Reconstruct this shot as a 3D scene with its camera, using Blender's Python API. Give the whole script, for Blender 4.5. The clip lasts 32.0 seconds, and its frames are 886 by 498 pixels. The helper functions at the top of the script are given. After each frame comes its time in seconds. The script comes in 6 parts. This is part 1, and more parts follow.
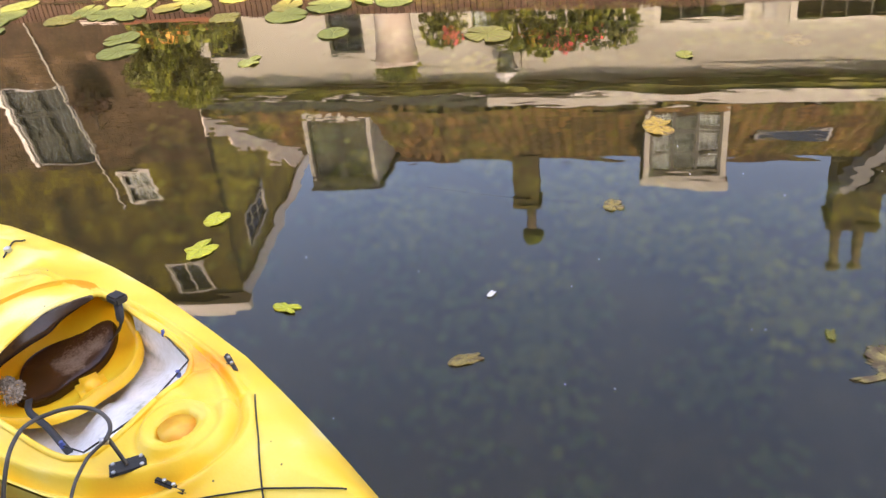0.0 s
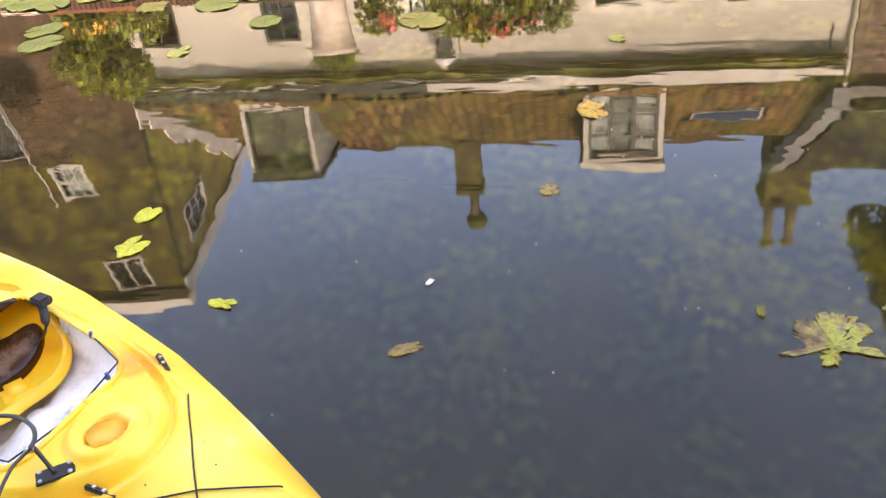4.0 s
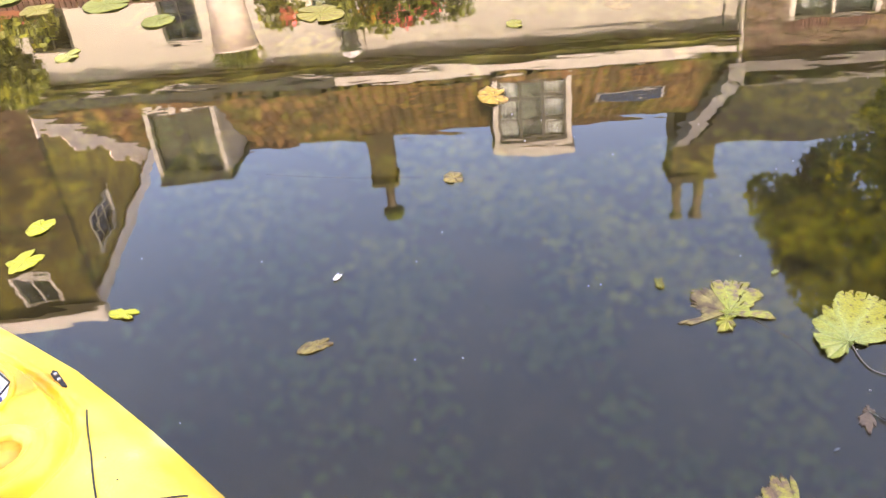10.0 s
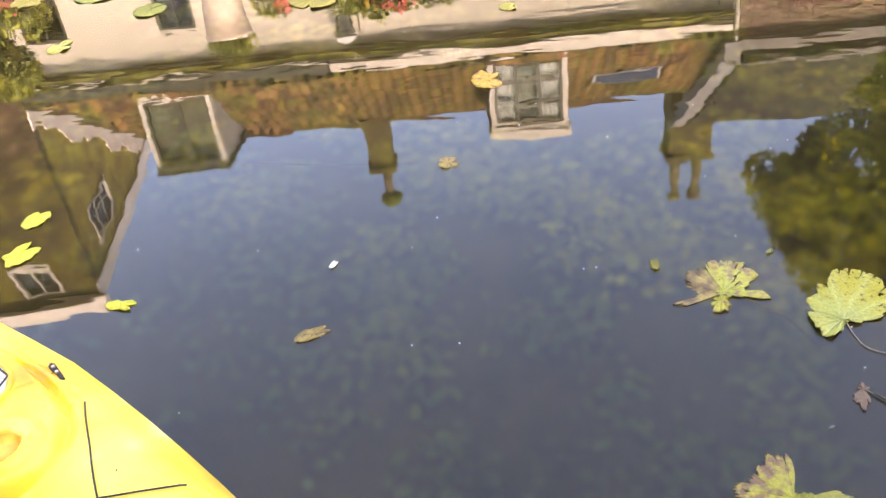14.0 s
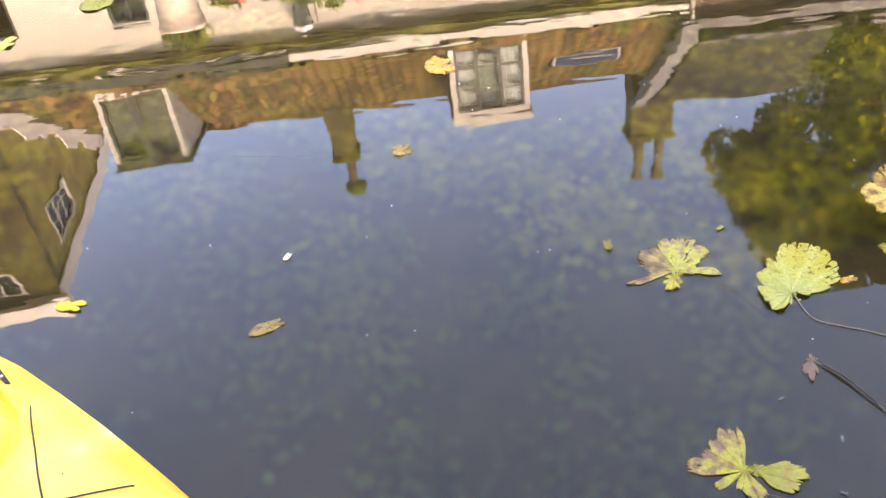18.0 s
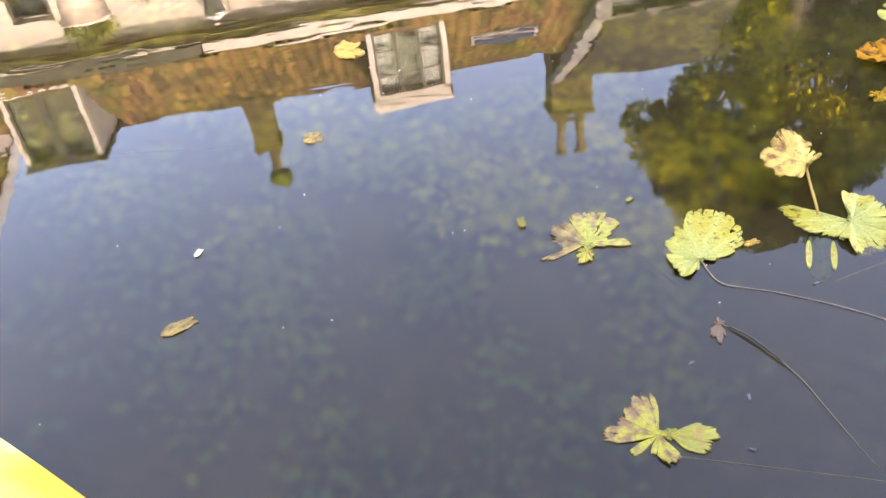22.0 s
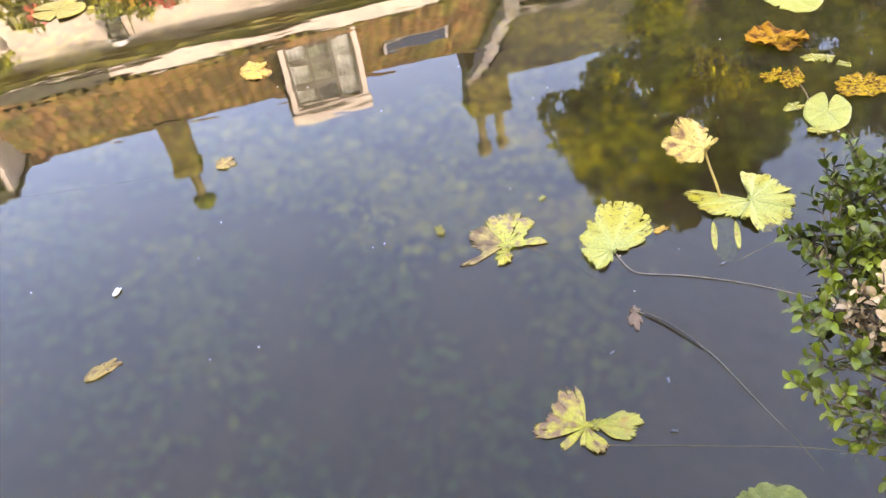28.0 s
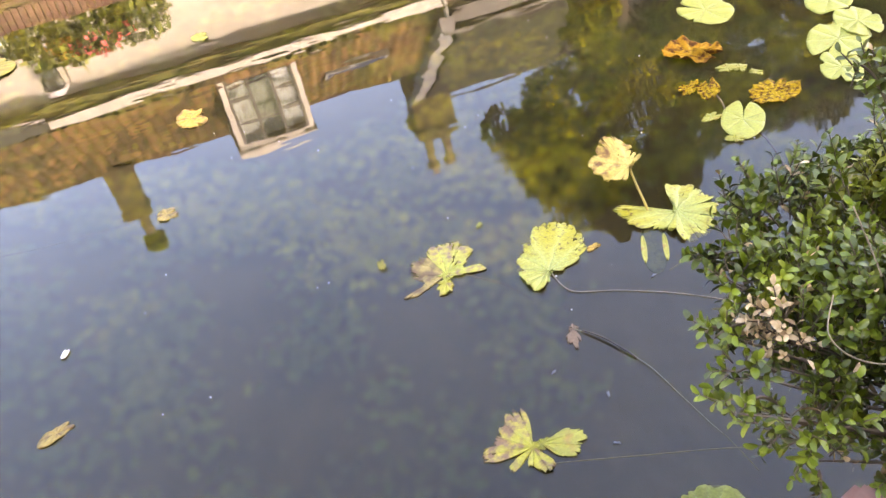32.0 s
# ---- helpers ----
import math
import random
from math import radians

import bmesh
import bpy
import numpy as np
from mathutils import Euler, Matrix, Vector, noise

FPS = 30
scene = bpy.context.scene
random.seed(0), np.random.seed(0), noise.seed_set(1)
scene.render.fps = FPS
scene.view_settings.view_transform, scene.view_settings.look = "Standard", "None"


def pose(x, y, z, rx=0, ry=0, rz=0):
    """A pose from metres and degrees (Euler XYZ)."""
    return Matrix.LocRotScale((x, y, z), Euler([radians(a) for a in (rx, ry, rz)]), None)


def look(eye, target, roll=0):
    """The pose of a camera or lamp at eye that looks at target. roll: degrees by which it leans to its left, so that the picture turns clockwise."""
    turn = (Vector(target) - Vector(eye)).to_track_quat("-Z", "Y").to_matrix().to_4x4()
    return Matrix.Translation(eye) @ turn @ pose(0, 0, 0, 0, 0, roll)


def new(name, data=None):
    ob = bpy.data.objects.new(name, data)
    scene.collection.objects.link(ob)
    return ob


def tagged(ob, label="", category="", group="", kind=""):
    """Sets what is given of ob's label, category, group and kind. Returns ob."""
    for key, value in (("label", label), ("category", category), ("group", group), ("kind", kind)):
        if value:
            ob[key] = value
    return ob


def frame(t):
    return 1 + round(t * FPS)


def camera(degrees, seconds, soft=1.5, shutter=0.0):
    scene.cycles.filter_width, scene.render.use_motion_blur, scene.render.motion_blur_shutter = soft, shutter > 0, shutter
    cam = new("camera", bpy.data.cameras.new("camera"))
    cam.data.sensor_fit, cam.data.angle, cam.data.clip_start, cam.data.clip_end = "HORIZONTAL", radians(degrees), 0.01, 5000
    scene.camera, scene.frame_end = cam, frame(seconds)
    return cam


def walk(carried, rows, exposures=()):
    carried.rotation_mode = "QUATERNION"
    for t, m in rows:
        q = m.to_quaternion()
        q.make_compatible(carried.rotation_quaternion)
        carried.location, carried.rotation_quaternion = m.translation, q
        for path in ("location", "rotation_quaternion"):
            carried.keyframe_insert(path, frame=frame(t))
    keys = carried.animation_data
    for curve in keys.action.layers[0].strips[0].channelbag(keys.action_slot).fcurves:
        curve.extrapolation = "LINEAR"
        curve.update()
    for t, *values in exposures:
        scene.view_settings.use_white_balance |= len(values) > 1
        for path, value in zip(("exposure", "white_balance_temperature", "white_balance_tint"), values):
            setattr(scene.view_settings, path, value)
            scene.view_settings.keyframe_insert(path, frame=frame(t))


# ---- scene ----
cam = camera(57.0, 32.0, 1.4)
EXPOSURE = [(0, 2.62, 7700, 22), (2, 2.74, 7600, 23), (5, 2.91, 7690, 25), (8, 3.21, 7740, 27), (14, 3.27, 7740, 27), (20, 3.51, 7690, 28), (25, 3.65, 7770, 28), (32, 3.64, 7880, 27)]
PATH = [
    (0, (0.313, 0.07, 1.321), (-0.223, 1.728, 0.34), -5.8),
    (0.5, (0.313, 0.074, 1.316), (-0.225, 1.74, 0.348), -6.5),
    (1, (0.314, 0.078, 1.31), (-0.225, 1.751, 0.356), -6.8),
    (1.5, (0.323, 0.077, 1.32), (-0.188, 1.755, 0.36), -6.2),
    (2, (0.332, 0.076, 1.33), (-0.085, 1.76, 0.336), -4.5),
    (2.5, (0.332, 0.079, 1.327), (-0.064, 1.757, 0.313), -4.6),
    (4.5, (0.335, 0.092, 1.313), (-0.067, 1.765, 0.294), -5.8),
    (5, (0.336, 0.095, 1.31), (-0.024, 1.784, 0.301), -6.2),
    (5.5, (0.347, 0.096, 1.313), (0.031, 1.793, 0.302), -6.5),
    (6, (0.357, 0.097, 1.315), (0.073, 1.798, 0.302), -6.4),
    (6.5, (0.362, 0.098, 1.314), (0.113, 1.789, 0.277), -5.9),
    (7, (0.367, 0.098, 1.314), (0.139, 1.781, 0.256), -5.4),
    (7.5, (0.37, 0.098, 1.314), (0.149, 1.772, 0.242), -5.6),
    (8, (0.374, 0.097, 1.314), (0.16, 1.773, 0.243), -5.6),
    (8.5, (0.376, 0.096, 1.314), (0.17, 1.767, 0.234), -5.7),
    (9, (0.379, 0.096, 1.314), (0.17, 1.769, 0.239), -5.7),
    (9.5, (0.38, 0.094, 1.314), (0.166, 1.775, 0.251), -5.8),
    (10, (0.381, 0.093, 1.313), (0.164, 1.779, 0.259), -5.9),
    (10.5, (0.381, 0.092, 1.313), (0.163, 1.781, 0.263), -6.0),
    (11, (0.381, 0.092, 1.312), (0.16, 1.774, 0.254), -6.3),
    (11.5, (0.383, 0.091, 1.312), (0.155, 1.766, 0.243), -6.6),
    (12, (0.385, 0.09, 1.312), (0.153, 1.768, 0.25), -6.6),
    (12.5, (0.387, 0.09, 1.314), (0.153, 1.768, 0.251), -6.7),
    (13, (0.389, 0.091, 1.315), (0.159, 1.769, 0.251), -7.0),
    (13.5, (0.391, 0.092, 1.315), (0.166, 1.766, 0.245), -7.1),
    (14, (0.393, 0.093, 1.315), (0.176, 1.758, 0.23), -7.0),
    (14.5, (0.397, 0.094, 1.314), (0.191, 1.758, 0.225), -7.3),
    (15, (0.402, 0.095, 1.313), (0.233, 1.757, 0.212), -6.5),
    (15.5, (0.407, 0.096, 1.311), (0.253, 1.754, 0.204), -6.2),
    (17.5, (0.429, 0.1, 1.307), (0.281, 1.752, 0.19), -6.9),
    (18, (0.434, 0.101, 1.306), (0.29, 1.752, 0.187), -7.7),
    (18.5, (0.443, 0.102, 1.305), (0.32, 1.758, 0.19), -7.7),
    (19, (0.452, 0.103, 1.303), (0.365, 1.764, 0.191), -8.0),
    (19.5, (0.456, 0.105, 1.304), (0.421, 1.761, 0.184), -7.5),
    (20, (0.46, 0.106, 1.305), (0.427, 1.758, 0.178), -8.1),
    (20.5, (0.465, 0.107, 1.302), (0.436, 1.759, 0.175), -8.5),
    (21, (0.47, 0.108, 1.3), (0.452, 1.761, 0.174), -8.2),
    (21.5, (0.476, 0.109, 1.297), (0.477, 1.758, 0.166), -7.8),
    (22, (0.482, 0.11, 1.295), (0.497, 1.732, 0.125), -7.9),
    (22.5, (0.488, 0.109, 1.298), (0.521, 1.719, 0.113), -8.5),
    (23, (0.494, 0.107, 1.302), (0.546, 1.716, 0.115), -8.8),
    (23.5, (0.498, 0.106, 1.302), (0.569, 1.718, 0.121), -8.8),
    (24, (0.502, 0.105, 1.303), (0.588, 1.717, 0.122), -8.8),
    (24.5, (0.502, 0.107, 1.304), (0.605, 1.714, 0.118), -9.0),
    (25, (0.502, 0.108, 1.305), (0.615, 1.713, 0.118), -9.1),
    (25.5, (0.505, 0.106, 1.308), (0.629, 1.71, 0.119), -9.1),
    (27.5, (0.519, 0.101, 1.321), (0.683, 1.701, 0.132), -9.7),
    (28, (0.523, 0.099, 1.324), (0.696, 1.701, 0.138), -10.1),
    (28.5, (0.529, 0.097, 1.325), (0.708, 1.701, 0.144), -10.3),
    (29, (0.535, 0.095, 1.327), (0.726, 1.7, 0.149), -10.8),
    (29.5, (0.545, 0.088, 1.333), (0.748, 1.693, 0.157), -11.4),
    (30, (0.554, 0.082, 1.34), (0.782, 1.693, 0.177), -11.9),
    (30.5, (0.563, 0.075, 1.347), (0.818, 1.69, 0.195), -12.4),
    (31, (0.571, 0.068, 1.354), (0.843, 1.682, 0.205), -12.3),
    (31.5, (0.574, 0.064, 1.367), (0.856, 1.673, 0.213), -12.3),
    (32, (0.576, 0.06, 1.379), (0.856, 1.661, 0.215), -12.8),
]
walk(cam, [(t, look(eye, target, roll)) for t, eye, target, roll in PATH], EXPOSURE)

# ---- light ----
SUN_EL, SUN_ROT = 41.0, 157.0
world = bpy.data.worlds.new("world")
scene.world = world
world.use_nodes = True
wn = world.node_tree
sky = wn.nodes.new("ShaderNodeTexSky")
sky.sky_type = "NISHITA"
sky.sun_disc = False
sky.sun_elevation, sky.sun_rotation = radians(SUN_EL), radians(SUN_ROT)
sky.air_density, sky.dust_density, sky.ozone_density = 1.0, 3.2, 1.7
wn.nodes["Background"].inputs["Strength"].default_value = 0.15
wn.links.new(sky.outputs[0], wn.nodes["Background"].inputs["Color"])

sun = new("sun", bpy.data.lights.new("sun", "SUN"))
sun.data.energy, sun.data.angle, sun.data.color = 2.35, radians(0.6), (1.0, 0.87, 0.71)
toward = Vector((math.sin(radians(SUN_ROT)) * math.cos(radians(SUN_EL)), math.cos(radians(SUN_ROT)) * math.cos(radians(SUN_EL)), math.sin(radians(SUN_EL))))
sun.matrix_world = look(toward * 30, (0, 0, 0))


# ---- materials ----
def material(name, stops, rough=0.6, scale=6.0, detail=5.0, bump=0.0, bump_scale=40.0, metal=0.0, fine=0.25, stretch=(1, 1, 1), rand=0.0, spec=0.5):
    """A Principled material whose colour runs through stops by large and fine noise; rand: value change from piece to piece."""
    m = bpy.data.materials.new(name)
    m.use_nodes = True
    n, k = m.node_tree.nodes, m.node_tree.links
    b = n["Principled BSDF"]
    co, mp = n.new("ShaderNodeTexCoord"), n.new("ShaderNodeMapping")
    mp.inputs["Scale"].default_value = stretch
    k.new(co.outputs["Object"], mp.inputs["Vector"])
    big, small = n.new("ShaderNodeTexNoise"), n.new("ShaderNodeTexNoise")
    big.inputs["Scale"].default_value, big.inputs["Detail"].default_value = scale, detail
    small.inputs["Scale"].default_value, small.inputs["Detail"].default_value = bump_scale, 4
    for t in (big, small):
        k.new(mp.outputs[0], t.inputs["Vector"])
    mix = n.new("ShaderNodeMix")
    mix.inputs[0].default_value = fine
    k.new(big.outputs["Fac"], mix.inputs[2])
    k.new(small.outputs["Fac"], mix.inputs[3])
    ramp = n.new("ShaderNodeValToRGB")
    while len(ramp.color_ramp.elements) < len(stops):
        ramp.color_ramp.elements.new(0.5)
    for e, (p, c) in zip(ramp.color_ramp.elements, stops):
        e.position, e.color = p, (*c, 1)
    k.new(mix.outputs[0], ramp.inputs[0])
    colour = ramp.outputs[0]
    if rand:
        info, hsv, rng = n.new("ShaderNodeObjectInfo"), n.new("ShaderNodeHueSaturation"), n.new("ShaderNodeMapRange")
        geo, add, frac = n.new("ShaderNodeNewGeometry"), n.new("ShaderNodeMath"), n.new("ShaderNodeMath")
        frac.operation = "FRACT"
        k.new(info.outputs["Random"], add.inputs[0])
        k.new(geo.outputs["Random Per Island"], add.inputs[1])
        k.new(add.outputs[0], frac.inputs[0])
        rng.inputs[3].default_value, rng.inputs[4].default_value = 1 - rand, 1 + rand
        k.new(frac.outputs[0], rng.inputs[0])
        k.new(rng.outputs[0], hsv.inputs["Value"])
        k.new(colour, hsv.inputs["Color"])
        colour = hsv.outputs[0]
    k.new(colour, b.inputs["Base Color"])
    b.inputs["Roughness"].default_value, b.inputs["Metallic"].default_value = rough, metal
    b.inputs["Specular IOR Level"].default_value = spec
    if bump:
        bp = n.new("ShaderNodeBump")
        bp.inputs["Strength"].default_value, bp.inputs["Distance"].default_value = 1.0, bump
        k.new(small.outputs["Fac"], bp.inputs["Height"])
        k.new(bp.outputs[0], b.inputs["Normal"])
    return m


def glass_material(name, tint=(0.9, 0.95, 0.95), ior=1.5):
    m = bpy.data.materials.new(name)
    m.use_nodes = True
    n, k = m.node_tree.nodes, m.node_tree.links
    n.remove(n["Principled BSDF"])
    clear, gloss, fr, mix = n.new("ShaderNodeBsdfTransparent"), n.new("ShaderNodeBsdfGlossy"), n.new("ShaderNodeFresnel"), n.new("ShaderNodeMixShader")
    clear.inputs["Color"].default_value = (*tint, 1)
    gloss.inputs["Roughness"].default_value = 0.01
    fr.inputs["IOR"].default_value = ior
    k.new(fr.outputs[0], mix.inputs[0])
    k.new(clear.outputs[0], mix.inputs[1])
    k.new(gloss.outputs[0], mix.inputs[2])
    k.new(mix.outputs[0], n["Material Output"].inputs["Surface"])
    return m


def water_material():
    """Murky canal water: a mirror by Fresnel over a part clear, part cloudy body."""
    m = bpy.data.materials.new("water")
    m.use_nodes = True
    n, k = m.node_tree.nodes, m.node_tree.links
    n.remove(n["Principled BSDF"])
    co, mp = n.new("ShaderNodeTexCoord"), n.new("ShaderNodeMapping")
    mp.inputs["Scale"].default_value = (0.75, 1.1, 1)
    k.new(co.outputs["Object"], mp.inputs["Vector"])
    slow, quick = n.new("ShaderNodeTexNoise"), n.new("ShaderNodeTexNoise")
    slow.inputs["Scale"].default_value, slow.inputs["Detail"].default_value = 4.0, 0.8
    quick.inputs["Scale"].default_value, quick.inputs["Detail"].default_value = 8.0, 1.2
    k.new(mp.outputs[0], slow.inputs["Vector"])
    fine_mp = n.new("ShaderNodeMapping")
    fine_mp.inputs["Scale"].default_value = (0.55, 1.5, 1)
    k.new(co.outputs["Object"], fine_mp.inputs["Vector"])
    k.new(fine_mp.outputs[0], quick.inputs["Vector"])
    b1, b2 = n.new("ShaderNodeBump"), n.new("ShaderNodeBump")
    b1.inputs["Distance"].default_value, b2.inputs["Distance"].default_value = WAVE_SLOW, WAVE_QUICK
    k.new(slow.outputs["Fac"], b1.inputs["Height"])
    k.new(quick.outputs["Fac"], b2.inputs["Height"])
    k.new(b1.outputs[0], b2.inputs["Normal"])
    cloud, ramp = n.new("ShaderNodeTexNoise"), n.new("ShaderNodeValToRGB")
    cloud.inputs["Scale"].default_value, cloud.inputs["Detail"].default_value = 1.6, 3
    k.new(co.outputs["Object"], cloud.inputs["Vector"])
    ramp.color_ramp.elements[0].position, ramp.color_ramp.elements[0].color = 0.35, (0.033, 0.029, 0.0145, 1)
    ramp.color_ramp.elements[1].position, ramp.color_ramp.elements[1].color = 0.7, (0.054, 0.047, 0.024, 1)
    k.new(cloud.outputs["Fac"], ramp.inputs[0])
    murk, clear, body = n.new("ShaderNodeBsdfDiffuse"), n.new("ShaderNodeBsdfRefraction"), n.new("ShaderNodeMixShader")
    clear.inputs["IOR"].default_value, clear.inputs["Roughness"].default_value = 1.33, 0.24
    k.new(ramp.outputs[0], murk.inputs["Color"])
    clear.inputs["Color"].default_value = (0.95, 0.85, 0.24, 1)
    body.inputs[0].default_value = 0.37
    k.new(clear.outputs[0], body.inputs[1])
    k.new(murk.outputs[0], body.inputs[2])
    fr, gloss, mix = n.new("ShaderNodeFresnel"), n.new("ShaderNodeBsdfGlossy"), n.new("ShaderNodeMixShader")
    fr.inputs["IOR"].default_value = 1.50
    gloss.inputs["Roughness"].default_value = 0.0
    k.new(b2.outputs[0], gloss.inputs["Normal"])
    k.new(fr.outputs[0], mix.inputs[0])
    k.new(body.outputs[0], mix.inputs[1])
    k.new(gloss.outputs[0], mix.inputs[2])
    k.new(mix.outputs[0], n["Material Output"].inputs["Surface"])
    return m


def leaf_material(name, inner, outer, spot, veins=11, spots=0.55, edge=0.12, rough=0.45, spot_scale=26.0, vein_pale=0.6):
    """A water-lily leaf: colour from heart to rim, pale radiating veins, brown spots and a torn brown edge; distances are metres from the leaf's heart."""
    m = bpy.data.materials.new(name)
    m.use_nodes = True
    n, k = m.node_tree.nodes, m.node_tree.links
    b = n["Principled BSDF"]
    co, sep = n.new("ShaderNodeTexCoord"), n.new("ShaderNodeSeparateXYZ")
    k.new(co.outputs["Object"], sep.inputs[0])

    def calc(op, a, c=None):
        q = n.new("ShaderNodeMath")
        q.operation = op
        for i, s in enumerate((a, c)):
            if s is None:
                continue
            if isinstance(s, (int, float)):
                q.inputs[i].default_value = s
            else:
                k.new(s, q.inputs[i])
        return q.outputs[0]

    def blend(f, a, c):
        q = n.new("ShaderNodeMix")
        q.data_type = "RGBA"
        k.new(f, q.inputs[0])
        for i, s in ((6, a), (7, c)):
            if isinstance(s, tuple):
                q.inputs[i].default_value = (*s, 1)
            else:
                k.new(s, q.inputs[i])
        return q.outputs[2]

    warp = n.new("ShaderNodeTexNoise")
    warp.inputs["Scale"].default_value = 20.0
    k.new(co.outputs["Object"], warp.inputs["Vector"])
    ang = calc("ADD", calc("ARCTAN2", sep.outputs[1], sep.outputs[0]), calc("MULTIPLY", calc("SUBTRACT", warp.outputs["Fac"], 0.5), 0.3))
    vein = calc("POWER", calc("ABSOLUTE", calc("SINE", calc("MULTIPLY", ang, veins / 2))), 0.6)
    dist = calc("SQRT", calc("ADD", calc("POWER", calc("ABSOLUTE", sep.outputs[0]), 2.0), calc("POWER", calc("ABSOLUTE", sep.outputs[1]), 2.0)))
    grain = n.new("ShaderNodeTexNoise")
    grain.inputs["Scale"].default_value, grain.inputs["Detail"].default_value = spot_scale, 10
    k.new(co.outputs["Object"], grain.inputs["Vector"])
    rim = n.new("ShaderNodeMapRange")
    rim.inputs[1].default_value, rim.inputs[2].default_value = 0.02, 0.13
    k.new(calc("ADD", dist, calc("MULTIPLY", calc("SUBTRACT", grain.outputs["Fac"], 0.5), 0.12)), rim.inputs[0])
    col = blend(rim.outputs[0], inner, outer)
    pale = tuple(min(1.0, c * 1.45 + 0.03) for c in inner)
    col = blend(calc("MULTIPLY", calc("SUBTRACT", 1.0, vein), vein_pale), col, pale)
    mask = n.new("ShaderNodeMapRange")
    mask.inputs[1].default_value, mask.inputs[2].default_value = spots - 0.05, spots + 0.13
    k.new(calc("ADD", grain.outputs["Fac"], calc("MULTIPLY", rim.outputs[0], edge)), mask.inputs[0])
    col = blend(mask.outputs[0], col, spot)
    fleck, dim = n.new("ShaderNodeTexNoise"), n.new("ShaderNodeHueSaturation")
    fleck.inputs["Scale"].default_value, fleck.inputs["Detail"].default_value = 170.0, 5
    k.new(co.outputs["Object"], fleck.inputs["Vector"])
    k.new(calc("ADD", 0.45, calc("MULTIPLY", fleck.outputs["Fac"], 1.05)), dim.inputs["Value"])
    k.new(col, dim.inputs["Color"])
    k.new(dim.outputs[0], b.inputs["Base Color"])
    b.inputs["Roughness"].default_value, b.inputs["Specular IOR Level"].default_value = rough, 0.42 if rough < 0.74 else 0.12
    bp = n.new("ShaderNodeBump")
    bp.inputs["Distance"].default_value, bp.inputs["Strength"].default_value = 0.007, 0.7
    k.new(calc("ADD", vein, calc("MULTIPLY", grain.outputs["Fac"], 0.6)), bp.inputs["Height"])
    k.new(bp.outputs[0], b.inputs["Normal"])
    return m


WAVE_SLOW, WAVE_QUICK = 0.0008, 0.00030
M = {}
M["water"] = water_material()
M["plaster"] = material("cream_plaster", [(0.25, (0.325, 0.318, 0.262)), (0.5, (0.352, 0.346, 0.288)), (0.75, (0.38, 0.374, 0.315))], 0.85, 0.5, 4, 0.004, 60, fine=0.3)
M["white_paint"] = material("white_paint", [(0.3, (0.36, 0.352, 0.292)), (0.6, (0.46, 0.452, 0.385))], 0.5, 5, 5, 0.001, 50)
M["green_paint"] = material("dark_green_paint", [(0.3, (0.020, 0.022, 0.010)), (0.7, (0.038, 0.040, 0.018))], 0.5, 4, 5, 0.001, 40)
# moss colours; the palest stop stands for sunlit spots on the board
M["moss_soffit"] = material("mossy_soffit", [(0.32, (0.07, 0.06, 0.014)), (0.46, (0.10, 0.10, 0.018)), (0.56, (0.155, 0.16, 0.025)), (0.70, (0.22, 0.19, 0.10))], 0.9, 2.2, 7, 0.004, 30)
M["tile"] = material("clay_pantile", [(0.36, (0.030, 0.018, 0.006)), (0.44, (0.105, 0.050, 0.016)), (0.50, (0.124, 0.068, 0.020)), (0.55, (0.100, 0.090, 0.009)), (0.63, (0.050, 0.060, 0.005))], 0.85, 1.4, 8, 0.006, 22, fine=0.35, rand=0.60)
M["dark_tile"] = material("mossy_dark_tile", [(0.3, (0.008, 0.007, 0.003)), (0.5, (0.017, 0.014, 0.004)), (0.68, (0.036, 0.033, 0.004))], 0.9, 1.3, 6, 0.006, 28, rand=0.25)
M["brick"] = material("brown_brick", [(0.3, (0.060, 0.028, 0.018)), (0.5, (0.095, 0.046, 0.030)), (0.7, (0.14, 0.078, 0.052))], 0.9, 5, 6, 0.004, 70, rand=0.22)
M["house_brick"] = material("brown_house_brick", [(0.3, (0.095, 0.062, 0.042)), (0.5, (0.145, 0.098, 0.068)), (0.7, (0.20, 0.14, 0.10))], 0.9, 5, 6, 0.004, 70, rand=0.18)
M["house_mortar"] = material("pale_brown_mortar", [(0.3, (0.13, 0.10, 0.072)), (0.7, (0.20, 0.16, 0.12))], 0.95, 9, 5, 0.003, 80)
# brightened in colour because the sun only grazes this side wall
M["side_board_lit"] = material("lit_side_wall", [(0.36, (0.105, 0.072, 0.022)), (0.46, (0.205, 0.160, 0.035)), (0.54, (0.30, 0.25, 0.040)), (0.64, (0.42, 0.39, 0.050))], 0.9, 1.5, 8, 0.01, 16, fine=0.4)
# lit copy of white_paint, raised for a fascia the sun barely reaches
M["lifted_white"] = material("lifted_white_paint", [(0.3, (0.70, 0.68, 0.60)), (0.7, (0.80, 0.78, 0.70))], 0.45, 4, 5, 0.001, 50)
# pale warm tone puts sunlight on plaster that stands in shade
M["sunlit_plaster"] = material("sunlit_pink_plaster", [(0.3, (0.62, 0.53, 0.42)), (0.7, (0.82, 0.74, 0.62))], 0.85, 2.5, 6, 0.004, 40)
M["net"] = material("pale_pane_sheet", [(0.3, (0.19, 0.21, 0.15)), (0.7, (0.30, 0.33, 0.25))], 0.9, 3, 4, 0.003, 20, stretch=(3, 1, 0.4))
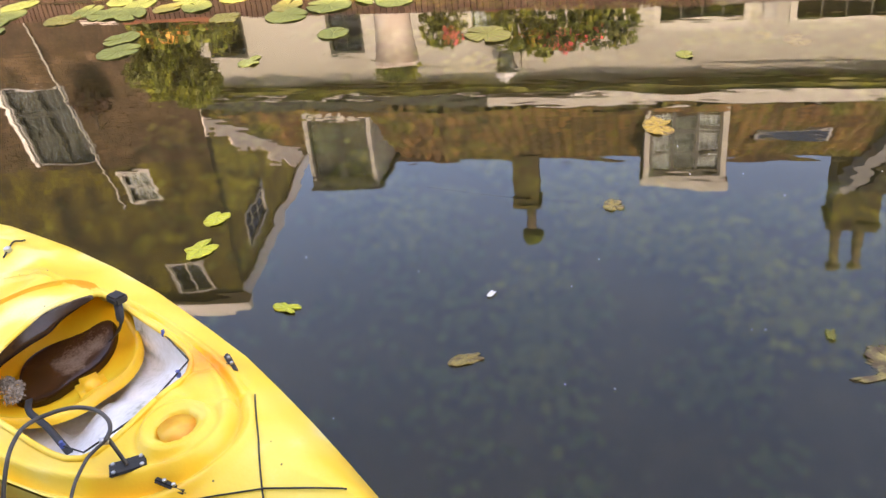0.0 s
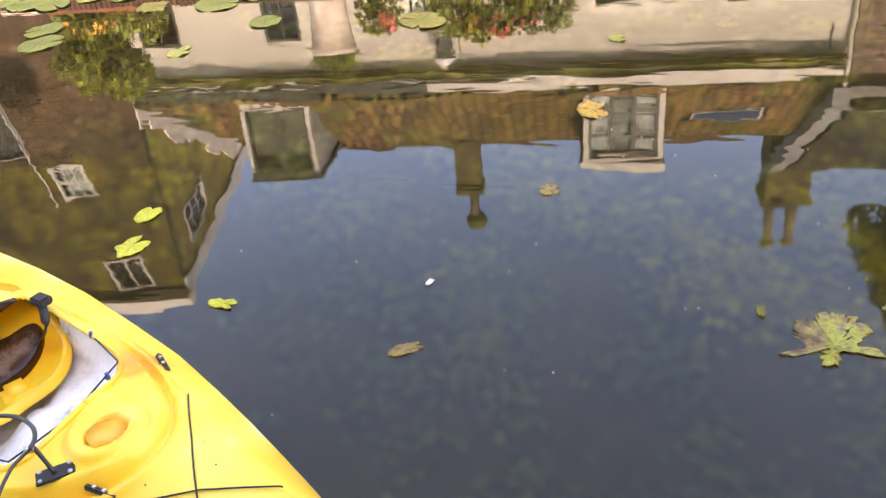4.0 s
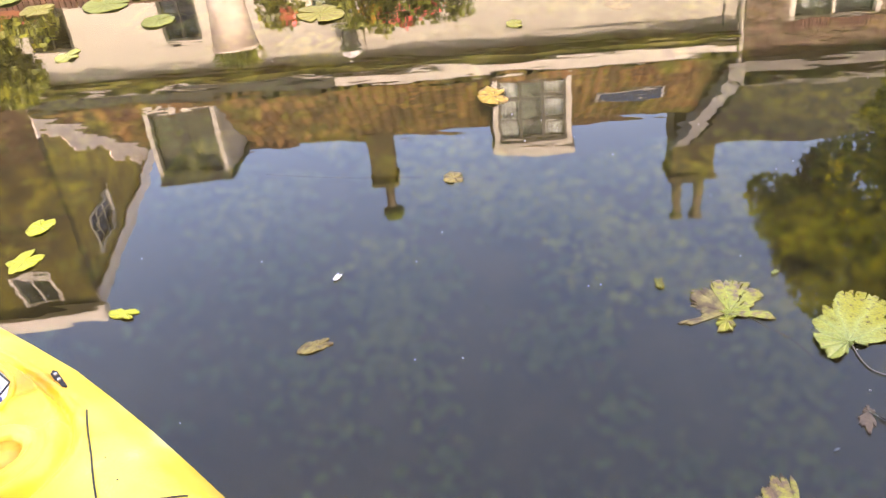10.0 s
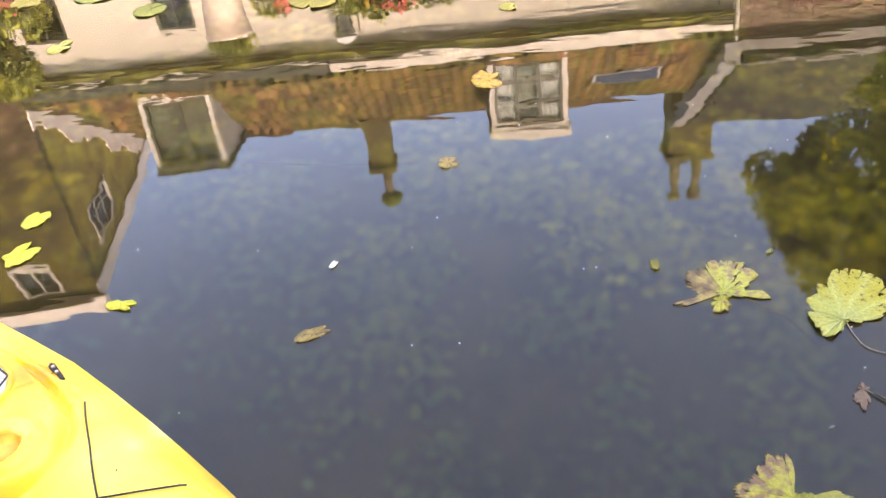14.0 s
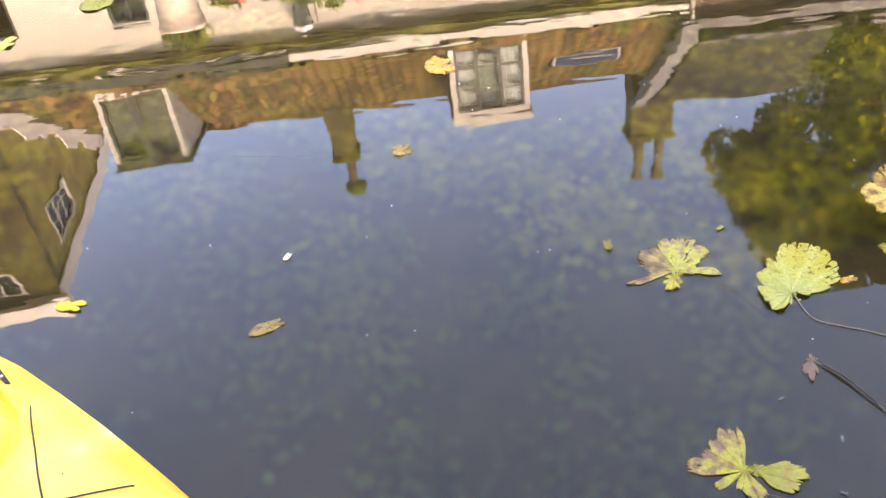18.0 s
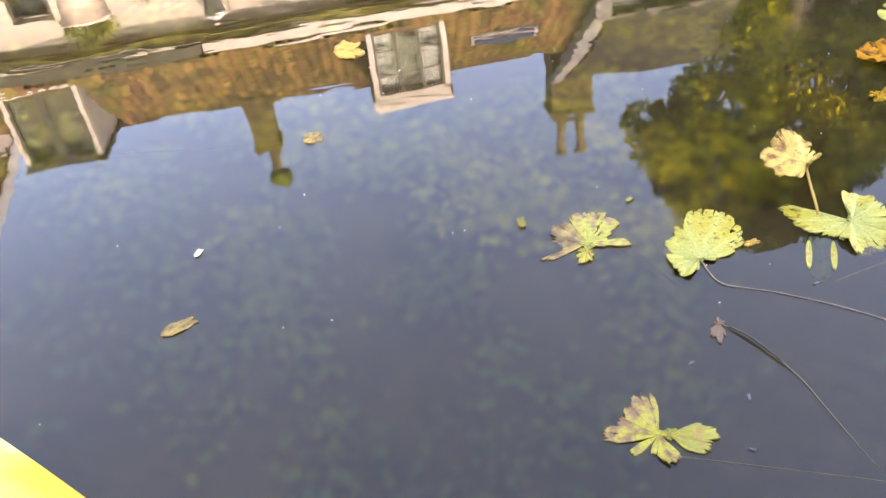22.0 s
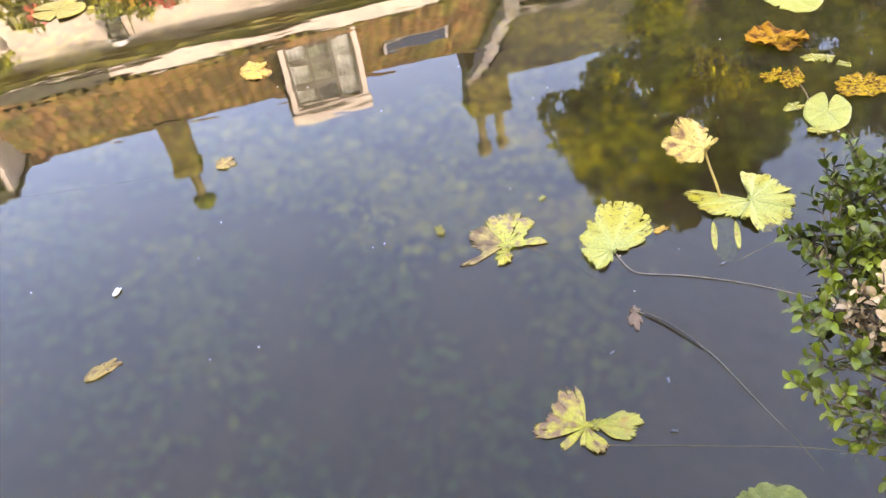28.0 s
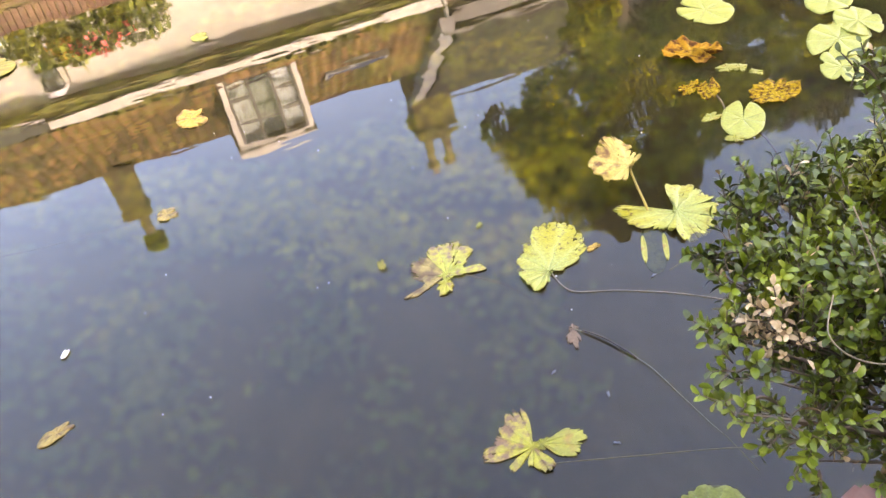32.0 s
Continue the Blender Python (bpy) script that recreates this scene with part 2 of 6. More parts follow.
M["blind"] = material("olive_pane_sheet", [(0.3, (0.10, 0.095, 0.045)), (0.7, (0.17, 0.165, 0.085))], 0.9, 3, 4, 0.003, 20, stretch=(5, 1, 0.4))
M["mortar"] = material("grey_mortar", [(0.3, (0.13, 0.105, 0.080)), (0.7, (0.22, 0.19, 0.15))], 0.95, 9, 5, 0.003, 80)
M["far_brick"] = material("weathered_brick", [(0.34, (0.016, 0.009, 0.004)), (0.46, (0.034, 0.020, 0.009)), (0.56, (0.060, 0.034, 0.017)), (0.66, (0.085, 0.055, 0.030))], 0.95, 2.2, 8, 0.012, 14, fine=0.5)
M["tall_brick"] = material("weathered_red_brick", [(0.34, (0.026, 0.016, 0.008)), (0.46, (0.054, 0.033, 0.017)), (0.56, (0.085, 0.053, 0.029)), (0.66, (0.12, 0.080, 0.048))], 0.95, 2.2, 8, 0.006, 30, fine=0.4, rand=0.45)
# darkened in colour for the far shadow over the upper front wall
M["front_board_shaded"] = material("shaded_front_wall", [(0.37, (0.012, 0.008, 0.002)), (0.46, (0.036, 0.025, 0.005)), (0.54, (0.078, 0.062, 0.007)), (0.63, (0.15, 0.145, 0.010))], 0.9, 1.6, 7, 0.01, 9, fine=0.3)
M["grey_render"] = material("grey_render", [(0.3, (0.07, 0.068, 0.050)), (0.55, (0.13, 0.125, 0.095)), (0.72, (0.17, 0.18, 0.08))], 0.95, 1.2, 6, 0.006, 20)
M["chimney"] = material("mossy_chimney_brick", [(0.3, (0.036, 0.028, 0.014)), (0.5, (0.075, 0.060, 0.020)), (0.68, (0.13, 0.12, 0.020))], 0.95, 2.2, 6, 0.008, 25)
M["moss"] = material("bright_moss", [(0.35, (0.030, 0.036, 0.004)), (0.5, (0.075, 0.105, 0.006)), (0.65, (0.16, 0.20, 0.012))], 0.95, 6, 5, 0.012, 30)
M["chimney_pot"] = material("clay_chimney_pot", [(0.3, (0.12, 0.10, 0.05)), (0.7, (0.28, 0.23, 0.14))], 0.85, 4, 5, 0.003, 40)
M["lead"] = material("grey_lead", [(0.3, (0.22, 0.22, 0.20)), (0.7, (0.36, 0.36, 0.33))], 0.55, 2.5, 5, 0.002, 30)
M["dark_lead"] = material("weathered_dark_lead", [(0.3, (0.085, 0.083, 0.072)), (0.7, (0.15, 0.148, 0.13))], 0.7, 2.5, 5, 0.002, 30)
M["verge"] = material("grey_verge_paint", [(0.3, (0.13, 0.13, 0.118)), (0.7, (0.20, 0.20, 0.185))], 0.7, 2.5, 5, 0.002, 30)
M["light_lead"] = material("pale_lead", [(0.3, (0.34, 0.34, 0.33)), (0.7, (0.50, 0.50, 0.48))], 0.6, 2.5, 5, 0.002, 30)
# dark colour stands for the unlit rooms behind the windows
M["room"] = material("painted_room_dark", [(0.3, (0.03, 0.031, 0.026)), (0.7, (0.07, 0.070, 0.058))], 0.9, 1.5, 3)
M["curtain"] = material("grey_lace_curtain", [(0.35, (0.36, 0.37, 0.34)), (0.65, (0.62, 0.62, 0.57))], 0.9, 3, 4, 0.004, 20, stretch=(9, 1, 0.4))
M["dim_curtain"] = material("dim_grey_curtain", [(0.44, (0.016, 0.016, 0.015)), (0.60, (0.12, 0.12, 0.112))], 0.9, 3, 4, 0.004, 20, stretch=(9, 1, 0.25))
M["glass"] = glass_material("window_glass", ior=1.28)
M["roof_glass"] = glass_material("roof_window_glass", (0.6, 0.65, 0.7), 5.0)
M["soil"] = material("brown_soil", [(0.3, (0.04, 0.03, 0.02)), (0.7, (0.10, 0.08, 0.05))], 0.95, 4, 6, 0.01, 30)
M["pave"] = material("clay_paving", [(0.3, (0.16, 0.10, 0.07)), (0.7, (0.28, 0.20, 0.15))], 0.9, 3, 6, 0.004, 50)
M["mud"] = material("canal_mud", [(0.3, (0.020, 0.015, 0.010)), (0.5, (0.042, 0.033, 0.020)), (0.7, (0.075, 0.060, 0.036))], 0.95, 2.2, 7, 0.01, 14)
M["weed"] = material("submerged_weed", [(0.34, (0.022, 0.046, 0.024)), (0.46, (0.062, 0.112, 0.056)), (0.57, (0.14, 0.20, 0.095)), (0.68, (0.28, 0.26, 0.13))], 0.7, 1.1, 5, 0.003, 40, rand=0.35)
# brighter copy of weed: sunlight on the far clumps put into colour
M["lit_weed"] = material("lit_submerged_weed", [(0.34, (0.075, 0.10, 0.025)), (0.46, (0.20, 0.25, 0.06)), (0.57, (0.36, 0.40, 0.09)), (0.68, (0.50, 0.42, 0.15))], 0.7, 1.1, 5, 0.003, 40, rand=0.4)
M["terracotta"] = material("terracotta", [(0.3, (0.16, 0.055, 0.022)), (0.7, (0.27, 0.10, 0.045))], 0.8, 4, 5, 0.002, 40)
M["pale_pot"] = material("pale_stone_pot", [(0.3, (0.40, 0.33, 0.25)), (0.55, (0.60, 0.54, 0.45)), (0.75, (0.70, 0.66, 0.58))], 0.85, 5, 6, 0.003, 40)
M["foliage"] = material("garden_foliage", [(0.32, (0.036, 0.046, 0.004)), (0.5, (0.112, 0.138, 0.008)), (0.66, (0.26, 0.27, 0.016))], 0.6, 2.4, 4, rand=0.45)
# the yellow stops of both crowns stand for sunlit leaf patches
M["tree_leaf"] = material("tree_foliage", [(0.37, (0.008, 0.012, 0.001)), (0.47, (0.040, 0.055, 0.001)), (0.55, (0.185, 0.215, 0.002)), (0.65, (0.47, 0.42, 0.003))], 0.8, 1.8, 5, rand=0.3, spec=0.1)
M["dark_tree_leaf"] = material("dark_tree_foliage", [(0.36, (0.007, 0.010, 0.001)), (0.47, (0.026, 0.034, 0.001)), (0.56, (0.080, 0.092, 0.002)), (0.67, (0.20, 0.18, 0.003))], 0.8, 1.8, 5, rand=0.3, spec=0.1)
M["red_flower"] = material("red_petals", [(0.3, (0.50, 0.05, 0.05)), (0.7, (0.65, 0.16, 0.14))], 0.6, 6, 3, rand=0.3)
M["orange_flower"] = material("orange_petals", [(0.3, (0.50, 0.18, 0.02)), (0.7, (0.60, 0.34, 0.05))], 0.6, 6, 3, rand=0.3)
M["white_flower"] = material("white_petals", [(0.3, (0.70, 0.66, 0.56)), (0.7, (0.80, 0.78, 0.74))], 0.5, 8, 3)
M["basket_leaf"] = material("reddish_basket_foliage", [(0.3, (0.014, 0.005, 0.002)), (0.7, (0.055, 0.018, 0.007))], 0.8, 4, 4, rand=0.4)
M["bark"] = material("tree_bark", [(0.3, (0.035, 0.028, 0.018)), (0.7, (0.11, 0.09, 0.06))], 0.95, 5, 6, 0.01, 18, stretch=(1, 1, 0.3))
M["kayak"] = material("marbled_yellow_plastic", [(0.29, (0.93, 0.36, 0.03)), (0.37, (0.96, 0.55, 0.04)), (0.46, (0.97, 0.64, 0.045)), (0.57, (0.97, 0.72, 0.11)), (0.67, (0.97, 0.86, 0.42))], 0.33, 3.4, 2.5, 0.0004, 180, fine=0.05)
# orange deepened to paint the yellow light bounced within the cup recess
M["cup_bounce_orange"] = material("bounce_orange_plastic", [(0.35, (0.84, 0.22, 0.015)), (0.5, (0.90, 0.36, 0.03)), (0.65, (0.93, 0.52, 0.06))], 0.36, 14, 3, 0.0004, 150, fine=0.08)
# more orange than the deck: bounced light inside the cockpit, put into colour
M["seat_yellow"] = material("yellow_seat_plastic", [(0.3, (0.93, 0.37, 0.012)), (0.5, (0.95, 0.52, 0.018)), (0.72, (0.96, 0.68, 0.05))], 0.34, 5, 3, 0.0004, 150, fine=0.08)
M["liner"] = material("white_plastic_liner", [(0.34, (0.24, 0.25, 0.17)), (0.40, (0.60, 0.60, 0.55)), (0.48, (0.76, 0.75, 0.73)), (0.6, (0.86, 0.86, 0.87))], 0.42, 7, 8, 0.0008, 70, fine=0.3)
# the beige stops paint sun glare on the wet vinyl
M["pad_brown"] = material("brown_seat_pad", [(0.40, (0.034, 0.014, 0.006)), (0.54, (0.056, 0.026, 0.012)), (0.59, (0.16, 0.11, 0.075)), (0.70, (0.26, 0.20, 0.15))], 0.26, 5.5, 4, 0.0006, 160, fine=0.12)
M["black"] = material("black_plastic", [(0.3, (0.012, 0.011, 0.010)), (0.7, (0.030, 0.027, 0.025))], 0.6, 12, 4, 0.0005, 200)
M["blue"] = material("blue_plastic", [(0.3, (0.03, 0.05, 0.22)), (0.7, (0.08, 0.12, 0.40))], 0.35, 20, 3)
M["steel"] = material("dull_steel", [(0.3, (0.45, 0.45, 0.45)), (0.7, (0.66, 0.66, 0.66))], 0.35, 20, 4, metal=1.0)
M["cable"] = material("dark_rubber_cable", [(0.3, (0.030, 0.026, 0.022)), (0.7, (0.085, 0.075, 0.062))], 0.5, 30, 4)
M["grey_fluff"] = material("grey_dry_fluff", [(0.3, (0.16, 0.115, 0.075)), (0.5, (0.36, 0.30, 0.23)), (0.7, (0.56, 0.50, 0.42))], 0.9, 30, 5, 0.0005, 120, rand=0.3)
M["box_leaf"] = material("box_leaf", [(0.3, (0.034, 0.044, 0.002)), (0.44, (0.074, 0.102, 0.005)), (0.56, (0.120, 0.158, 0.009)), (0.68, (0.23, 0.245, 0.025))], 0.36, 5.0, 3, 0.0004, 120, fine=0.15, rand=0.6, spec=0.42)
M["box_dry"] = material("box_leaf_dry", [(0.3, (0.24, 0.135, 0.045)), (0.5, (0.46, 0.33, 0.16)), (0.7, (0.68, 0.55, 0.34))], 0.7, 20, 4, 0.0005, 120, rand=0.25)
M["box_twig"] = material("box_twig", [(0.3, (0.055, 0.040, 0.022)), (0.7, (0.16, 0.12, 0.075))], 0.9, 12, 5, 0.0008, 120)
M["dry_stalk"] = material("dry_stalk", [(0.3, (0.20, 0.15, 0.09)), (0.7, (0.34, 0.28, 0.18))], 0.8, 25, 4)
M["stalk"] = material("lily_stalk", [(0.3, (0.05, 0.036, 0.010)), (0.5, (0.12, 0.088, 0.022)), (0.75, (0.22, 0.15, 0.06))], 0.85, 15, 4)
M["dark_stalk"] = material("dark_stalk", [(0.35, (0.018, 0.012, 0.005)), (0.55, (0.05, 0.036, 0.014)), (0.72, (0.16, 0.12, 0.05))], 0.7, 40, 4)
M["stalk_olive"] = material("olive_stalk", [(0.3, (0.13, 0.115, 0.055)), (0.7, (0.22, 0.20, 0.10))], 0.6, 15, 4)
M["yellow_stalk"] = material("yellow_stalk", [(0.3, (0.24, 0.17, 0.025)), (0.7, (0.40, 0.30, 0.05))], 0.6, 15, 4)
M["pink_stone"] = material("pink_sandstone", [(0.3, (0.20, 0.10, 0.075)), (0.7, (0.32, 0.19, 0.15))], 0.9, 8, 6, 0.003, 60)
M["pad_green"] = leaf_material("lily_leaf_green", (0.265, 0.282, 0.048), (0.265, 0.277, 0.040), (0.26, 0.19, 0.03), 7, 0.68, 0.02, vein_pale=0.12)
M["lime_leaf"] = leaf_material("bright_yellow_leaf", (0.50, 0.50, 0.035), (0.54, 0.49, 0.030), (0.34, 0.25, 0.03), 9, 0.66, 0.05, vein_pale=0.3)
# green and yellow leaf copies darkened to offset the sun on far pads
M["pad_far"] = leaf_material("lily_leaf_dull", (0.135, 0.15, 0.020), (0.165, 0.18, 0.030), (0.20, 0.15, 0.03), 13, 0.70, 0.03, 0.7)
M["pad_far_old"] = leaf_material("lily_leaf_dull_yellow", (0.18, 0.165, 0.018), (0.21, 0.18, 0.030), (0.18, 0.11, 0.03), 13, 0.62, 0.03, 0.7)
M["pad_spot"] = leaf_material("lily_leaf_spotted", (0.25, 0.245, 0.025), (0.29, 0.265, 0.045), (0.30, 0.18, 0.04), 13, 0.63, 0.03)
M["pad_yellow"] = leaf_material("lily_leaf_yellow", (0.295, 0.325, 0.075), (0.305, 0.280, 0.014), (0.075, 0.036, 0.008), 13, 0.74, 0.15, 0.38, 75, vein_pale=0.5)
M["submerged"] = leaf_material("submerged_leaf", (0.27, 0.20, 0.05), (0.30, 0.22, 0.055), (0.15, 0.10, 0.04), 9, 0.52, 0.1, 0.7, 40)
M["amber_leaf"] = leaf_material("amber_leaf", (0.42, 0.26, 0.03), (0.46, 0.30, 0.05), (0.22, 0.12, 0.03), 9, 0.55, 0.1, 0.7, 30)
M["pad_half"] = leaf_material("lily_leaf_half_decayed", (0.30, 0.32, 0.040), (0.30, 0.26, 0.035), (0.18, 0.12, 0.065), 13, 0.60, 0.13, 0.4, 46, vein_pale=0.5)
M["pad_decay"] = leaf_material("lily_leaf_decayed", (0.33, 0.31, 0.030), (0.30, 0.21, 0.04), (0.17, 0.10, 0.045), 13, 0.565, 0.20, spot_scale=40, vein_pale=0.4)
M["pad_rust_spotted"] = leaf_material("lily_leaf_rusty_spotted", (0.32, 0.21, 0.006), (0.29, 0.165, 0.006), (0.075, 0.03, 0.004), 9, 0.51, 0.05, 0.8, 70)
M["pad_rust"] = leaf_material("lily_leaf_rusty", (0.34, 0.18, 0.006), (0.27, 0.115, 0.006), (0.085, 0.030, 0.004), 9, 0.54, 0.06, 0.75, 34)
M["pad_tan"] = leaf_material("lily_leaf_tan", (0.42, 0.33, 0.065), (0.38, 0.26, 0.035), (0.17, 0.08, 0.015), 5, 0.57, 0.06, 0.6, 34)
M["film"] = leaf_material("grey_green_leaf_film", (0.075, 0.105, 0.055), (0.085, 0.115, 0.06), (0.05, 0.075, 0.04), 5, 0.6, 0.05, 0.8, 40)
M["wilted"] = leaf_material("wilted_petal", (0.14, 0.092, 0.050), (0.12, 0.076, 0.040), (0.055, 0.034, 0.018), 5, 0.55, 0.1, 0.6, 40)
M["fluff"] = material("pale_seed_fluff", [(0.3, (0.11, 0.12, 0.11)), (0.7, (0.22, 0.23, 0.22))], 0.9, 60, 4)
M["sunken"] = leaf_material("sunken_leaf", (0.26, 0.205, 0.055), (0.25, 0.185, 0.065), (0.12, 0.08, 0.035), 9, 0.5, 0.1, 0.7, 24)


# ---- mesh helpers ----
def link_mesh(name, me, mat, parent=None, label=""):
    ob = new(name, me)
    if mat:
        if not me.materials:
            me.materials.append(M[mat])
    ob.parent = parent
    if label:
        ob["label"] = label
    return ob


def part(name, bm, mat, parent=None, label="", smooth=False):
    me = bpy.data.meshes.new(name)
    bmesh.ops.recalc_face_normals(bm, faces=bm.faces)
    bm.to_mesh(me)
    bm.free()
    if smooth:
        me.shade_smooth()
    return link_mesh(name, me, mat, parent, label)


def raw(name, verts, faces, mat, parent=None, label="", smooth=False):
    me = bpy.data.meshes.new(name)
    me.from_pydata([tuple(map(float, v)) for v in verts], [], [tuple(map(int, f)) for f in faces])
    me.validate()
    if smooth:
        me.shade_smooth()
    return link_mesh(name, me, mat, parent, label)


def thing(name, m, label, category, group="", kind=""):
    ob = new(name)
    ob.matrix_world = m
    return tagged(ob, label, category, group, kind)


def box(bm, x0, x1, y0, y1, z0, z1, bevel=0.0):
    v = [bm.verts.new(p) for p in ((x0, y0, z0), (x1, y0, z0), (x1, y1, z0), (x0, y1, z0), (x0, y0, z1), (x1, y0, z1), (x1, y1, z1), (x0, y1, z1))]
    fs = [bm.faces.new([v[i] for i in q]) for q in ((0, 3, 2, 1), (4, 5, 6, 7), (0, 1, 5, 4), (1, 2, 6, 5), (2, 3, 7, 6), (3, 0, 4, 7))]
    if bevel:
        edges = list({e for f in fs for e in f.edges})
        bmesh.ops.bevel(bm, geom=edges, offset=bevel, segments=2, affect="EDGES")
    return bm


def boxed(*a, **k):
    return box(bmesh.new(), *a, **k)


def prism(bm, outline, y0, y1):
    """A solid from an outline in x and z, between two depths."""
    a = [bm.verts.new((x, y0, z)) for x, z in outline]
    b = [bm.verts.new((x, y1, z)) for x, z in outline]
    bm.faces.new(a)
    bm.faces.new(b[::-1])
    for i in range(len(a)):
        j = (i + 1) % len(a)
        bm.faces.new((a[i], b[i], b[j], a[j]))
    return bm


def lathe(bm, rings, cx=0, cy=0, seg=20):
    """A turned form: rings of (radius, z)."""
    rows = [[bm.verts.new((cx + r * math.cos(2 * math.pi * i / seg), cy + r * math.sin(2 * math.pi * i / seg), z)) for i in range(seg)] for r, z in rings]
    for a, b in zip(rows, rows[1:]):
        for i in range(seg):
            j = (i + 1) % seg
            bm.faces.new((a[i], a[j], b[j], b[i]))
    bm.faces.new(rows[0][::-1])
    bm.faces.new(rows[-1])
    return bm


def tube(bm, pts, r0, r1=None, seg=8):
    """A round bar along points, tapering from r0 to r1."""
    pts = [Vector(p) for p in pts]
    r1 = r0 if r1 is None else r1
    rows = []
    for i, p in enumerate(pts):
        d = (pts[min(i + 1, len(pts) - 1)] - pts[max(i - 1, 0)]).normalized()
        side = d.cross(Vector((0, 0, 1)) if abs(d.z) < 0.9 else Vector((1, 0, 0))).normalized()
        up = side.cross(d)
        r = r0 + (r1 - r0) * i / max(1, len(pts) - 1)
        rows.append([bm.verts.new(p + r * (math.cos(2 * math.pi * k / seg) * side + math.sin(2 * math.pi * k / seg) * up)) for k in range(seg)])
    for a, b in zip(rows, rows[1:]):
        for i in range(seg):
            j = (i + 1) % seg
            bm.faces.new((a[i], a[j], b[j], b[i]))
    bm.faces.new(rows[0][::-1])
    bm.faces.new(rows[-1])
    return bm


def spline(pts, steps=8):
    """Points on a smooth curve through pts."""
    p = [Vector(q) for q in pts]
    p = [2 * p[0] - p[1]] + p + [2 * p[-1] - p[-2]]
    out = []
    for i in range(1, len(p) - 2):
        for k in range(steps):
            t = k / steps
            a, b, c, d = p[i - 1], p[i], p[i + 1], p[i + 2]
            out.append(0.5 * (2 * b + (c - a) * t + (2 * a - 5 * b + 4 * c - d) * t * t + (3 * b - a - 3 * c + d) * t ** 3))
    return out + [p[-2]]


def wall_mesh(x0, x1, y0, y1, z0, z1, holes=()):
    """A wall with openings that go through it: holes of (x0, x1, z0, z1)."""
    bm = bmesh.new()
    xs = sorted({x0, x1, *[h[0] for h in holes], *[h[1] for h in holes]})
    zs = sorted({z0, z1, *[h[2] for h in holes], *[h[3] for h in holes]})
    for a, b in zip(xs, xs[1:]):
        for c, d in zip(zs, zs[1:]):
            if not any(h[0] < (a + b) / 2 < h[1] and h[2] < (c + d) / 2 < h[3] for h in holes):
                box(bm, a, b, y0, y1, c, d)
    return bm


def frame_bm(x0, x1, z0, z1, w, y0, y1):
    bm = bmesh.new()
    box(bm, x0, x0 + w, y0, y1, z0, z1)
    box(bm, x1 - w, x1, y0, y1, z0, z1)
    box(bm, x0 + w, x1 - w, y0, y1, z0, z0 + w)
    box(bm, x0 + w, x1 - w, y0, y1, z1 - w, z1)
    return bm


def window(parent, x0, x1, z0, z1, y, cols, rows, w=0.09, bar=0.03, curtains=(), frame_mat="white_paint", bar_mat="white_paint", sill=False, depth=0.12, curtain_mat="curtain"):
    """A window in a wall whose face is at y: outer frame, glazing bars, a pane in each field, a dark sheet for the
    unlit room and curtains behind.
    """
    f = part("window", frame_bm(x0, x1, z0, z1, w, y - 0.03, y + depth - 0.03), frame_mat, parent)
    gx0, gx1, gz0, gz1 = x0 + w, x1 - w, z0 + w, z1 - w
    for i in range(1, cols):
        x = gx0 + (gx1 - gx0) * i / cols
        part("glazing_bar", boxed(x - bar / 2, x + bar / 2, y + 0.02, y + 0.07, gz0, gz1), bar_mat, f)
    for j in range(1, rows):
        z = gz0 + (gz1 - gz0) * j / rows
        part("glazing_bar", boxed(gx0, gx1, y + 0.025, y + 0.065, z - bar / 2, z + bar / 2), bar_mat, f)
    for i in range(cols):
        for j in range(rows):
            a, b = gx0 + (gx1 - gx0) * i / cols, gx0 + (gx1 - gx0) * (i + 1) / cols
            c, d = gz0 + (gz1 - gz0) * j / rows, gz0 + (gz1 - gz0) * (j + 1) / rows
            pane = part("pane", boxed(a + bar / 2, b - bar / 2, y + 0.04, y + 0.05, c + bar / 2, d - bar / 2), "glass", f)
            pane.visible_shadow = False
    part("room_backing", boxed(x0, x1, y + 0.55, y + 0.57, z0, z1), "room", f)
    for a, b in curtains:
        bm = bmesh.new()
        n = 14
        cx0, cx1 = gx0 + (gx1 - gx0) * a, gx0 + (gx1 - gx0) * b
        rows_ = []
        for s in (0.0, 0.012):
            for z in (gz0, gz1):
                rows_.append([bm.verts.new((cx0 + (cx1 - cx0) * i / n, y + 0.16 + s + 0.03 * math.sin(i * 2.1), z)) for i in range(n + 1)])
        for i in range(n):
            bm.faces.new((rows_[0][i], rows_[0][i + 1], rows_[1][i + 1], rows_[1][i]))
            bm.faces.new((rows_[2][i + 1], rows_[2][i], rows_[3][i], rows_[3][i + 1]))
        part("curtain", bm, curtain_mat, f, "grey lace curtain", True)
    if sill:
        part("window_sill", boxed(x0 - 0.05, x1 + 0.05, y - 0.1, y + 0.02, z0 - 0.06, z0 - 0.003), frame_mat, f)
    return f


# ---- ground, canal and banks ----
BED, NEAR_Z, FAR_Z, NEAR_Y, FAR_Y = -0.62, 0.40, 0.66, 0.50, 8.12
prof = [(-2500, NEAR_Z), (-60, NEAR_Z), (-6, NEAR_Z), (NEAR_Y - 0.1, NEAR_Z), (NEAR_Y - 0.02, BED), (3, BED - 0.06), (6, BED), (FAR_Y + 0.02, BED), (FAR_Y + 0.1, FAR_Z - 0.01), (20, FAR_Z - 0.01), (60, FAR_Z), (2500, FAR_Z)]
gx = [-2500, -60, -20, 0, 20, 60, 2500]
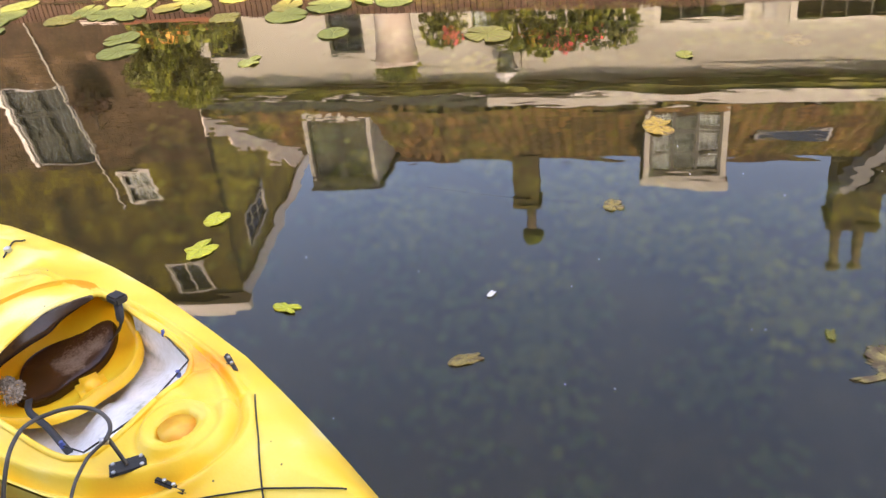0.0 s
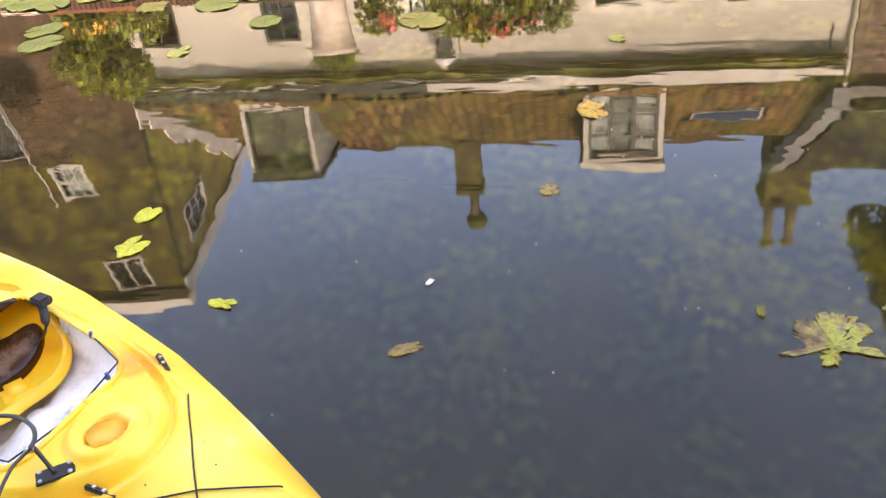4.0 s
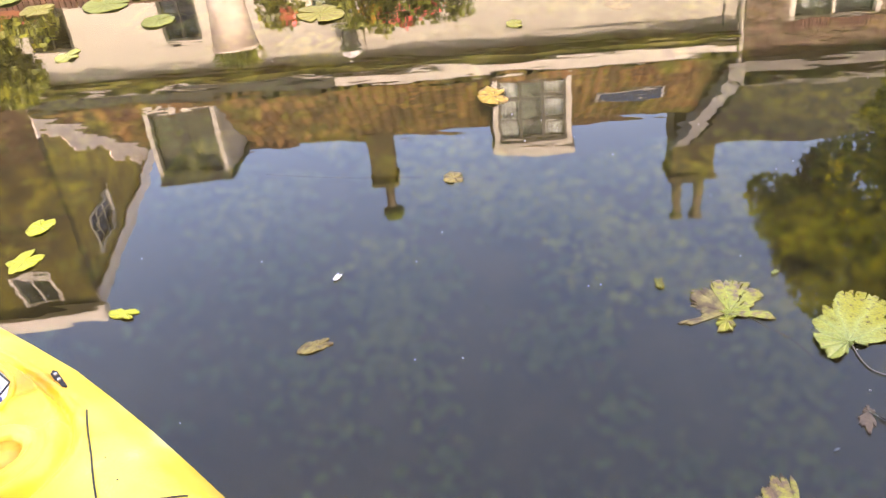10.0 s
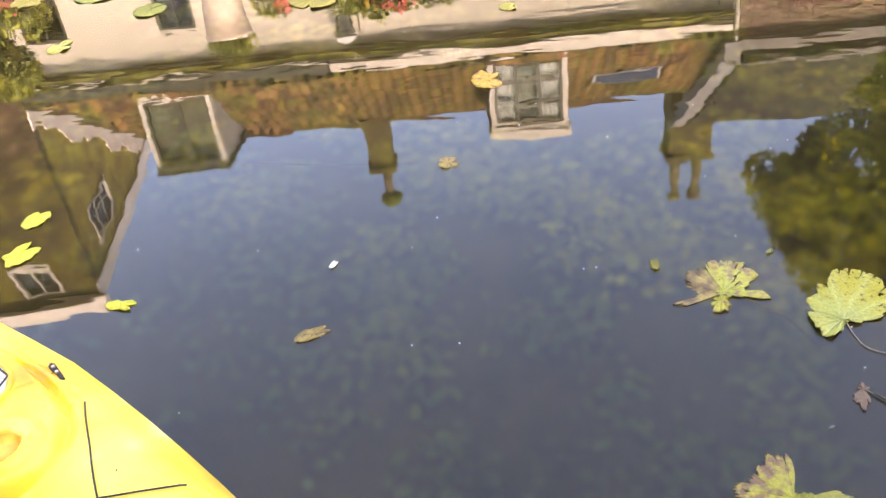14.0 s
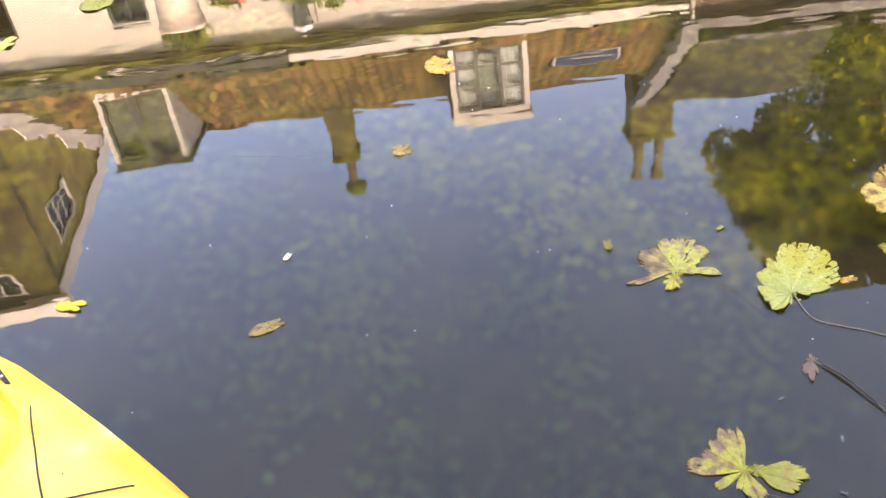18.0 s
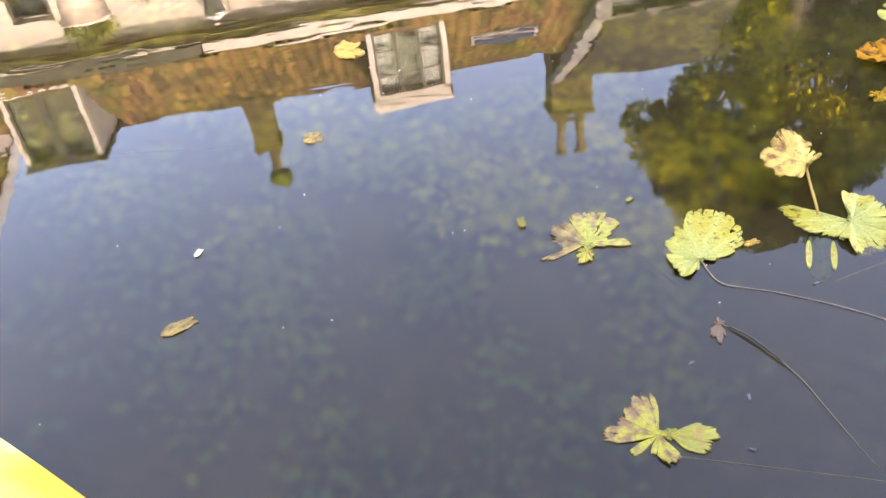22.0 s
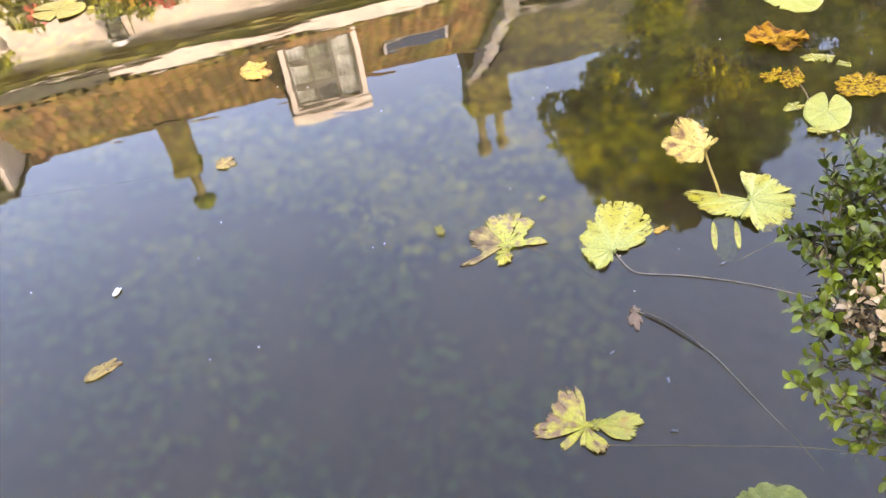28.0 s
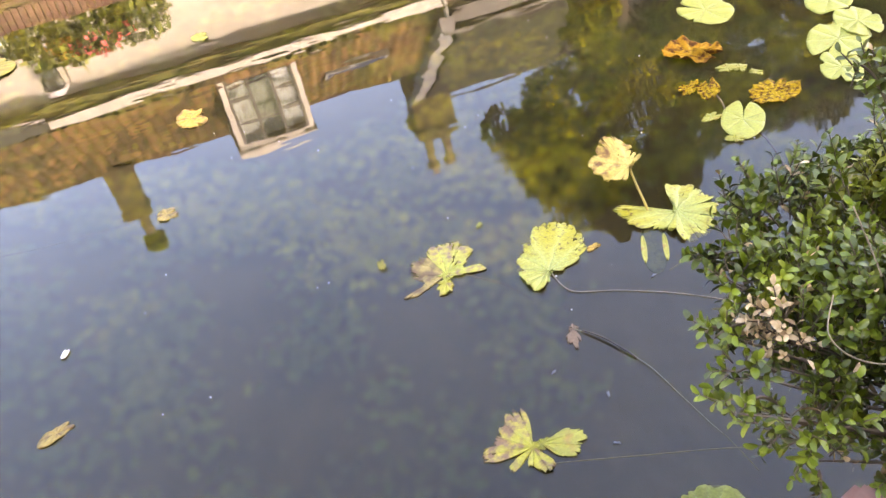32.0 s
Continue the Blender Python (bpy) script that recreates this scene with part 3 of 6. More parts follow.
ground = raw("ground", [(x, y, z) for x in gx for y, z in prof], [(i * len(prof) + j, i * len(prof) + j + 1, (i + 1) * len(prof) + j + 1, (i + 1) * len(prof) + j) for i in range(len(gx) - 1) for j in range(len(prof) - 1)], "pave")
ground.data.materials.append(M["mud"])
for p in ground.data.polygons:
    if p.center.z < 0.3:
        p.material_index = 1
tagged(ground, "brown clay paving with the muddy canal bed", "ground", kind="structure")

water = raw("water", [(-2500, NEAR_Y - 0.08, 0), (2500, NEAR_Y - 0.08, 0), (2500, FAR_Y + 0.08, 0), (-2500, FAR_Y + 0.08, 0)], [(0, 1, 2, 3)], "water")
tagged(water, "still murky canal water mirroring houses and sky", "water", kind="structure")

# plain unseen wall, added to shade the near half of the canal
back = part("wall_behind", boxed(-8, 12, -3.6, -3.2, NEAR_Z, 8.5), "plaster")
tagged(back, "plain cream plastered wall, unseen, added to shade the near canal", "wall", kind="structure")

quay = part("quay_wall", boxed(-40, 40, FAR_Y + 0.02, FAR_Y + 0.34, BED, FAR_Z - 0.02), "mortar")
tagged(quay, "brown brick quay wall with an upright brick coping", "quay wall", kind="structure")
near_quay = part("near_quay_wall", boxed(-40, 40, NEAR_Y - 0.34, NEAR_Y - 0.005, BED, NEAR_Z - 0.03), "mortar")
tagged(near_quay, "low stone edge of the near bank", "quay wall", kind="structure")

# ---- white house ----
WH = pose(0, 14.7, 0, 0, 0, 4)
house = thing("white_house", WH, "cream plastered cottage with brown pantile roof and two dormers", "house")
EAVE, RIDGE, RD = 3.90, 5.80, 1.80
holes = [(-8.62, -7.82, 1.6, 2.92), (-6.14, -5.45, 1.7, 2.93), (-3.45, -2.75, 0.66, 2.75), (-0.18, 1.41, 1.25, 2.63), (2.03, 3.79, 1.25, 2.66)]
part("wall", wall_mesh(-8.9, 4.22, 0, 0.3, FAR_Z - 0.02, 3.70, holes), "plaster", house)
part("side_wall", boxed(-8.9, -8.6, 0.303, 6.0, FAR_Z - 0.02, 3.70), "plaster", house)
part("back_wall", boxed(-8.597, 4.22, 5.7, 6.0, FAR_Z - 0.02, 3.70), "plaster", house)
window(house, -8.62, -7.82, 1.6, 2.92, 0.05, 2, 2, 0.06, frame_mat="green_paint", bar_mat="green_paint")
window(house, -6.14, -5.45, 1.7, 2.93, 0.05, 2, 2, 0.06, frame_mat="green_paint", bar_mat="green_paint")
window(house, -3.45, -2.75, 0.66, 2.75, 0.05, 1, 3, 0.07, curtains=((0.05, 0.95),))
window(house, -0.18, 1.41, 1.25, 2.63, 0.0, 4, 2, 0.11, 0.035, bar_mat="green_paint", sill=True)
window(house, 2.03, 3.79, 1.25, 2.66, 0.0, 4, 2, 0.11, 0.035, bar_mat="green_paint", sill=True)
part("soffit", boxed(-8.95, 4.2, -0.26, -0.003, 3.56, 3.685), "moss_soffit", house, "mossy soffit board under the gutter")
part("gutter", boxed(-3.12, 4.12, -0.36, -0.02, 3.69, 3.87, bevel=0.015), "white_paint", house, "white painted box gutter")
g = part("gutter", boxed(-8.95, -3.13, -0.36, -0.02, 3.69, 3.88, bevel=0.015), "green_paint", house, "dark green box gutter")
part("gutter_lip", boxed(-8.95, -3.13, -0.375, -0.358, 3.645, 3.660), "white_paint", house)
part("downspout", tube(bmesh.new(), [(4.20, -0.30, 4.3), (4.22, -0.20, 3.6), (4.24, -0.06, 3.35), (4.24, -0.06, 0.7)], 0.045, seg=10), "white_paint", house, "white downspout", True)
part("wall_anchor", boxed(3.92, 3.95, -0.03, 0.0, 3.05, 3.45), "black", house, "black iron wall anchor")
part("vent", boxed(1.60, 1.82, -0.05, 0.0, 2.18, 2.52, bevel=0.01), "lead", house, "small grey wall vent")


def roof_z(d):
    return EAVE + 0.02 + (d + 0.25) * (RIDGE - EAVE) / (RD + 0.25)


roof = part("roof", bmesh.new(), "tile", house)
bm = bmesh.new()
hip = 1.9
pts = [(-8.95, -0.25, roof_z(-0.25)), (4.3, -0.25, roof_z(-0.25)), (4.3, RD, RIDGE + 0.02), (-8.95 + hip, RD, RIDGE + 0.02), (-8.95, 6.1, roof_z(-0.25)), (4.3, 6.1, roof_z(-0.25))]
vs = [bm.verts.new(p) for p in pts]
lo = [bm.verts.new((p[0], p[1], p[2] - 0.08)) for p in pts]
for q in ((0, 1, 2, 3), (3, 2, 5, 4), (0, 3, 4)):
    bm.faces.new([vs[i] for i in q])
    bm.faces.new([lo[i] for i in q][::-1])
for a, b in ((0, 1), (1, 2), (2, 5), (5, 4), (4, 0)):
    bm.faces.new((vs[a], lo[a], lo[b], vs[b]))
bmesh.ops.recalc_face_normals(bm, faces=bm.faces)
bm.to_mesh(roof.data)
bm.free()
part("ridge_tiles", tube(bmesh.new(), [(-8.95 + hip, RD, RIDGE + 0.03), (4.3, RD, RIDGE + 0.03)], 0.09, seg=10), "tile", roof, smooth=True)
part("hip_tiles", tube(bmesh.new(), [(-8.95, -0.25, roof_z(-0.25) + 0.02), (-8.95 + hip, RD, RIDGE + 0.03)], 0.09, seg=10), "tile", roof, smooth=True)


def dormer(x0, x1, z0, z1, cols, rows, fascia, fascia_mat, post, curtains, bar_mat, cheek):
    """A flat-roofed dormer: window front, two cheeks and a thick roof edge."""
    d = part("dormer", frame_bm(x0, x1, z0, z1 - fascia, post, 0.0, 0.14), "white_paint", house)
    window_parts(d, x0 + post, x1 - post, z0 + post, z1 - fascia - post, 0.03, cols, rows, curtains, bar_mat, 0.052 if rows > 1 else 0.16, rows == 1)
    if fascia_mat == "green_paint":
        part("top_rail", boxed(x0, x1, -0.006, 0.0, z1 - fascia - post, z1 - fascia), fascia_mat, d, "dark green rail under the dormer roof")
    for a in (x0, x1 - 0.05):
        bm = bmesh.new()
        ydeep = (z1 - fascia - roof_z(0)) / ((RIDGE - EAVE) / (RD + 0.25))
        v = [(0.142, z0), (0.142, z1 - fascia), (min(ydeep, 2.2), z1 - fascia), (min(ydeep, 2.2), min(RIDGE, roof_z(min(ydeep, RD))) - 0.1)]
        lo_, hi_ = [bm.verts.new((a, *p)) for p in v], [bm.verts.new((a + 0.05, *p)) for p in v]
        bm.faces.new(lo_)
        bm.faces.new(hi_[::-1])
        for i in range(4):
            j = (i + 1) % 4
            bm.faces.new((lo_[i], hi_[i], hi_[j], lo_[j]))
        part("cheek", bm, cheek, d, "grey clad dormer cheek")
    part("dormer_roof", boxed(x0 - 0.05, x1 + 0.05, -0.035, 2.3, z1 - fascia + 0.002, z1, bevel=0.015), fascia_mat, d, "flat dormer roof with a thick edge")
    return d


def window_parts(f, gx0, gx1, gz0, gz1, y, cols, rows, curtains, bar_mat, bar=0.052, blind=False):
    for i in range(1, cols):
        x = gx0 + (gx1 - gx0) * i / cols
        part("glazing_bar", boxed(x - bar / 2, x + bar / 2, y, y + 0.05, gz0, gz1), bar_mat, f)
    for j in range(1, rows):
        z = gz0 + (gz1 - gz0) * j / rows
        part("glazing_bar", boxed(gx0, gx1, y + 0.005, y + 0.045, z - bar / 2, z + bar / 2), bar_mat, f)
    part("sash", frame_bm(gx0, gx1, gz0, gz1, 0.05, y - 0.01, y + 0.055), bar_mat, f)
    for i in range(cols):
        for j in range(rows):
            a, b = gx0 + (gx1 - gx0) * i / cols, gx0 + (gx1 - gx0) * (i + 1) / cols
            c, e = gz0 + (gz1 - gz0) * j / rows, gz0 + (gz1 - gz0) * (j + 1) / rows
            pane = part("pane", boxed(a + bar / 2, b - bar / 2, y + 0.02, y + 0.03, c + bar / 2, e - bar / 2), "glass", f)
            pane.visible_shadow = False
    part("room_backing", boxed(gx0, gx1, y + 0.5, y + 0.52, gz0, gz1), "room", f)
    # sheet added behind the dormer panes to give them a pale or olive tone
    part("blind", boxed(gx0, gx1, y + 0.22, y + 0.23, gz0, gz1), "blind" if blind else "net", f, "olive brown sheet added behind the panes" if blind else "pale green sheet added behind the panes")
    for a, b in curtains:
        cx0, cx1, n = gx0 + (gx1 - gx0) * a, gx0 + (gx1 - gx0) * b, 14
        bm = bmesh.new()
        rows_ = [[bm.verts.new((cx0 + (cx1 - cx0) * i / n, y + 0.12 + s + 0.03 * math.sin(i * 2.1), z)) for i in range(n + 1)] for s in (0.0, 0.012) for z in (gz0, gz1)]
        for i in range(n):
            bm.faces.new((rows_[0][i], rows_[0][i + 1], rows_[1][i + 1], rows_[1][i]))
            bm.faces.new((rows_[2][i + 1], rows_[2][i], rows_[3][i], rows_[3][i + 1]))
        part("curtain", bm, "curtain", f, "grey lace curtain", True)


dormer(-0.26, 1.22, 4.02, 5.72, 3, 3, 0.17, "white_paint", 0.10, ((0.0, 0.30), (0.68, 1.0)), "green_paint", "lead")
dormer(-6.97, -5.56, 4.12, 5.76, 2, 1, 0.10, "green_paint", 0.085, (), "green_paint", "lead")

sk = part("roof_window", boxed(1.80, 3.16, 0.62, 1.02, 0, 0.05), "lead", house, "flat roof window in the tiles")
tilt = math.atan2(RIDGE - EAVE, RD + 0.25)
sk.matrix_local = Matrix.Translation((0, 0.66, roof_z(0.66) + 0.03)) @ Matrix.Rotation(tilt, 4, "X") @ Matrix.Translation((0, -0.62, 0))
pn = part("pane", boxed(1.86, 3.10, 0.66, 0.98, 0.052, 0.06), "roof_glass", sk)


def chimney(parent, x0, x1, y0, y1, z0, z1, name="chimney"):
    bm = bmesh.new()
    taper = 0.06
    lo_ = [bm.verts.new(p) for p in ((x0, y0, z0), (x1, y0, z0), (x1, y1, z0), (x0, y1, z0))]
    hi_ = [bm.verts.new(p) for p in ((x0 + taper, y0, z1 - 0.2), (x1 - taper, y0, z1 - 0.2), (x1 - taper, y1, z1 - 0.2), (x0 + taper, y1, z1 - 0.2))]
    bm.faces.new(lo_[::-1])
    bm.faces.new(hi_)
    for i in range(4):
        j = (i + 1) % 4
        bm.faces.new((lo_[i], lo_[j], hi_[j], hi_[i]))
    box(bm, x0, x1, y0 - 0.04, y1 + 0.04, z1 - 0.198, z1 - 0.06, bevel=0.01)
    box(bm, x0 + 0.05, x1 - 0.05, y0, y1, z1 - 0.058, z1)
    return part(name, bm, "chimney", parent, "mossy brick chimney stack")


ch = chimney(house, -3.02, -2.40, 1.55, 2.05, 5.5, 7.02)
part("flashing", boxed(-3.05, -2.37, 1.50, 1.545, 5.70, 5.80), "chimney", ch)
part("chimney_pot", lathe(bmesh.new(), [(0.11, 6.98), (0.10, 7.5), (0.12, 7.56)], -2.65, 1.8, 14), "chimney_pot", ch, smooth=True)
part("cowl", lathe(bmesh.new(), [(0.10, 7.54), (0.22, 7.60), (0.25, 7.70), (0.25, 7.82), (0.20, 7.93), (0.08, 8.0)], -2.63, 1.8, 16), "moss", ch, "round mossy chimney cowl", True)

# ---- right brick house ----
rh = thing("brick_house", WH, "brown brick house with dark mossy roof and gable chimney", "house")
E2, R2, D2 = 4.42, 7.55, 3.5
rw = part("wall", wall_mesh(4.30, 13.0, -0.10, 0.25, FAR_Z - 0.02, 4.05, [(5.06, 6.66, 1.7, 3.48)]), "house_mortar", rh)
window(rh, 5.06, 6.66, 1.7, 3.48, -0.06, 2, 1, 0.10, 0.05, curtains=((0.02, 0.98),))
part("gutter", boxed(4.30, 13.0, -0.32, -0.05, 4.055, 4.29, bevel=0.012), "dark_lead", rh, "grey gutter board")
part("roof_edge", boxed(4.05, 13.0, -0.36, -0.10, 4.44, 4.50), "dark_lead", rh)
bm = bmesh.new()
prof2 = [(-0.35, E2), (D2, R2), (2 * D2 + 0.35, E2), (2 * D2 + 0.2, E2 - 0.1), (D2, R2 - 0.14), (-0.2, E2 - 0.1)]
a_, b_ = [bm.verts.new((4.42, *p)) for p in prof2], [bm.verts.new((13.0, *p)) for p in prof2]
bm.faces.new(a_)
bm.faces.new(b_[::-1])
for i in range(6):
    j = (i + 1) % 6
    bm.faces.new((a_[i], b_[i], b_[j], a_[j]))
roof2 = part("roof", bm, "dark_tile", rh)
bm = bmesh.new()
gab = [(-0.05, 4.05), (D2, R2 - 0.16), (2 * D2, 4.05), (2 * D2, FAR_Z), (0.26, FAR_Z), (0.26, 4.05)]
a_, b_ = [bm.verts.new((4.30, *p)) for p in gab], [bm.verts.new((4.415, *p)) for p in gab]
bm.faces.new(a_)
bm.faces.new(b_[::-1])
for i in range(6):
    j = (i + 1) % 6
    bm.faces.new((a_[i], b_[i], b_[j], a_[j]))
part("gable_wall", bm, "grey_render", rh, "dark grey rendered gable wall")
bm = bmesh.new()
ver = [(-0.38, E2 - 0.02), (D2, R2 + 0.05), (D2, R2 - 0.25), (-0.38, E2 - 0.32)]
a_, b_ = [bm.verts.new((4.00, *p)) for p in ver], [bm.verts.new((4.295, *p)) for p in ver]
bm.faces.new(a_)
bm.faces.new(b_[::-1])
for i in range(4):
    j = (i + 1) % 4
    bm.faces.new((a_[i], b_[i], b_[j], a_[j]))
part("verge_board", bm, "verge", rh, "pale grey verge board")
ch = chimney(rh, 4.00, 5.12, 3.25, 3.95, 4.2, 8.35)
for cx in (4.32, 4.82):
    part("chimney_pot", lathe(bmesh.new(), [(0.13, 8.3), (0.10, 9.15), (0.10, 9.3), (0.17, 9.36), (0.17, 9.48), (0.11, 9.52)], cx, 3.6, 14), "chimney_pot", ch, smooth=True)

# ---- tall left house ----
LH = pose(-10.72, 16.4, 0, 0, 0, 12.7)
lh = thing("tall_house", LH, "tall dark brown brick house with white cornice", "house")
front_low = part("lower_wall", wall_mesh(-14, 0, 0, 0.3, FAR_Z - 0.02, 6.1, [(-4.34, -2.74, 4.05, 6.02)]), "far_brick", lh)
front_up = part("upper_wall", wall_mesh(-14, 0, 0, 0.3, 6.1, 10.3, [(-2.54, -1.69, 6.3, 7.25), (-2.50, -1.50, 9.05, 9.95)]), "front_board_shaded", lh, "dark brown upper wall, shade put into its colour")
side = part("side_wall", bmesh.new(), "side_board_lit", lh)
bm = bmesh.new()
holes_ = [(1.30, 3.40, 8.40, 9.42)]
ys = sorted({0.302, 16.0, 1.30, 3.40})
zs = sorted({FAR_Z - 0.02, 10.3, 8.40, 9.42})
for a, b in zip(ys, ys[1:]):
    for c, d in zip(zs, zs[1:]):
        if not (1.30 < (a + b) / 2 < 3.40 and 8.40 < (c + d) / 2 < 9.42):
            box(bm, -0.3, 0.0, a, b, c, d)
bm.to_mesh(side.data)
bm.free()
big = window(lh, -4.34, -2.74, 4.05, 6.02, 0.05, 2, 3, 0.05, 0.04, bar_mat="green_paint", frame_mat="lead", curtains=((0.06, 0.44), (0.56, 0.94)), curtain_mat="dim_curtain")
surround = part("window_surround", boxed(-4.44, -4.345, -0.05, 0.02, 4.0, 6.06), "lifted_white", lh, "white painted window surround")
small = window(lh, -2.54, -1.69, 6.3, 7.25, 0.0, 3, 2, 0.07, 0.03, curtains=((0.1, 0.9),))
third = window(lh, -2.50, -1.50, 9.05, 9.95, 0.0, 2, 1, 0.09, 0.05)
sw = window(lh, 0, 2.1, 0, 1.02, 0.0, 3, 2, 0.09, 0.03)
sw.matrix_local = Matrix.Translation((0.0, 1.30, 8.40)) @ Matrix.Rotation(radians(90), 4, "Z")
bm = bmesh.new()
prng = random.Random(4)
# the ragged top draws the edge of a sunlit patch on the wall
top = [(0.0, 5.50)]
for i in range(1, 30):
    y_ = 8.5 * i / 29
    top.append((y_, 5.48 + 0.555 * y_ + prng.uniform(-0.24, 0.20)))
outl = [(0.02, 3.9)] + top + [(8.5, 3.9)]
a_, b_ = [bm.verts.new((0.003, *p)) for p in outl], [bm.verts.new((0.035, *p)) for p in outl]
bm.faces.new(a_[::-1])
bm.faces.new(b_)
for i in range(len(outl)):
    j = (i + 1) % len(outl)
    bm.faces.new((a_[i], a_[j], b_[j], b_[i]))
part("plaster_patch", bm, "sunlit_plaster", lh, "white plaster patch, sunlight put into its colour and ragged upper edge")
part("cornice", boxed(-14, 0.20, -0.35, -0.003, 10.15, 10.55, bevel=0.02), "lifted_white", lh, "white painted cornice")
part("fascia_board", boxed(0.003, 0.07, 0.0, 16.0, 9.80, 10.30, bevel=0.01), "lifted_white", lh, "white fascia board under the eaves")
part("roof", prism(bmesh.new(), [(-14, 10.3), (0.0, 10.3), (-3.0, 10.5), (-12, 10.5)], 0.0, 16.0), "dark_tile", lh)
# dark sheet in place of unlit rooms, closing the view through the house
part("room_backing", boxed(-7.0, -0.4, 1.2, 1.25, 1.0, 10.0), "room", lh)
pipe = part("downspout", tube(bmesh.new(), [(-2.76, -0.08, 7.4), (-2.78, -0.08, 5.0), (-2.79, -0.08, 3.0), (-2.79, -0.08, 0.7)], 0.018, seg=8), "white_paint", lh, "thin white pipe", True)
# front, windows and pipe are sheared sideways to fit the leaning lines of the view
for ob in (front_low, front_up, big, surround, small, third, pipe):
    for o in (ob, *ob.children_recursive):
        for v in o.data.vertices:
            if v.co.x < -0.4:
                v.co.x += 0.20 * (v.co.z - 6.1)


# ---- kayak ----
kayak = thing("kayak", pose(-0.4945, 1.087, 0, 0, 0, -21.16), "marbled yellow plastic kayak floating moored by the bank", "kayak")
HALF = np.array([[-2.82, 0.0], [-2.6, 0.09], [-2.3, 0.19], [-1.9, 0.29], [-1.5, 0.352], [-1.17, 0.364], [-0.92, 0.356], [-0.69, 0.334], [-0.434, 0.292], [-0.25, 0.258], [-0.08, 0.211], [0.06, 0.169], [0.19, 0.126], [0.30, 0.088], [0.42, 0.043], [0.50, 0.0]])


def half_beam(u):
    return np.interp(u, HALF[:, 0], HALF[:, 1])


def sstep(a, b, x):
    t = np.clip((x - a) / (b - a), 0, 1)
    return t * t * (3 - 2 * t)


def opening(u, v):
    a = u + 0.63
    b = np.abs((v + 0.008) / (0.205 - 0.03 * a - 0.09 * a * (v > 0)))
    return np.where(a > 0, np.abs(a / (0.425 - 0.17 * v - 1.4 * np.maximum(0, np.abs(v + 0.02) - 0.03) ** 2)) ** 9 + b ** 6, np.abs(a / (0.128 - 0.42 * np.clip(0.06 - v, 0, 0.17))) ** 4 + b ** 4)


def deck(u, v):
    """Height of the deck over its length u and width v."""
    w = np.maximum(half_beam(u), 1e-3)
    t = np.clip(np.abs(v) / w, 0, 1)
    z = 0.200 + 0.075 * (1 - t ** 2.4) + 0.03 * sstep(-0.1, 0.5, u) * (1 - t) - 0.02 * sstep(-1.2, -2.8, u)
    q = np.sqrt(((u + 0.60) / 0.61) ** 2 + ((v + 0.035) / 0.245) ** 2)
    z += 0.006 * (1 - sstep(0.93, 1.0, q)) + 0.010 * np.exp(-(((q - 0.955) / 0.024) ** 2)) - 0.022 * np.exp(-(((q - 1.012) / 0.018) ** 2)) + 0.007 * np.exp(-(((q - 1.070) / 0.022) ** 2))
    r = np.hypot(u + 0.104, v + 0.034)
    z += 0.010 * np.exp(-(((r - 0.064) / 0.009) ** 2)) - 0.008 * np.exp(-(((r - 0.083) / 0.007) ** 2)) - 0.080 * (1 - sstep(0.036, 0.041, r))
    arm = np.hypot((u + 0.16) / 1.4, (v - 0.10))
    z -= 0.008 * np.exp(-(((arm - 0.055) / 0.012) ** 2)) * (u < 0)
    back_ = np.hypot((u + 1.20) / 1.3, v / 0.9)
    z -= 0.035 * (1 - sstep(0.10, 0.26, back_))
    z += 0.012 * np.exp(-(((back_ - 0.27) / 0.03) ** 2)) * (u < -0.9)
    return z


us = np.concatenate([np.linspace(-2.815, -1.1, 60, endpoint=False), np.linspace(-1.1, -0.3, 90, endpoint=False), np.linspace(-0.3, 0.1, 90, endpoint=False), np.linspace(0.1, 0.497, 50)])
ts = np.sin(np.linspace(-math.pi / 2, math.pi / 2, 97))
U, Tt = np.meshgrid(us, ts, indexing="ij")
V = Tt * half_beam(U)
Z = deck(U, V)
nt = len(ts)
keep = opening(U, V) > 1.0
faces = [(i * nt + j, (i + 1) * nt + j, (i + 1) * nt + j + 1, i * nt + j + 1) for i in range(len(us) - 1) for j in range(nt - 1) if keep[i, j] or keep[i + 1, j] or keep[i + 1, j + 1] or keep[i, j + 1]]
verts = np.stack([U, V, Z], -1).reshape(-1, 3)
raw("deck", verts, faces, "kayak", kayak, "yellow deck with orange and pale swirls", True)
hv, hf = [], []
for u in us[::3]:
    w = float(half_beam(u))
    zg = float(deck(np.array(u), np.array(w)))
    for k in range(17):
        a = math.pi * k / 16
        hv.append((u, w * math.cos(a) * (1.0 if 0 < k < 16 else 1.0), zg - (zg + 0.10) * math.sin(a) ** 0.75))
n_ = len(us[::3])
hf = [(i * 17 + k, i * 17 + k + 1, (i + 1) * 17 + k + 1, (i + 1) * 17 + k) for i in range(n_ - 1) for k in range(16)]
raw("hull", hv, hf, "kayak", kayak, smooth=True)


def rim_pts(scale=1.0, n=96, dz=0.0):
    out = []
    for i in range(n + 1):
        a = 2 * math.pi * i / n
        c, s = math.cos(a), math.sin(a)
        lo_, hi_ = 0.0, 0.8
        for _ in range(30):
            mid = (lo_ + hi_) / 2
            if opening(-0.63 + mid * c, -0.008 + mid * s) > 1:
                hi_ = mid
            else:
                lo_ = mid
        u, v = -0.63 + lo_ * c * scale, -0.008 + lo_ * s * scale
        out.append((u, v, float(deck(np.array(-0.63 + lo_ * c), np.array(-0.008 + lo_ * s))) + dz))
    return out


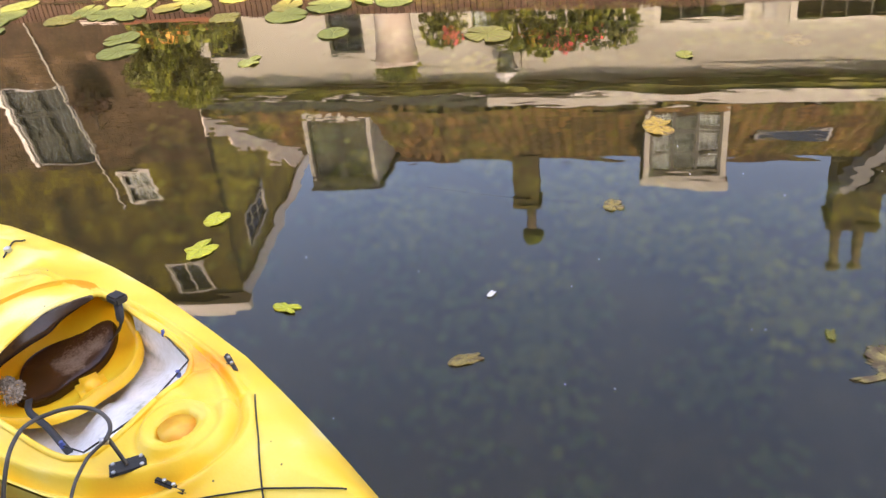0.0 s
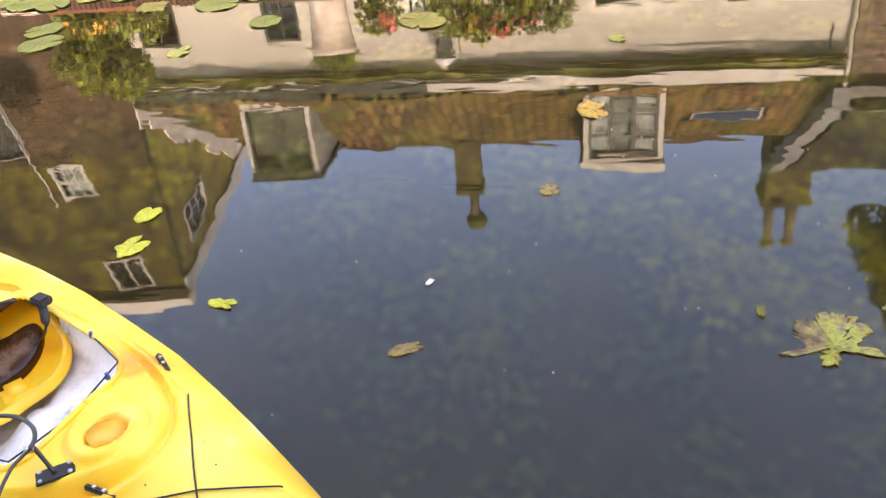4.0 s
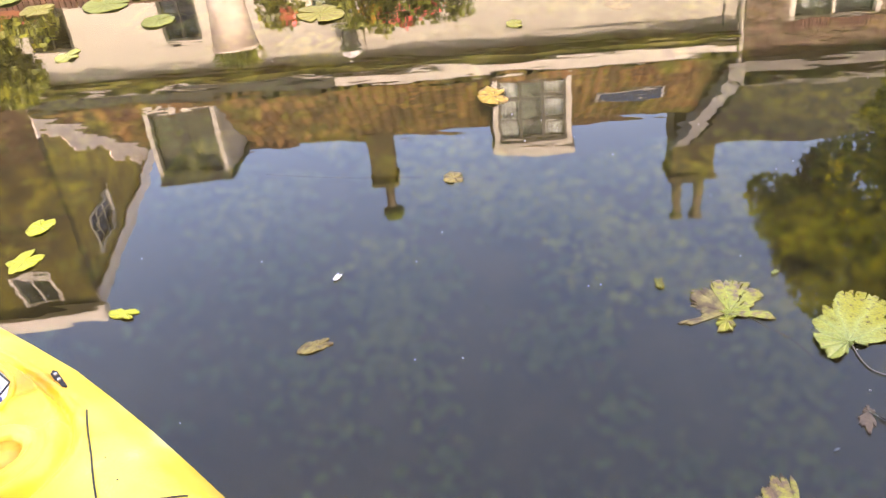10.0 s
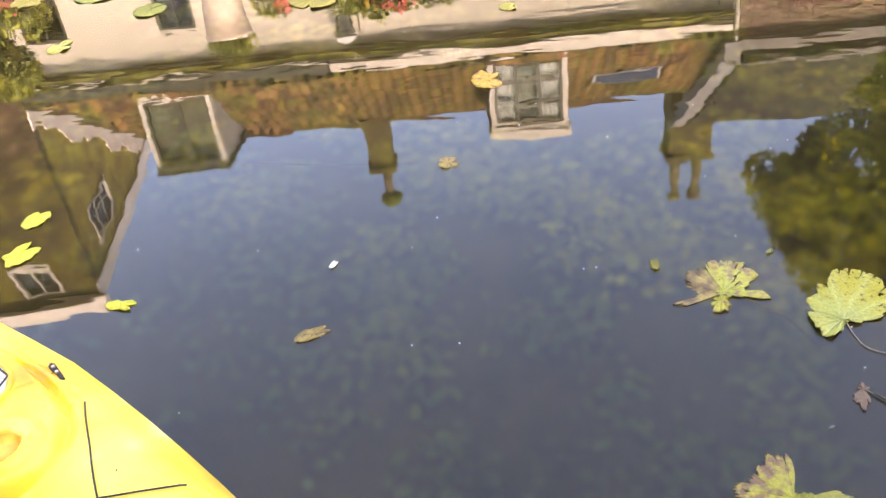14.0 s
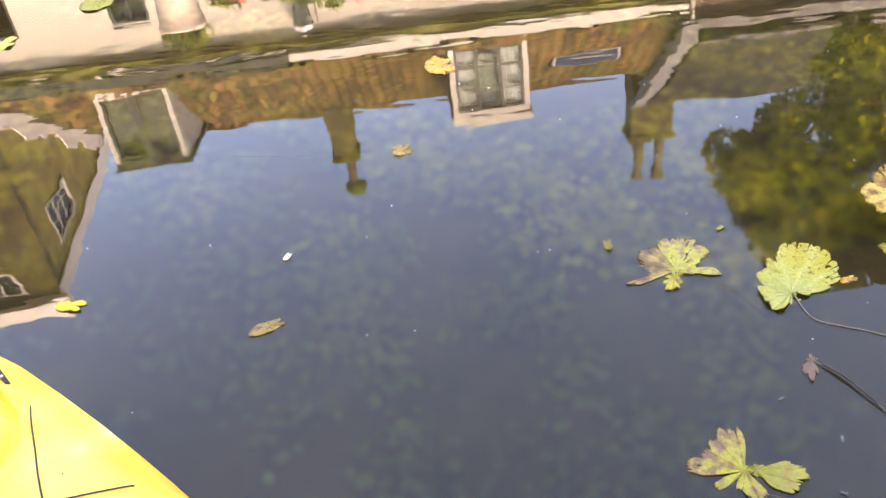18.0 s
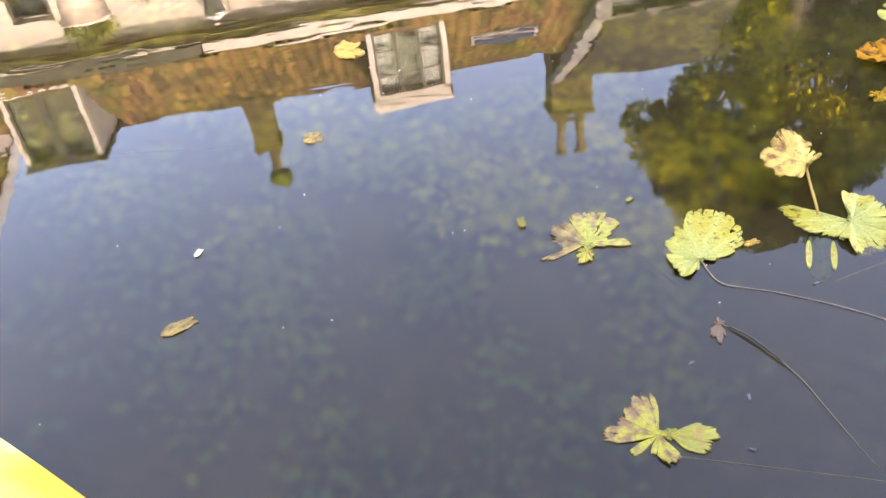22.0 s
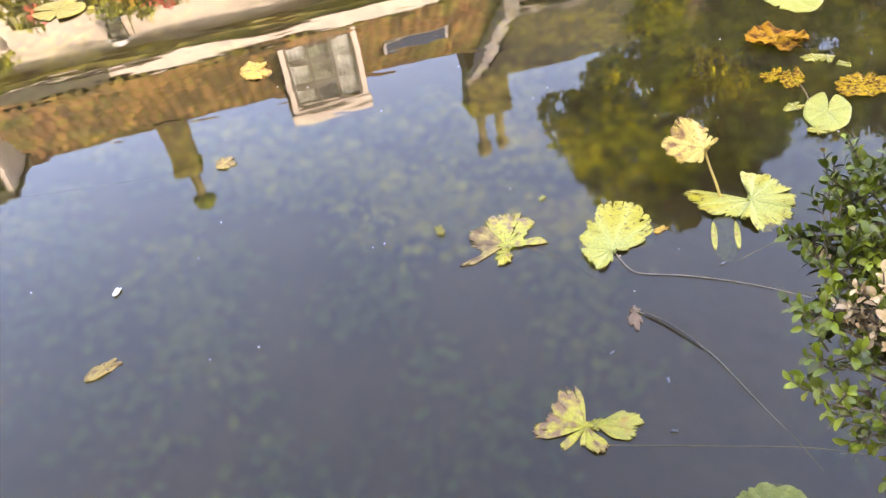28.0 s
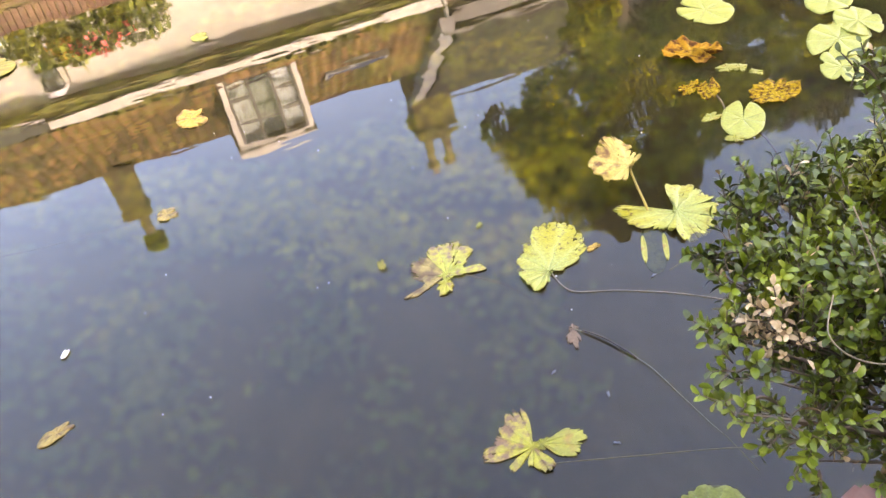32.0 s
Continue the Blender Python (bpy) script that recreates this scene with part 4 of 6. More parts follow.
bm = bmesh.new()
tube(bm, rim_pts(1.0, 96, 0.0), 0.007, seg=10)
part("coaming", bm, "kayak", kayak, smooth=True)
bm = bmesh.new()
cord = [(u, v, float(deck(np.array(u), np.array(v))) + dz) for u, v, dz in ((-0.430, 0.172, 0.0), (-0.266, 0.124, 0.004), (-0.219, 0.030, 0.004), (-0.195, -0.045, 0.004), (-0.228, -0.168, 0.004), (-0.300, -0.180, 0.0))]
tube(bm, cord, 0.0021, seg=6)
part("rim_cord", bm, "black", kayak, "thin black cord along the cockpit rim", True)
# white liner: a sloping floor between the rim and the front of the seat
lv, lf = [], []
ring0 = rim_pts(1.0, 96)[:-1]
steps = [(1.0, 0.0), (0.985, -0.022), (0.95, -0.045), (0.90, -0.058), (0.80, -0.070), (0.70, -0.084), (0.60, -0.100), (0.50, -0.116), (0.40, -0.130), (0.25, -0.20)]
for s, dz in steps:
    for u, v, z in ring0:
        pu, pv = -0.63 + (u + 0.63) * s, -0.008 + (v + 0.008) * s
        inside = (max(0.0, pu + 0.745) / 0.225) ** 2 + (pv / 0.165) ** 2
        lv.append((pu, pv, z + dz - (0.055 * float(sstep(0.07, 0.16, np.array(abs(pv)))) * float(sstep(-0.36, -0.46, np.array(pu))) if s < 0.97 else 0.0) - 0.05 * float(sstep(1.0, 0.85, np.array(inside)))))
m_ = len(ring0)
lf = [(r * m_ + i, r * m_ + (i + 1) % m_, (r + 1) * m_ + (i + 1) % m_, (r + 1) * m_ + i) for r in range(len(steps) - 1) for i in range(m_) if ring0[i][0] > -0.57]
raw("cockpit_liner", lv, lf, "liner", kayak, "scuffed white plastic cockpit floor", True)
part("cockpit_floor", boxed(-0.76, -0.215, -0.165, 0.155, 0.082, 0.092, bevel=0.004), "liner", kayak, "scuffed white plastic cockpit floor")
# moulded seat, a dish that closes the rear of the cockpit
sv, sf, ns_, nr = [], [], 72, 14
for r in range(nr + 1):
    f = r / nr
    for i in range(ns_):
        a = 2 * math.pi * i / ns_
        c, s = math.cos(a), math.sin(a)
        u = -0.745 + (0.285 if c > 0 else 0.15) * f * abs(c) ** 0.80 * math.copysign(1, c)
        v = 0.0 + 0.222 * f * abs(s) ** 0.80 * math.copysign(1, s) * (1 - 0.05 * max(0.0, c) ** 0.7)
        z = 0.125 + 0.135 * f ** 3.2 - 0.060 * max(0, c + 0.15) ** 0.6 * f ** 3 + 0.03 * max(0, -c) * f ** 2
        bump_ = math.exp(-((u + 0.515) / 0.045) ** 2 - ((v - 0.008) / 0.035) ** 2)
        sv.append((u, v, z + 0.018 * bump_))
for i in range(ns_):
    sv.append((sv[nr * ns_ + i][0] * 1.0 + 0.004 * math.cos(2 * math.pi * i / ns_), sv[nr * ns_ + i][1] * 1.01, sv[nr * ns_ + i][2] - 0.03))
for r in range(nr + 1):
    for i in range(ns_):
        j = (i + 1) % ns_
        sf.append((r * ns_ + i, r * ns_ + j, (r + 1) * ns_ + j, (r + 1) * ns_ + i))
seat = raw("seat", sv, sf, "seat_yellow", kayak, "moulded yellow seat", True)
part("cup_recess", lathe(bmesh.new(), [(0.0375, 0.275), (0.0350, 0.245), (0.029, 0.236), (0.004, 0.234)], -0.104, -0.034, 28), "cup_bounce_orange", kayak, "cup recess insert, bounced light put in as orange", True)
boss = part("seat_boss", boxed(-0.038, 0.038, -0.034, 0.034, -0.020, 0.020, bevel=0.014), "seat_yellow", kayak, "raised square boss moulded in the seat", True)
boss.matrix_local = Matrix.Translation((-0.524, 0.014, 0.168)) @ Matrix.Rotation(radians(-16), 4, "Z") @ Matrix.Rotation(radians(8), 4, "Y")
# kidney-shaped dark seat pad that follows the dish


def seat_z(u, v):
    """Height of the moulded seat's surface."""
    half = 0.285 if u > -0.745 else 0.15
    f = (abs((u + 0.745) / half) ** 2.5 + abs(v / 0.222) ** 2.5) ** 0.4 + 1e-6
    c = math.copysign(min(1.0, abs((u + 0.745) / half / f) ** 1.25), u + 0.745)
    return 0.125 + 0.135 * f ** 3.2 - 0.060 * max(0, c + 0.15) ** 0.6 * f ** 3 + 0.03 * max(0, -c) * f ** 2


def pad_reach(a):
    """The pad's rounded kidney outline, as reach from its middle."""
    return 0.1182 + -0.0008 * math.cos(a) - 0.0055 * math.sin(a) - 0.0201 * math.cos(2 * a) - 0.0016 * math.sin(2 * a) - 0.0137 * math.cos(3 * a) - 0.0028 * math.sin(3 * a) + 0.0022 * math.cos(4 * a) + 0.0038 * math.sin(4 * a) + 0.0034 * math.cos(5 * a) + 0.0030 * math.sin(5 * a)


pv, pf, np_ = [], [], 90
for layer, dz in ((0, 0.002), (1, 0.016)):
    for r in range(11):
        f = r / 10 * (1.0 if layer == 0 else 0.975)
        for i in range(np_):
            a = 2 * math.pi * i / np_
            rad = f * pad_reach(a)
            u, v = -0.70 + rad * math.cos(a), 0.045 + rad * math.sin(a)
            pv.append((u, v, seat_z(u, v) + dz + (0.008 * (1 - f ** 6) + 0.003 * math.sin(19 * u + 24 * v)) * layer))
for layer in (0, 1):
    b0 = layer * 11 * np_
    for r in range(10):
        for i in range(np_):
            j = (i + 1) % np_
            pf.append((b0 + r * np_ + i, b0 + r * np_ + j, b0 + (r + 1) * np_ + j, b0 + (r + 1) * np_ + i))
for i in range(np_):
    j = (i + 1) % np_
    pf.append((10 * np_ + i, 10 * np_ + j, 21 * np_ + j, 21 * np_ + i))
raw("seat_pad", pv, pf, "pad_brown", kayak, "wet dark brown kidney-shaped seat pad with sun glare in its colour", True)
# backrest, a band that hangs under the rear rim
bm = bmesh.new()
upper = spline([(-0.660, -0.165, 0.268), (-0.692, -0.085, 0.270), (-0.730, -0.013, 0.272), (-0.746, 0.062, 0.272), (-0.744, 0.130, 0.270), (-0.722, 0.176, 0.268)], 6)
lower = spline([(-0.650, -0.165, 0.245), (-0.692, -0.092, 0.240), (-0.712, -0.020, 0.238), (-0.718, 0.039, 0.238), (-0.738, 0.100, 0.244), (-0.722, 0.172, 0.262)], 6)
rows_ = [[bm.verts.new(p) for p in (t_ + Vector((-0.012, 0, 0.002)), t_ + Vector((0, 0, 0.004)), t_, t_.lerp(l_, 0.5) + Vector((0.006, 0, 0)), l_, l_ + Vector((-0.014, 0, 0)))] for t_, l_ in zip(upper, lower)]
for a, b in zip(rows_, rows_[1:]):
    for i in range(6):
        j = (i + 1) % 6
        bm.faces.new((a[i], a[j], b[j], b[i]))
bm.faces.new(rows_[0][::-1])
bm.faces.new(rows_[-1])
part("backrest", bm, "pad_brown", kayak, "dark brown backrest edge", True)
# strap and buckle
bk = part("buckle", boxed(-0.628, -0.582, 0.160, 0.196, 0.288, 0.310, bevel=0.005), "black", kayak, "black strap buckle")


def ribbon(bm, pts, width, thick=0.003):
    pts = spline(pts, 6)
    rows = []
    for i, p in enumerate(pts):
        d = (pts[min(i + 1, len(pts) - 1)] - pts[max(i - 1, 0)]).normalized()
        s = d.cross(Vector((0, 0, 1))).normalized() * width / 2
        nrm = s.cross(d).normalized() * thick
        rows.append([bm.verts.new(p + s), bm.verts.new(p - s), bm.verts.new(p - s + nrm), bm.verts.new(p + s + nrm)])
    for a, b in zip(rows, rows[1:]):
        for i in range(4):
            j = (i + 1) % 4
            bm.faces.new((a[i], a[j], b[j], b[i]))
    bm.faces.new(rows[0][::-1])
    bm.faces.new(rows[-1])
    return bm


part("strap", ribbon(bmesh.new(), [(-0.60, 0.175, 0.30), (-0.575, 0.155, 0.26), (-0.585, 0.145, 0.225), (-0.615, 0.135, 0.195)], 0.020), "black", kayak, smooth=True)
part("strap", ribbon(bmesh.new(), [(-0.60, -0.10, 0.18), (-0.52, -0.135, 0.205), (-0.44, -0.14, 0.20), (-0.335, -0.155, 0.19)], 0.015), "black", kayak, smooth=True)


def on_deck(u, v, dz=0.004):
    return (u, v, float(deck(np.array(u), np.array(v))) + dz)


# cleats, deck lines, bracket with cable
for u, v, ang in ((-0.215, 0.192, -25), (-0.011, -0.127, 7)):
    c = part("cleat", boxed(-0.040, 0.040, -0.007, 0.007, 0, 0.010, bevel=0.004), "black", kayak, "black plastic cleat")
    c.matrix_local = Matrix.Translation(on_deck(u, v, -0.002)) @ Matrix.Rotation(radians(ang), 4, "Z")
    for du in (-0.014, 0.010):
        s = part("screw", lathe(bmesh.new(), [(0.0035, 0.010), (0.004, 0.0150), (0.002, 0.0162)], du, 0, 8), "steel", c)
deck_line = [(-0.067, 0.134), (0.075, 0.022), (0.180, -0.067), (0.215, -0.098)]


def laid(pts, dz):
    """A line that follows the deck between the given points."""
    out = []
    for (a, b), (c, d) in zip(pts, pts[1:]):
        out += [on_deck(a + (c - a) * i / 12, b + (d - b) * i / 12, dz) for i in range(12)]
    return out + [on_deck(*pts[-1], dz)]


part("deck_line", tube(bmesh.new(), laid(deck_line, 0.003), 0.0017, seg=6), "black", kayak, "black elastic deck line", True)
part("deck_line", tube(bmesh.new(), laid([(0.050, -0.128), (0.088, -0.105), (0.175, -0.056), (0.248, -0.026), (0.322, 0.003)], 0.0055), 0.0017, seg=6), "black", kayak, "black elastic deck line", True)
part("deck_line", tube(bmesh.new(), laid([(-1.190, 0.180), (-1.213, 0.207), (-1.276, 0.287)], 0.005), 0.0028, seg=6), "black", kayak, "short black deck line", True)
kn = part("deck_eyelet", lathe(bmesh.new(), [(0.012, 0.0), (0.011, 0.012), (0.006, 0.016)], 0, 0, 10), "steel", kayak)
kn.matrix_local = Matrix.Translation(on_deck(-1.213, 0.207, 0.0))
br = part("bracket", boxed(-0.034, 0.034, -0.019, 0.019, 0, 0.006, bevel=0.002), "black", kayak, "black mounting plate with steel screws")
br.matrix_local = Matrix.Translation(on_deck(-0.115, -0.144, 0.002)) @ Matrix.Rotation(radians(58), 4, "Z")
for du, dv in ((-0.026, -0.012), (0.026, -0.012), (0.026, 0.012), (-0.026, 0.012)):
    part("screw", lathe(bmesh.new(), [(0.0045, 0.006), (0.004, 0.0085), (0.002, 0.0095)], du, dv, 8), "steel", br)
part("cable", tube(bmesh.new(), spline([on_deck(-0.115, -0.145, 0.008), (-0.140, -0.150, 0.318), (-0.128, -0.160, 0.33), (-0.140, -0.141, 0.335), (-0.174, -0.125, 0.335), (-0.225, -0.124, 0.335), (-0.276, -0.148, 0.332), (-0.305, -0.203, 0.33), (-0.300, -0.245, 0.322), (-0.276, -0.29, 0.29), (-0.25, -0.34, 0.20), (-0.23, -0.38, 0.05)], 8), 0.0042, seg=8), "cable", kayak, "dark rubber cable looped over the rim", True)
part("cable", tube(bmesh.new(), spline([(-0.130, -0.160, 0.328), (-0.139, -0.186, 0.315), (-0.134, -0.207, 0.31), (-0.104, -0.254, 0.298), (-0.080, -0.285, 0.26), (-0.06, -0.32, 0.12)], 8), 0.0034, seg=8), "cable", kayak, "dark rubber cable looped over the rim", True)
part("cable_clamp", tube(bmesh.new(), [(-0.132, -0.154, 0.322), (-0.140, -0.168, 0.326)], 0.0075, seg=10), "steel", kayak, smooth=True)
for u, v in ((-0.243, 0.078), (-0.420, 0.168), (-0.290, -0.178)):
    z = float(deck(np.array(u), np.array(v))) + 0.004
    kb = part("rim_knob", lathe(bmesh.new(), [(0.005, 0), (0.006, 0.006), (0.004, 0.011), (0.0045, 0.015)], 0, 0, 10), "blue", kayak, "small blue knob on the rim cord")
    kb.matrix_local = Matrix.Translation((u, v, z - 0.008))

# specks of dirt on the deck
speck = random.Random(8)
for _ in range(16):
    u, v = speck.uniform(-1.3, 0.25), speck.uniform(-0.2, 0.2)
    if opening(u, v) > 1.15 and abs(v) < 0.85 * half_beam(u):
        sp = part("dirt_speck", lathe(bmesh.new(), [(0.0026, 0.0), (0.002, 0.0012), (0.0005, 0.0016)], 0, 0, 6), "soil", kayak)
        sp.matrix_local = Matrix.Translation(on_deck(u, v, 0.0005)) @ Matrix.Diagonal((speck.uniform(0.5, 1.2), speck.uniform(0.4, 0.8), 1, 1))

# ---- water plants ----
rng = np.random.default_rng(7)


def leaf_mesh(name, radius, outline, mat, thick=0.0025, wave=0.004, rings=7, seg=180, cup=0.0, ripple=0.0, holes=0.0):
    """A leaf lying flat: outline(angle) gives its reach as a share of the radius; holes: share eaten away between the veins."""
    ph = rng.uniform(0, 6.28, 6)
    vs, fs = [], []
    for layer in (1, 0):
        for r in range(rings + 1):
            f = r / rings
            for i in range(seg):
                a = 2 * math.pi * i / seg
                q = radius * outline(a) * f
                z = wave * f * f * (math.sin(3 * a + ph[0]) + 0.6 * math.sin(5 * a + ph[1]) + 0.5 * math.sin(9 * a + ph[2])) + cup * f ** 3 + ripple * f * math.sin(14 * a + ph[3])
                vs.append((q * math.cos(a), q * math.sin(a), z + (thick if layer else 0.0)))
    k = (rings + 1) * seg
    for r in range(rings):
        for i in range(seg):
            j = (i + 1) % seg
            if holes and r > 0.3 * rings:
                a, q = 2 * math.pi * (i + 0.5) / seg, radius * outline(2 * math.pi * (i + 0.5) / seg) * (r + 0.5) / rings
                eaten = noise.noise(Vector((26 * a / 2, 30 * q, ph[4]))) + 0.7 * noise.noise(Vector((70 * q * math.cos(a), 70 * q * math.sin(a), ph[5])))
                if eaten > 0.92 - holes - 0.25 * (r / rings) ** 2:
                    continue
            fs.append((r * seg + i, r * seg + j, (r + 1) * seg + j, (r + 1) * seg + i))
            fs.append((k + r * seg + j, k + r * seg + i, k + (r + 1) * seg + i, k + (r + 1) * seg + j))
    for i in range(seg):
        j = (i + 1) % seg
        fs.append((rings * seg + i, rings * seg + j, k + rings * seg + j, k + rings * seg + i))
    me = bpy.data.meshes.new(name)
    me.from_pydata(vs, [], fs)
    me.shade_smooth()
    me.materials.append(M[mat])
    return me


def bites(seed, count, depth, width):
    r = random.Random(seed)
    cut = [(r.uniform(0, 6.28), r.uniform(0.3, 1) * depth, r.uniform(0.5, 1.3) * width) for _ in range(count)]

    def f(a):
        v = 1.0
        for c, d, w in cut:
            x = (a - c + math.pi) % (2 * math.pi) - math.pi
            v -= d * math.exp(-((x / w) ** 4))
        return v
    return f


def pad_outline(notch=0.10, oval=0.12, seed=0, damage=0, depth=0.2, width=0.12, frill=0.0, spread=1.0):
    """A round leaf slit to its heart at angle 0."""
    bite = bites(seed, damage, depth, width) if damage else (lambda a: 1.0)
    r = random.Random(seed + 99)
    p1, p2, p3 = r.uniform(0, 6), r.uniform(0, 6), r.uniform(0, 6)

    def f(a):
        x = (a + math.pi) % (2 * math.pi) - math.pi
        v = 1 + oval * math.cos(2 * a) + 0.02 * math.sin(4 * a + p1) + frill * (math.sin(23 * a + p2) + 0.7 * math.sin(41 * a + p3) + 0.5 * math.sin(11 * a))
        slit = min(1.0, abs(x) / notch) ** 0.6 if abs(x) < notch else 1.0
        return max(0.04, v * bite(a) * (0.06 + 0.94 * slit) * spread)
    return f


def lily(x, y, z, rz, radius, outline, mat, label, name="lily_pad", tilt=(0, 0), scale=(1, 1, 1), group="lily pads", **k):
    ob = new(name, leaf_mesh(name, radius, outline, mat, **k))
    ob.matrix_world = pose(x, y, z, tilt[0], tilt[1], rz) @ Matrix.Diagonal((*scale, 1))
    return tagged(ob, label, "lily pad", group)


R = radians


def lobed(seed, lobes, rag=0.05, cut=0.22, fray=0):
    """A torn leaf of a few lobes (angle, half width, reach) round its heart, with a ragged edge; fray: narrow splits that run in from the rim."""
    bite = bites(seed, 14, cut, 0.03)
    split = bites(seed + 7, fray, 0.20, 0.009) if fray else (lambda a: 1.0)
    r = random.Random(seed)
    ph = [r.uniform(0, 6) for _ in range(4)]

    def f(a):
        best = 0.014 ** 9
        for ang, wide, reach in lobes:
            x = abs((a - R(ang) + math.pi) % (2 * math.pi) - math.pi) / R(1.3 * wide)
            if x < 1:
                best += (reach * (1 - x ** 3) ** 0.5) ** 9
        c, s = math.cos(a), math.sin(a)
        rough = noise.noise(Vector((6 * c + ph[0], 6 * s, ph[1]))) + 0.8 * noise.noise(Vector((17 * c, 17 * s + ph[2], ph[3]))) + 0.5 * noise.noise(Vector((40 * c, 40 * s, ph[0]))) + 0.45 * noise.noise(Vector((85 * c, 85 * s, ph[1])))
        return 0.98 * best ** (1 / 9) * bite(a) * max(0.35, split(a)) * (1 + 2.0 * rag * rough)
    return f


lily(0.880, 1.834, 0.0014, 0, 1.0, lobed(3, [(96, 7, 0.140), (86, 8, 0.144), (74, 9, 0.148), (61, 9, 0.149), (48, 8, 0.140), (37, 7, 0.130), (26, 8, 0.080), (12, 9, 0.056), (-4, 8, 0.104), (-15, 8, 0.113), (-28, 12, 0.050), (-60, 26, 0.026), (-110, 30, 0.024), (150, 40, 0.026)], 0.022, 0.08, 22), "pad_half", "half decayed yellow lily pad, torn and spotted brown", wave=0.0018, seg=460, rings=26, holes=0.26)
lily(0.869, 1.801, 0.0014, 0, 1.0, lobed(17, [(60, 30, 0.018), (-60, 26, 0.026), (-105, 24, 0.050), (-118, 16, 0.060), (-145, 22, 0.036), (160, 26, 0.022)], 0.12, 0.30, 10), "pad_decay", "small yellow and brown scrap torn from a lily pad", wave=0.002, seg=200, rings=8, holes=0.2)
lily(0.878, 1.833, 0.0006, 0, 1.0, lobed(13, [(106, 10, 0.125), (122, 11, 0.118), (138, 10, 0.113), (153, 10, 0.096), (168, 12, 0.078), (-172, 10, 0.070), (-160, 6, 0.142)], 0.07, 0.25, 16), "sunken", "brown rotting part of a lily pad at the surface", wave=0.002, seg=300, rings=12, holes=0.22)
lily(1.130, 1.700, 0.004, 0, 1.0, lobed(5, [(84, 5, 0.160), (76, 8, 0.198), (66, 12, 0.218), (56, 14, 0.222), (42, 14, 0.186), (28, 14, 0.150), (12, 14, 0.100), (-8, 20, 0.046), (96, 7, 0.146), (112, 16, 0.112), (132, 18, 0.094), (156, 20, 0.080), (-178, 22, 0.074), (-150, 18, 0.080), (-134, 13, 0.084), (-118, 12, 0.044)], 0.016, 0.06, 34), "pad_yellow", "large yellow lily pad with frayed and bitten edge", wave=0.0055, ripple=0.0022, seg=620, rings=22, holes=0.10)
lily(0.865, 1.171, 0.0012, 0, 1.0, lobed(21, [(88, 13, 0.118), (99, 9, 0.116), (113, 15, 0.100), (144, 20, 0.088), (168, 15, 0.108), (-152, 11, 0.074), (-112, 17, 0.053), (-84, 20, 0.072), (-70, 10, 0.066)], 0.06, 0.12, 18), "pad_decay", "torn yellow and brown lily pad lobe", wave=0.0022, seg=460, rings=18, holes=0.12)
lily(0.886, 1.170, 0.0012, 0, 1.0, lobed(22, [(28, 24, 0.024), (3, 16, 0.076), (-10, 14, 0.094), (-27, 16, 0.082), (-44, 13, 0.080), (-58, 10, 0.056)], 0.04, 0.15, 14), "pad_spot", "small torn lily pad lobe with speckled edge", wave=0.0018, seg=360, rings=16, holes=0.12)
lily(1.486, 1.918, 0.100, 0, 1.0, lobed(31, [(136, 20, 0.113), (106, 20, 0.124), (85, 17, 0.142), (68, 14, 0.108), (50, 14, 0.074), (12, 14, 0.046), (-30, 40, 0.016), (-133, 15, 0.094), (-154, 20, 0.090), (176, 22, 0.092), (156, 22, 0.100)], 0.03, 0.14, 12), "pad_tan", "dry tan lily leaf raised above the water on its stalk", tilt=(5, -4), wave=0.010, cup=0.004, ripple=0.002, seg=400, rings=16, holes=0.16)
lily(1.552, 1.764, 0.003, 0, 1.0, lobed(41, [(141, 9, 0.182), (150, 12, 0.156), (164, 18, 0.150), (-178, 15, 0.134), (-160, 17, 0.108), (-138, 20, 0.098)], 0.035, 0.16, 26), "pad_yellow", "long yellow torn lily leaf lobe", wave=0.004, seg=420, rings=16, holes=0.10)
lily(1.552, 1.764, 0.006, 0, 1.0, lobed(42, [(68, 13, 0.130), (51, 16, 0.142), (30, 18, 0.120), (7, 12, 0.122), (-20, 9, 0.113), (-44, 18, 0.108), (-65, 17, 0.124), (-88, 17, 0.132), (-106, 14, 0.140), (-122, 18, 0.100)], 0.02, 0.10, 24), "pad_yellow", "broad yellow green torn lily leaf lobe", wave=0.010, tilt=(0, -2), seg=460, rings=18, holes=0.14)
lily(1.985, 2.100, 0.004, 50, 0.094, pad_outline(0.22, 0.10, 6, 0), "pad_green", "smooth bright green heart-shaped lily pad", wave=0.002)
lily(2.375, 2.955, 0.004, 120, 0.130, pad_outline(0.10, 0.12, 8, 1, 0.2, 0.15), "pad_green", "bright green round lily pad")
lily(2.78, 2.72, 0.004, 20, 0.115, pad_outline(0.10, 0.12, 9), "pad_green", "bright green round lily pad")
lily(2.575, 2.400, 0.004, 200, 0.140, pad_outline(0.2, 0.12, 10, 4, 0.22, 0.12, 0.006), "pad_green", "pale yellow green lily pad with bitten edge", rings=12)
lily(2.715, 2.475, 0.008, 260, 0.105, pad_outline(0.2, 0.12, 12, 3, 0.2, 0.12, 0.006), "pad_green", "pale yellow green lily pad overlapping its neighbour", rings=12)
lily(2.44, 2.215, 0.005, 60, 0.095, pad_outline(0.3, 0.12, 11, 3, 0.3, 0.14, 0.008), "pad_green", "small pale lily pad with bitten edge", rings=12)
